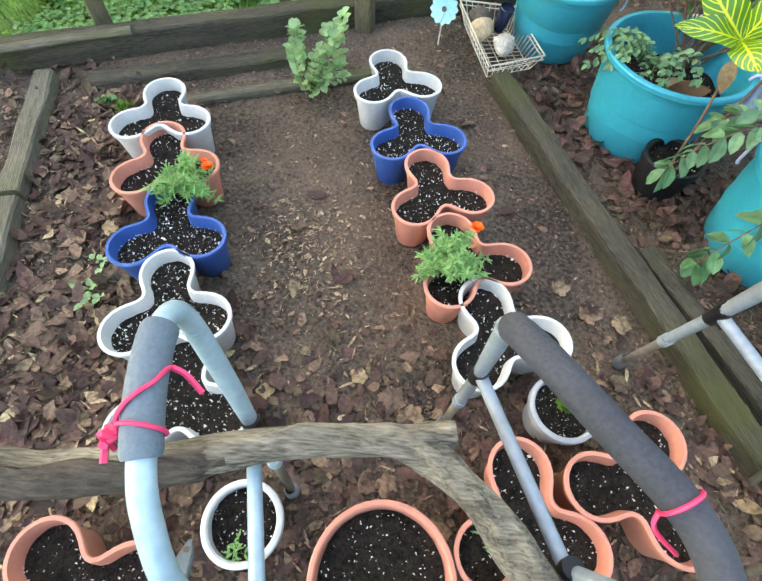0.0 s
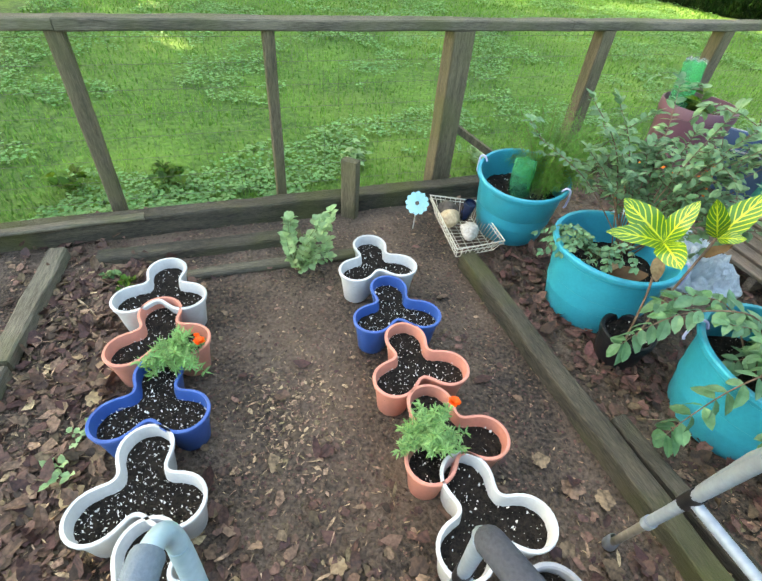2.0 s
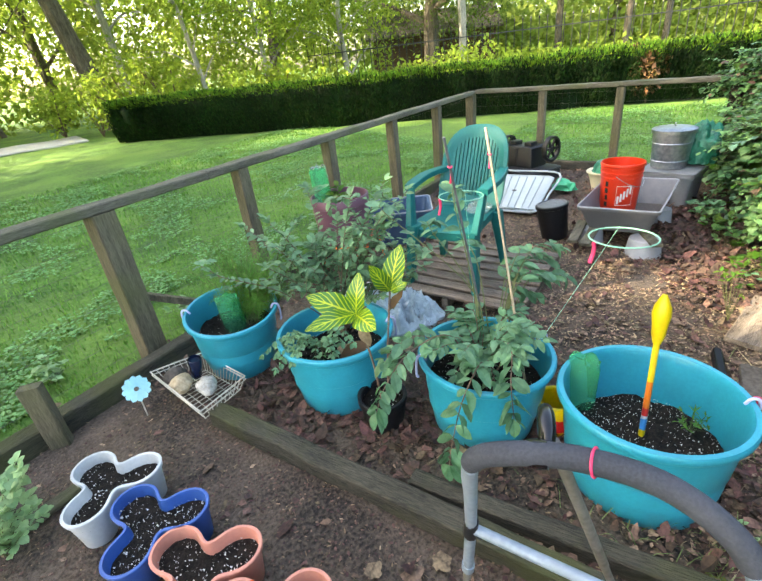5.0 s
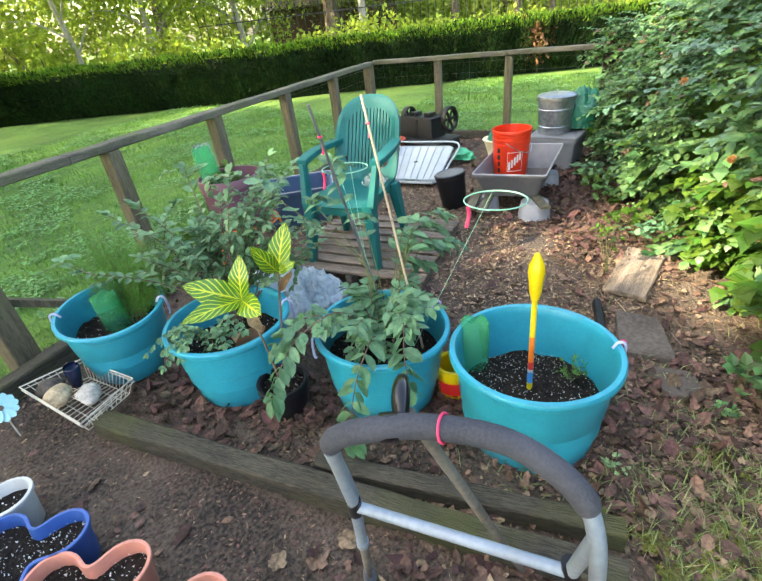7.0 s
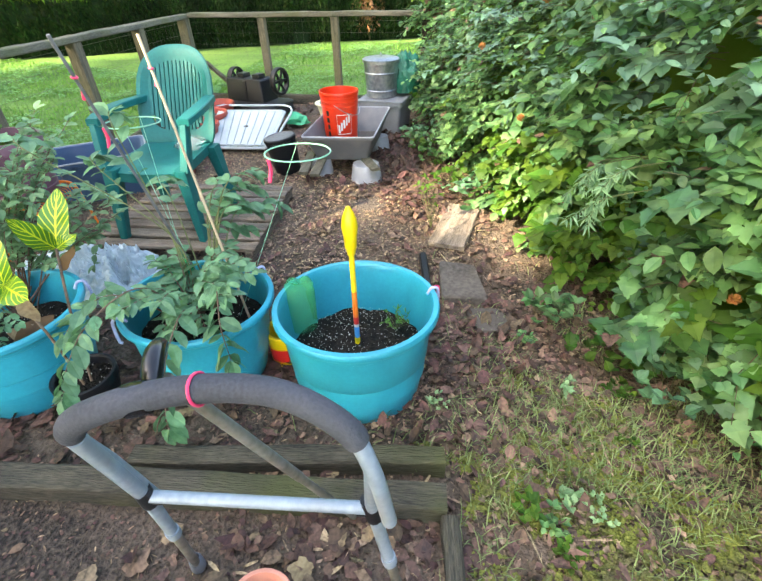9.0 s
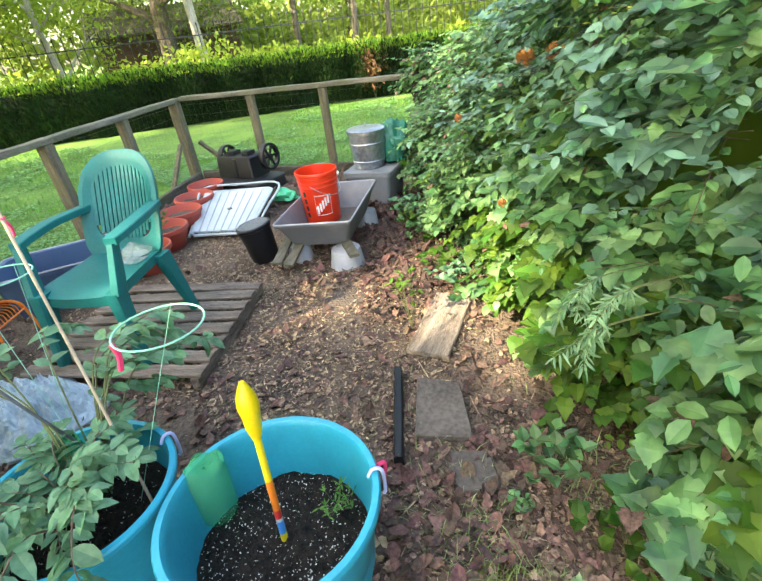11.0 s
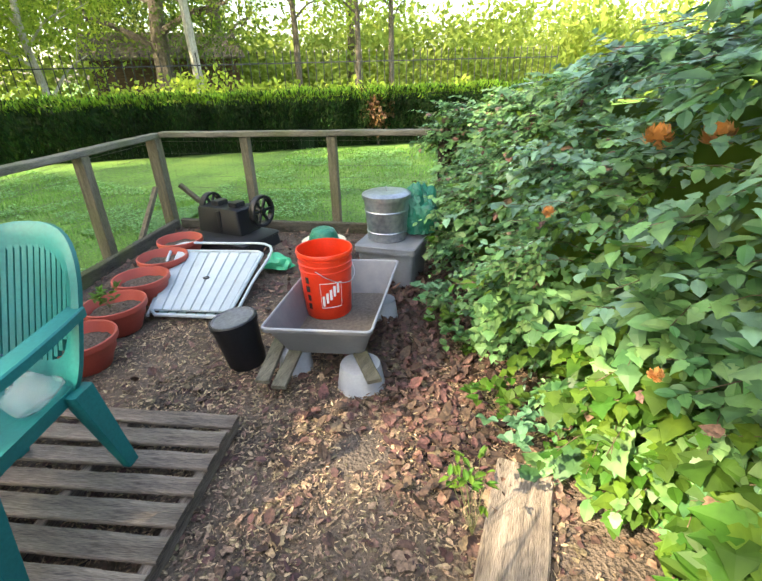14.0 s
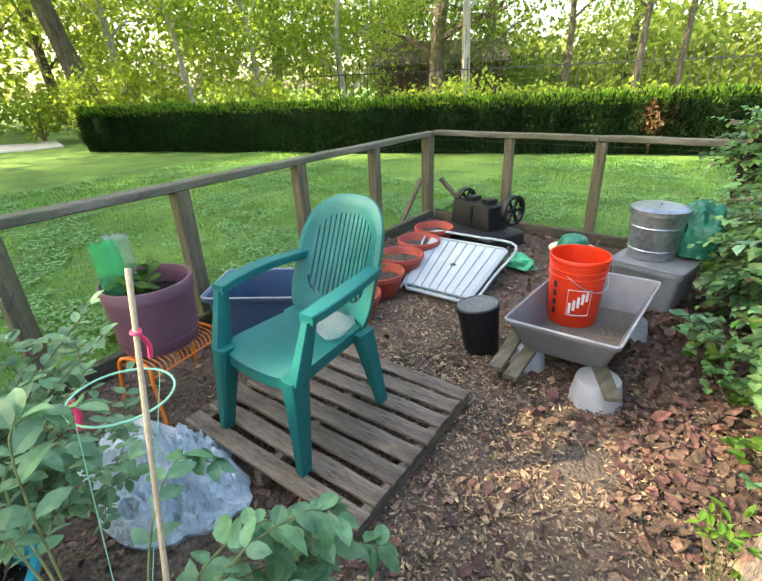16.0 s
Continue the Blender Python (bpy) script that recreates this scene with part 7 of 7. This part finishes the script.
for k, (x, y, ln) in enumerate(((1.14, 1.56, 0.15), (1.23, 1.52, 0.12), (1.08, 1.62, 0.10))):
    t = thing("dead_leaf", "large dry tan croton leaf lying in the tub", "leaf", None, "dry leaves in the tub")
    croton_leaf(t, Vector((x, y, 0.235)), (math.cos(k * 2.0), math.sin(k * 2.0), 0.15), ln, 0.07, 0.6, "rust_leaf" if k == 0 else "tan_leaf")


# stakes and cages
def cane_stake(a, b, r, mat, label):
    t = thing("garden_stake", label, "stake")
    bm = bmesh.new()
    a, b = Vector(a), Vector(b)
    tube(bm, [a.lerp(b, k / 12) for k in range(13)], [r * (1.12 if k % 3 == 0 else 1.0) for k in range(13)], 8)
    part("cane", bm, M[mat], t)
    bm = bmesh.new()
    q = a.lerp(b, 0.10)
    tube(bm, [q + Vector((math.cos(x), math.sin(x), 0.2 * math.sin(x))) * (r + 0.002) for x in [j * 2 * math.pi / 10 for j in range(10)]], 0.003, 5, closed=True)
    tube(bm, smooth_path([q, q + Vector((0.012, 0.008, -0.03)), q + Vector((0.010, 0.012, -0.055))], 3), 0.004, 5)
    part("tie", bm, M["pink"], t, "pink tape tie")


cane_stake((1.404, 1.168, 1.115), (1.665, 1.22, 0.20), 0.0042, "stake_grey", "thin grey metal stake tied with pink tape")
cane_stake((1.787, 1.352, 1.072), (1.633, 1.010, 0.17), 0.0044, "bamboo", "pale bamboo stake standing in the tub")


def cage(c, r, legs, label):
    t = thing("plant_cage", label, "plant cage")
    bm = bmesh.new()
    c = Vector(c)
    tube(bm, [c + Vector((r * math.cos(a), r * math.sin(a), -0.05 * r * math.cos(a - 0.3))) for a in [k * 2 * math.pi / 32 for k in range(32)]], 0.0022, 7, closed=True)
    part("ring", bm, M["mint"], t)
    for k, foot in enumerate(legs):
        a = k * 2 * math.pi / len(legs) + 0.6
        bm = bmesh.new()
        tube(bm, [c + Vector((r * math.cos(a), r * math.sin(a), 0)), foot], 0.0009, 5)
        part("wire_leg", bm, M["mint"], t)
    bm = bmesh.new()
    q = c + Vector((-r * 0.9, r * 0.44, 0))
    tube(bm, smooth_path([q, q + Vector((0.004, 0, -0.03)), q + Vector((-0.004, 0.004, -0.065))], 4), 0.006, 6)
    part("tie", bm, M["pink"], t, "hot pink tape tie")


cage((1.730, 0.772, 0.800), 0.093, [(1.62, 1.05, 0.18)], "mint green wire plant cage leaning out of the tub")
cage((1.723, 1.422, 0.820), 0.088, [(1.58, 1.20, 0.18), (1.60, 1.14, 0.18)], "mint green wire plant cage among leafy shoots")


# seedlings and low weeds
def tuft(x, y, z, n, leaf, width, r, h, seed, mat, label, name="seedling"):
    def build(L, bm, rr):
        for k in range(n):
            a = rr.uniform(0, 6.28)
            e = Vector((x + r * math.cos(a) * rr.random(), y + r * math.sin(a) * rr.random(), z + h * rr.uniform(0.5, 1)))
            tube(bm, [(x, y, z), e], 0.0009, 3, caps=False)
            for j in range(3):
                L.leaf(e, rand_dir(rr, 0.0), Vector((0, 0, 1)), leaf * rr.uniform(0.7, 1.1), leaf * width)
    return plant(name, label, name, "stem", mat, build, seed)


tuft(0.715, 0.495, 0.10, 7, 0.026, 0.85, 0.035, 0.06, 20, "ivy_lime", "small bright green seedling in the nursery pot")
tuft(0.525, 0.20, 0.095, 12, 0.02, 0.3, 0.04, 0.06, 21, "marigold", "small feathery seedling in the pink planter")
tuft(-0.01, 0.13, 0.10, 8, 0.018, 0.3, 0.03, 0.04, 22, "marigold", "tiny seedling in the white pot")
tuft(1.855, 0.52, 0.135, 18, 0.026, 0.22, 0.06, 0.06, 23, "fern", "small feathery green seedling in the tub")
tuft(3.27, 2.98, 0.14, 12, 0.05, 0.6, 0.08, 0.10, 24, "ivy_lime", "yellow-green seedling in the red bowl")
rw = random.Random(33)
for k in range(26):
    x, y = rw.choice(((1.65, 0.05), (1.95, -0.15), (1.3, -0.35), (-0.75, 1.0), (-0.85, 0.5), (-0.9, 1.5), (2.2, 0.1), (4.25, 1.15), (4.0, 1.0)))
    x, y = x + rw.uniform(-0.25, 0.25), y + rw.uniform(-0.25, 0.25)
    tuft(x, y, bumps(x, y) - 0.01, rw.randint(5, 12), rw.uniform(0.018, 0.035), 0.65, 0.05, 0.05, 100 + k, rw.choice(("mint_leaf", "ivy", "ivy_lime")), "low green weed growing through the leaf litter", "weed")
for k, s in enumerate((-1.5, -0.4, -2.0, 0.4, 1.4, 2.4)):
    p = on_fence(s, rw.uniform(0.2, 0.6))
    tuft(p.x, p.y, -0.06, 16, 0.06, 0.8, 0.12, 0.10, 140 + k, "mint_leaf" if k % 2 else "ivy_lime", "broad-leaved weed growing in the lawn by the fence", "weed")
# leafy runners that creep out from under the vines
for k, (x, y) in enumerate(((4.16, 1.34), (4.02, 1.20), (4.30, 1.42), (3.88, 1.10), (3.46, 0.80), (3.36, 0.70), (2.36, 0.02), (2.16, -0.22), (2.02, -0.42))):
    tuft(x, y, bumps(x, y) - 0.01, 16, 0.055, 0.75, 0.15, 0.13, 170 + k, ("ivy", "ivy_lime", "berry")[k % 3], "leafy runner creeping out from under the vines", "runner")
# yellowing stalks beside the board
tuft(2.90, 0.76, -0.01, 14, 0.045, 0.35, 0.10, 0.30, 150, "ivy_lime", "yellowing upright stalks beside the old board", "stalk")
# ---- leaf litter, wood chips, grass ----
def scatter(name, label, category, mat, count, seed, size, width, where, lift=0.006, curl=0.35, keep=None, tilt=0.35, torn=0.0):
    rr, L, k = random.Random(seed), Leaves(), 0
    while k < count:
        x, y = where(rr)
        if keep and not keep(x, y, rr):
            continue
        k += 1
        a = rr.uniform(0, 6.28)
        s = size[0] + (size[1] - size[0]) * rr.random() ** 1.7
        z = bumps(x, y) - 0.008 + lift * rr.uniform(0.2, 1.3)
        if rr.random() < torn:
            L.flake(Vector((x, y, z)), s * 0.9, rr, 0.35, 1 / max(0.6, rr.uniform(*width)))
            continue
        L.leaf(Vector((x, y, z)), (math.cos(a), math.sin(a), rr.uniform(-0.05, tilt)), Vector((rr.uniform(-0.4, 0.4), rr.uniform(-0.4, 0.4), 1)), s, s * rr.uniform(*width), fold=rr.uniform(-0.2, 0.6), droop=rr.uniform(-curl, curl), pts=rr.choice((3, 5, 7)) if s > 0.025 else 3)
    return tagged(L.mesh(name, M[mat]), label, category, kind="stuff")


def in_plan(rr):
    return rr.uniform(-2.2, 5.4), rr.uniform(-1.6, 4.2)


def litter_keep(x, y, rr):
    """Thick outside the bed and along its edges, thin in its middle."""
    if math.hypot(x - 3.04, y - 1.235) < 0.13:
        return False
    if not in_garden(x, y):
        return False
    if in_bed(x, y) and -0.95 < x:
        edge = 0.05 + 0.8 * max(0, noise.noise(Vector((x * 1.7, y * 1.7, 9))))
        if y < 0.75 or x < -0.62:
            edge += 0.75
        return rr.random() < edge * 0.5
    if 2.1 < x < 3.5 and 0.55 + 0.75 * (x - 2.4) < y - 0.1 and y < 2.9:
        return rr.random() < 0.35
    if y < -0.2 and x < 2.4:
        return rr.random() < 0.75
    return True


scatter("leaf_litter", "brown curled dead leaves scattered over the soil", "dead leaves", "leaf_brown", 13000, 1, (0.014, 0.052), (0.40, 0.85), in_plan, 0.014, 0.8, litter_keep, tilt=0.7, torn=0.62)
scatter("leaf_litter", "dark reddish dead leaves matted over the soil", "dead leaves", "leaf_dark", 9000, 2, (0.016, 0.066), (0.45, 0.9), in_plan, 0.012, 0.8, litter_keep, tilt=0.7, torn=0.6)
scatter("wood_chips", "pale wood chips and twigs strewn over the soil", "wood chips", "chip", 9000, 3, (0.004, 0.028), (0.10, 0.35), in_plan, 0.008, 0.15, lambda x, y, rr: in_garden(x, y), torn=0.3)
scatter("wood_chips", "small bark crumbs strewn over the bed", "wood chips", "leaf_dark", 9000, 4, (0.004, 0.017), (0.3, 0.9), lambda rr: (rr.uniform(-1.2, 1.4), rr.uniform(0.0, 2.3)), 0.005, 0.2, lambda x, y, rr: in_garden(x, y), torn=0.9)
scatter("wood_chips", "pale brown bark crumbs strewn over the bed", "wood chips", "leaf_brown", 10000, 8, (0.003, 0.015), (0.25, 0.9), lambda rr: (rr.uniform(-1.2, 1.4), rr.uniform(0.0, 2.3)), 0.005, 0.2, lambda x, y, rr: in_garden(x, y), torn=0.8)


def reddish_spots(rr):
    """Under the vines' edge and the mixing tub, or round the turquoise tubs."""
    if rr.random() < 0.6:
        k = 0.25 + 0.75 * rr.random()
        return 2.5 + 2.3 * k + rr.uniform(-0.2, 0.35), 0.30 + 1.45 * k + abs(rr.gauss(0, 0.38))
    k = rr.random()
    return 0.85 + 1.35 * k + rr.gauss(0, 0.16), 2.0 - 1.85 * k + rr.gauss(0, 0.16)


scatter("leaf_litter", "reddish brown dead leaves matted under the vines and tubs", "dead leaves", "leaf_red", 4000, 7, (0.016, 0.074), (0.45, 0.9), reddish_spots, 0.022, 0.9, lambda x, y, rr: in_garden(x, y) and not (in_bed(x, y) and x < 1.1) and rr.random() < 7 * math.hypot(x - 3.04, y - 1.235) - 0.25, torn=0.35)


def bed_edges(rr):
    """The leafy strip along the bed's open side and its near end."""
    if rr.random() < 0.5:
        y = rr.uniform(0.15, 1.75)
        return -0.72 - 0.18 * (y - 0.9) + rr.gauss(0, 0.16), y
    return rr.uniform(-0.9, 1.3), rr.gauss(0.32, 0.22)


scatter("leaf_litter", "brown leaves drifted along the edges of the bed", "dead leaves", "leaf_brown", 1500, 17, (0.014, 0.062), (0.4, 0.85), bed_edges, 0.014, 0.9, lambda x, y, rr: in_garden(x, y), tilt=0.8, torn=0.6)
scatter("leaf_litter", "dark leaves drifted along the edges of the bed", "dead leaves", "leaf_dark", 1900, 18, (0.016, 0.068), (0.5, 0.9), bed_edges, 0.014, 0.9, lambda x, y, rr: in_garden(x, y), tilt=0.8, torn=0.55)
scatter("wood_chips", "pale twigs and straw caught among the drifted leaves", "wood chips", "straw", 1600, 23, (0.006, 0.055), (0.05, 0.25), bed_edges, 0.014, 0.3, lambda x, y, rr: in_garden(x, y), torn=0.2)
scatter("wood_chips", "pale straw crumbs heaped in the middle of the bed", "wood chips", "straw", 900, 19, (0.006, 0.026), (0.08, 0.3), lambda rr: (0.02 + rr.gauss(0, 0.10), 1.02 + rr.gauss(0, 0.16)), 0.006, 0.2, torn=0.2)
scatter("wood_chips", "straw-coloured flecks strewn over the bed", "wood chips", "tan_leaf", 3600, 6, (0.005, 0.022), (0.1, 0.3), lambda rr: (rr.uniform(-1.2, 2.2), rr.uniform(-0.3, 2.3)), 0.006, 0.2, lambda x, y, rr: in_garden(x, y))
scatter("straw_mulch", "pale straw and bark mulch near the mixing tub", "mulch", "straw", 30000, 5, (0.004, 0.032), (0.05, 0.45), lambda rr: (2.0 + 1.6 * rr.random() + 0.4 * rr.random(), 0.5 + 2.3 * rr.random()), 0.010, 0.3, lambda x, y, rr: in_garden(x, y) and rr.random() < 7 * math.hypot(x - 3.04, y - 1.235) - 0.25 and rr.random() < 0.35 + 0.8 * max(0, noise.noise(Vector((x * 1.2, y * 1.2, 3)))))


scatter("wood_chips", "coarse grey-brown bark chips and leaf scraps on the path", "wood chips", "chip", 1500, 61, (0.014, 0.048), (0.18, 0.5), lambda rr: (2.0 + 1.7 * rr.random(), 0.45 + 1.9 * rr.random()), 0.012, 0.3, lambda x, y, rr: in_garden(x, y) and math.hypot(x - 3.04, y - 1.235) > 0.11, tilt=0.25, torn=0.6)
scatter("wood_chips", "dark damp bark scraps matted into the path", "wood chips", "leaf_dark", 900, 62, (0.016, 0.055), (0.3, 0.8), lambda rr: (2.0 + 1.7 * rr.random(), 0.45 + 1.9 * rr.random()), 0.011, 0.4, lambda x, y, rr: in_garden(x, y), tilt=0.3, torn=0.6)


def maple(x, y, s, mat, seed, z=0.0):
    """A big lobed dead leaf, curled at the edges."""
    rr = random.Random(seed)
    bm = bmesh.new()
    n = 25
    c = bm.verts.new((0, 0, 0.004))
    ring = []
    for i in range(n):
        a = 2 * math.pi * i / n
        r = s * (0.62 + 0.32 * abs(math.cos(2.5 * a)) ** 0.8 + 0.05 * math.sin(11 * a)) * (0.8 + 0.2 * math.cos(a))
        ring.append(bm.verts.new((r * math.cos(a), r * math.sin(a) * 0.9, 0.25 * r * noise.noise(Vector((math.cos(a) * 1.5, math.sin(a) * 1.5, seed))) + 0.004)))
    for i in range(n):
        bm.faces.new((c, ring[i], ring[(i + 1) % n]))
    ob = tagged(link("dead_leaf", bm, M[mat]), {"leaf_dark": "large dark lobed dead leaf lying on the soil", "leaf_brown": "large brown lobed dead leaf lying on the soil", "tan_leaf": "large pale tan dead leaf lying on the soil"}[mat], "leaf", "large fallen leaves")
    ob.matrix_basis = pose(x, y, bumps(x, y) + 0.004 + z, rr.uniform(-8, 8), rr.uniform(-8, 8), rr.uniform(0, 360))


# bare damp patch on the path
bm = bmesh.new()
loft(bm, [[Vector((3.04 + r * (1 + 0.3 * noise.noise(Vector((math.cos(a), math.sin(a), 2)))) * math.cos(a), 1.235 + r * 0.8 * math.sin(a), bumps(3.04 + r * math.cos(a), 1.235 + r * 0.8 * math.sin(a)) + dz)) for a in [k * 2 * math.pi / 28 for k in range(28)]] for r, dz in ((0.17, -0.016), (0.14, -0.005), (0.07, -0.003))], False, True)
tagged(link("bare_soil", bm, M["soil"]), "bare patch of dark damp soil on the path", "soil", kind="structure")

# moss on the trodden soil by the vines, in crumbly cushions that thin out at their edges
def mossy(x, y, rr):
    near = max(1 - math.hypot((x - mx) / mr, (y - my) / mr) for mx, my, mr in ((1.47, -0.04, 0.22), (1.64, -0.10, 0.22), (1.80, -0.22, 0.28), (1.40, -0.24, 0.26), (1.50, -0.66, 0.28)))
    return in_garden(x, y) and not in_bed(x, y) and rr.random() < 1.1 * near + 1.3 * noise.noise(Vector((x * 7, y * 7, 6)))


scatter("moss", "crumbly olive green moss on the trodden soil", "moss", "moss", 14000, 51, (0.007, 0.023), (0.6, 1.0), lambda rr: (rr.uniform(1.0, 2.15), rr.uniform(-1.0, 0.35)), 0.013, 0.3, mossy, tilt=0.5, torn=0.7)
scatter("leaf_litter", "dry pinkish brown leaves strewn between the tubs and the vines", "dead leaves", "leaf_brown", 900, 52, (0.016, 0.066), (0.4, 0.85), lambda rr: (rr.gauss(1.85, 0.42), rr.gauss(-0.02, 0.36)), 0.018, 0.9, lambda x, y, rr: in_garden(x, y) and not in_bed(x, y) and math.hypot(x - 1.708, y - 0.602) > 0.24, tilt=0.7, torn=0.4)
scatter("wood_chips", "pale crumbled leaf scraps trodden into the soil", "leaf scraps", "chip", 5200, 54, (0.006, 0.034), (0.3, 0.8), lambda rr: (rr.gauss(1.85, 0.42), rr.gauss(-0.12, 0.42)), 0.012, 0.3, lambda x, y, rr: in_garden(x, y) and not in_bed(x, y), tilt=0.3, torn=0.7)
scatter("wood_chips", "pale broken twigs and stalks on the trodden soil", "twigs", "straw", 500, 53, (0.03, 0.16), (0.025, 0.06), lambda rr: (rr.gauss(1.8, 0.45), rr.gauss(-0.1, 0.42)), 0.014, 0.15, lambda x, y, rr: in_garden(x, y) and not in_bed(x, y), tilt=0.1)

rm = random.Random(77)
for k, (x, y, s, mat) in enumerate([(0.30, 0.515, 0.055, "leaf_dark"), (0.34, 0.46, 0.05, "leaf_brown"), (0.21, 0.56, 0.035, "tan_leaf"), (0.42, 0.58, 0.04, "leaf_dark"), (-0.70, 0.62, 0.06, "leaf_dark"), (-0.78, 0.45, 0.055, "leaf_brown"), (-0.55, 0.70, 0.05, "tan_leaf"), (-0.62, 0.82, 0.06, "leaf_brown"), (-0.05, 0.50, 0.035, "tan_leaf"), (0.88, 0.82, 0.05, "leaf_brown"), (0.98, 0.80, 0.045, "leaf_brown"), (0.80, 0.90, 0.04, "leaf_brown"),
                                    (0.30, 0.30, 0.04, "leaf_brown"), (1.00, 0.28, 0.05, "leaf_dark"), (1.05, 0.42, 0.045, "tan_leaf"), (1.30, 1.05, 0.05, "tan_leaf"), (1.13, 1.55, 0.05, "tan_leaf"), (-0.10, 0.10, 0.06, "leaf_dark"), (0.05, 0.02, 0.06, "leaf_brown"), (-0.20, 0.25, 0.06, "leaf_brown")]):
    maple(x, y, s, mat, 200 + k)
for k in range(60):
    x, y = rm.choice(((1.1, 0.5), (0.9, 0.2), (3.3, 1.0), (2.9, 1.3), (3.8, 1.2), (-0.8, 0.7), (1.6, 0.2), (1.35, 1.45), (3.0, 0.7)))
    x, y = x + rm.uniform(-0.3, 0.3), y + rm.uniform(-0.3, 0.3)
    if in_garden(x, y):
        maple(x, y, rm.uniform(0.03, 0.055), rm.choice(("leaf_dark", "leaf_dark", "leaf_brown", "leaf_brown", "leaf_brown", "tan_leaf")), 300 + k)


def turf():
    """Grass blades and clover leaves on the lawn near the fence, and thin grass by the vines."""
    rr = random.Random(9)
    V, F = [], []
    C = Leaves()
    n = 0
    while n < 80000:
        d = rr.random() ** 1.7 * 6.5
        s = rr.uniform(-3.2, 5.6 + d * 0.5)
        p = on_fence(s, 0.06 + d) if rr.random() < 0.8 else on_back(rr.uniform(-0.5, 3.0), 0.08 + d * 0.8)
        q = Vector((p.x, p.y, 0))
        if in_garden(q.x, q.y):
            continue
        n += 1
        z = -0.062
        a, lean = rr.uniform(0, 6.28), rr.uniform(0.2, 1.0)
        h, w = rr.uniform(0.018, 0.045) * (1 + d * 0.03), rr.uniform(0.0016, 0.0034) * (1 + d * 0.22)
        o = Vector((math.cos(a), math.sin(a), 0))
        sd = Vector((-o.y, o.x, 0)) * w
        k = len(V)
        b = Vector((q.x, q.y, z))
        V += [b - sd, b + sd, b + o * h * lean * 0.5 + Vector((0, 0, h * 0.7)) + sd * 0.7, b + o * h * lean * 0.5 + Vector((0, 0, h * 0.7)) - sd * 0.7, b + o * h * lean + Vector((0, 0, h))]
        F += [(k, k + 1, k + 2, k + 3), (k + 3, k + 2, k + 4)]
        if noise.noise(Vector((q.x * 1.1, q.y * 1.1, 7))) + 0.5 * noise.noise(Vector((q.x * 3.5, q.y * 3.5, 7))) > 0.10:
            C.leaf(b + Vector((0, 0, rr.uniform(0.02, 0.05))), (math.cos(a), math.sin(a), rr.uniform(-0.1, 0.3)), Vector((0, 0, 1)), rr.uniform(0.016, 0.034) * (1 + 0.12 * d), rr.uniform(0.014, 0.028) * (1 + 0.12 * d), droop=0.1)
    me = bpy.data.meshes.new("grass")
    me.from_pydata([tuple(v) for v in V], [], F)
    me.materials.append(M["blade"])
    tagged(new("grass", me), "short green lawn grass along the fence", "grass", kind="stuff")
    tagged(C.mesh("clover", M["clover"]), "pale green clover leaves among the lawn grass", "clover", kind="stuff")
    V, F = [], []
    for n in range(7500):
        x, y = rr.gauss(1.80, 0.40), rr.gauss(-0.28, 0.36)
        if noise.noise(Vector((x * 3, y * 3, 2))) < -0.12 or not in_garden(x, y) or math.hypot(x - 1.79, y - 0.585) < 0.26 or in_bed(x, y):
            continue
        a, h, w = rr.uniform(0, 6.28), rr.uniform(0.02, 0.075), rr.uniform(0.0011, 0.0024)
        o = Vector((math.cos(a), math.sin(a), 0))
        sd = Vector((-o.y, o.x, 0)) * w
        k, b = len(V), Vector((x, y, bumps(x, y) - 0.01))
        V += [b - sd, b + sd, b + o * h * 0.4 + Vector((0, 0, h * 0.55)) + sd * 0.7, b + o * h * 0.4 + Vector((0, 0, h * 0.55)) - sd * 0.7, b + o * h * rr.uniform(0.6, 1.1) + Vector((0, 0, h * 0.7))]
        F += [(k, k + 1, k + 2, k + 3), (k + 3, k + 2, k + 4)]
    me = bpy.data.meshes.new("thin_grass")
    me.from_pydata([tuple(v) for v in V], [], F)
    me.materials.append(M["dull_grass"])
    tagged(new("thin_grass", me), "thin wispy grass on the soil by the vines", "grass", kind="stuff")


turf()
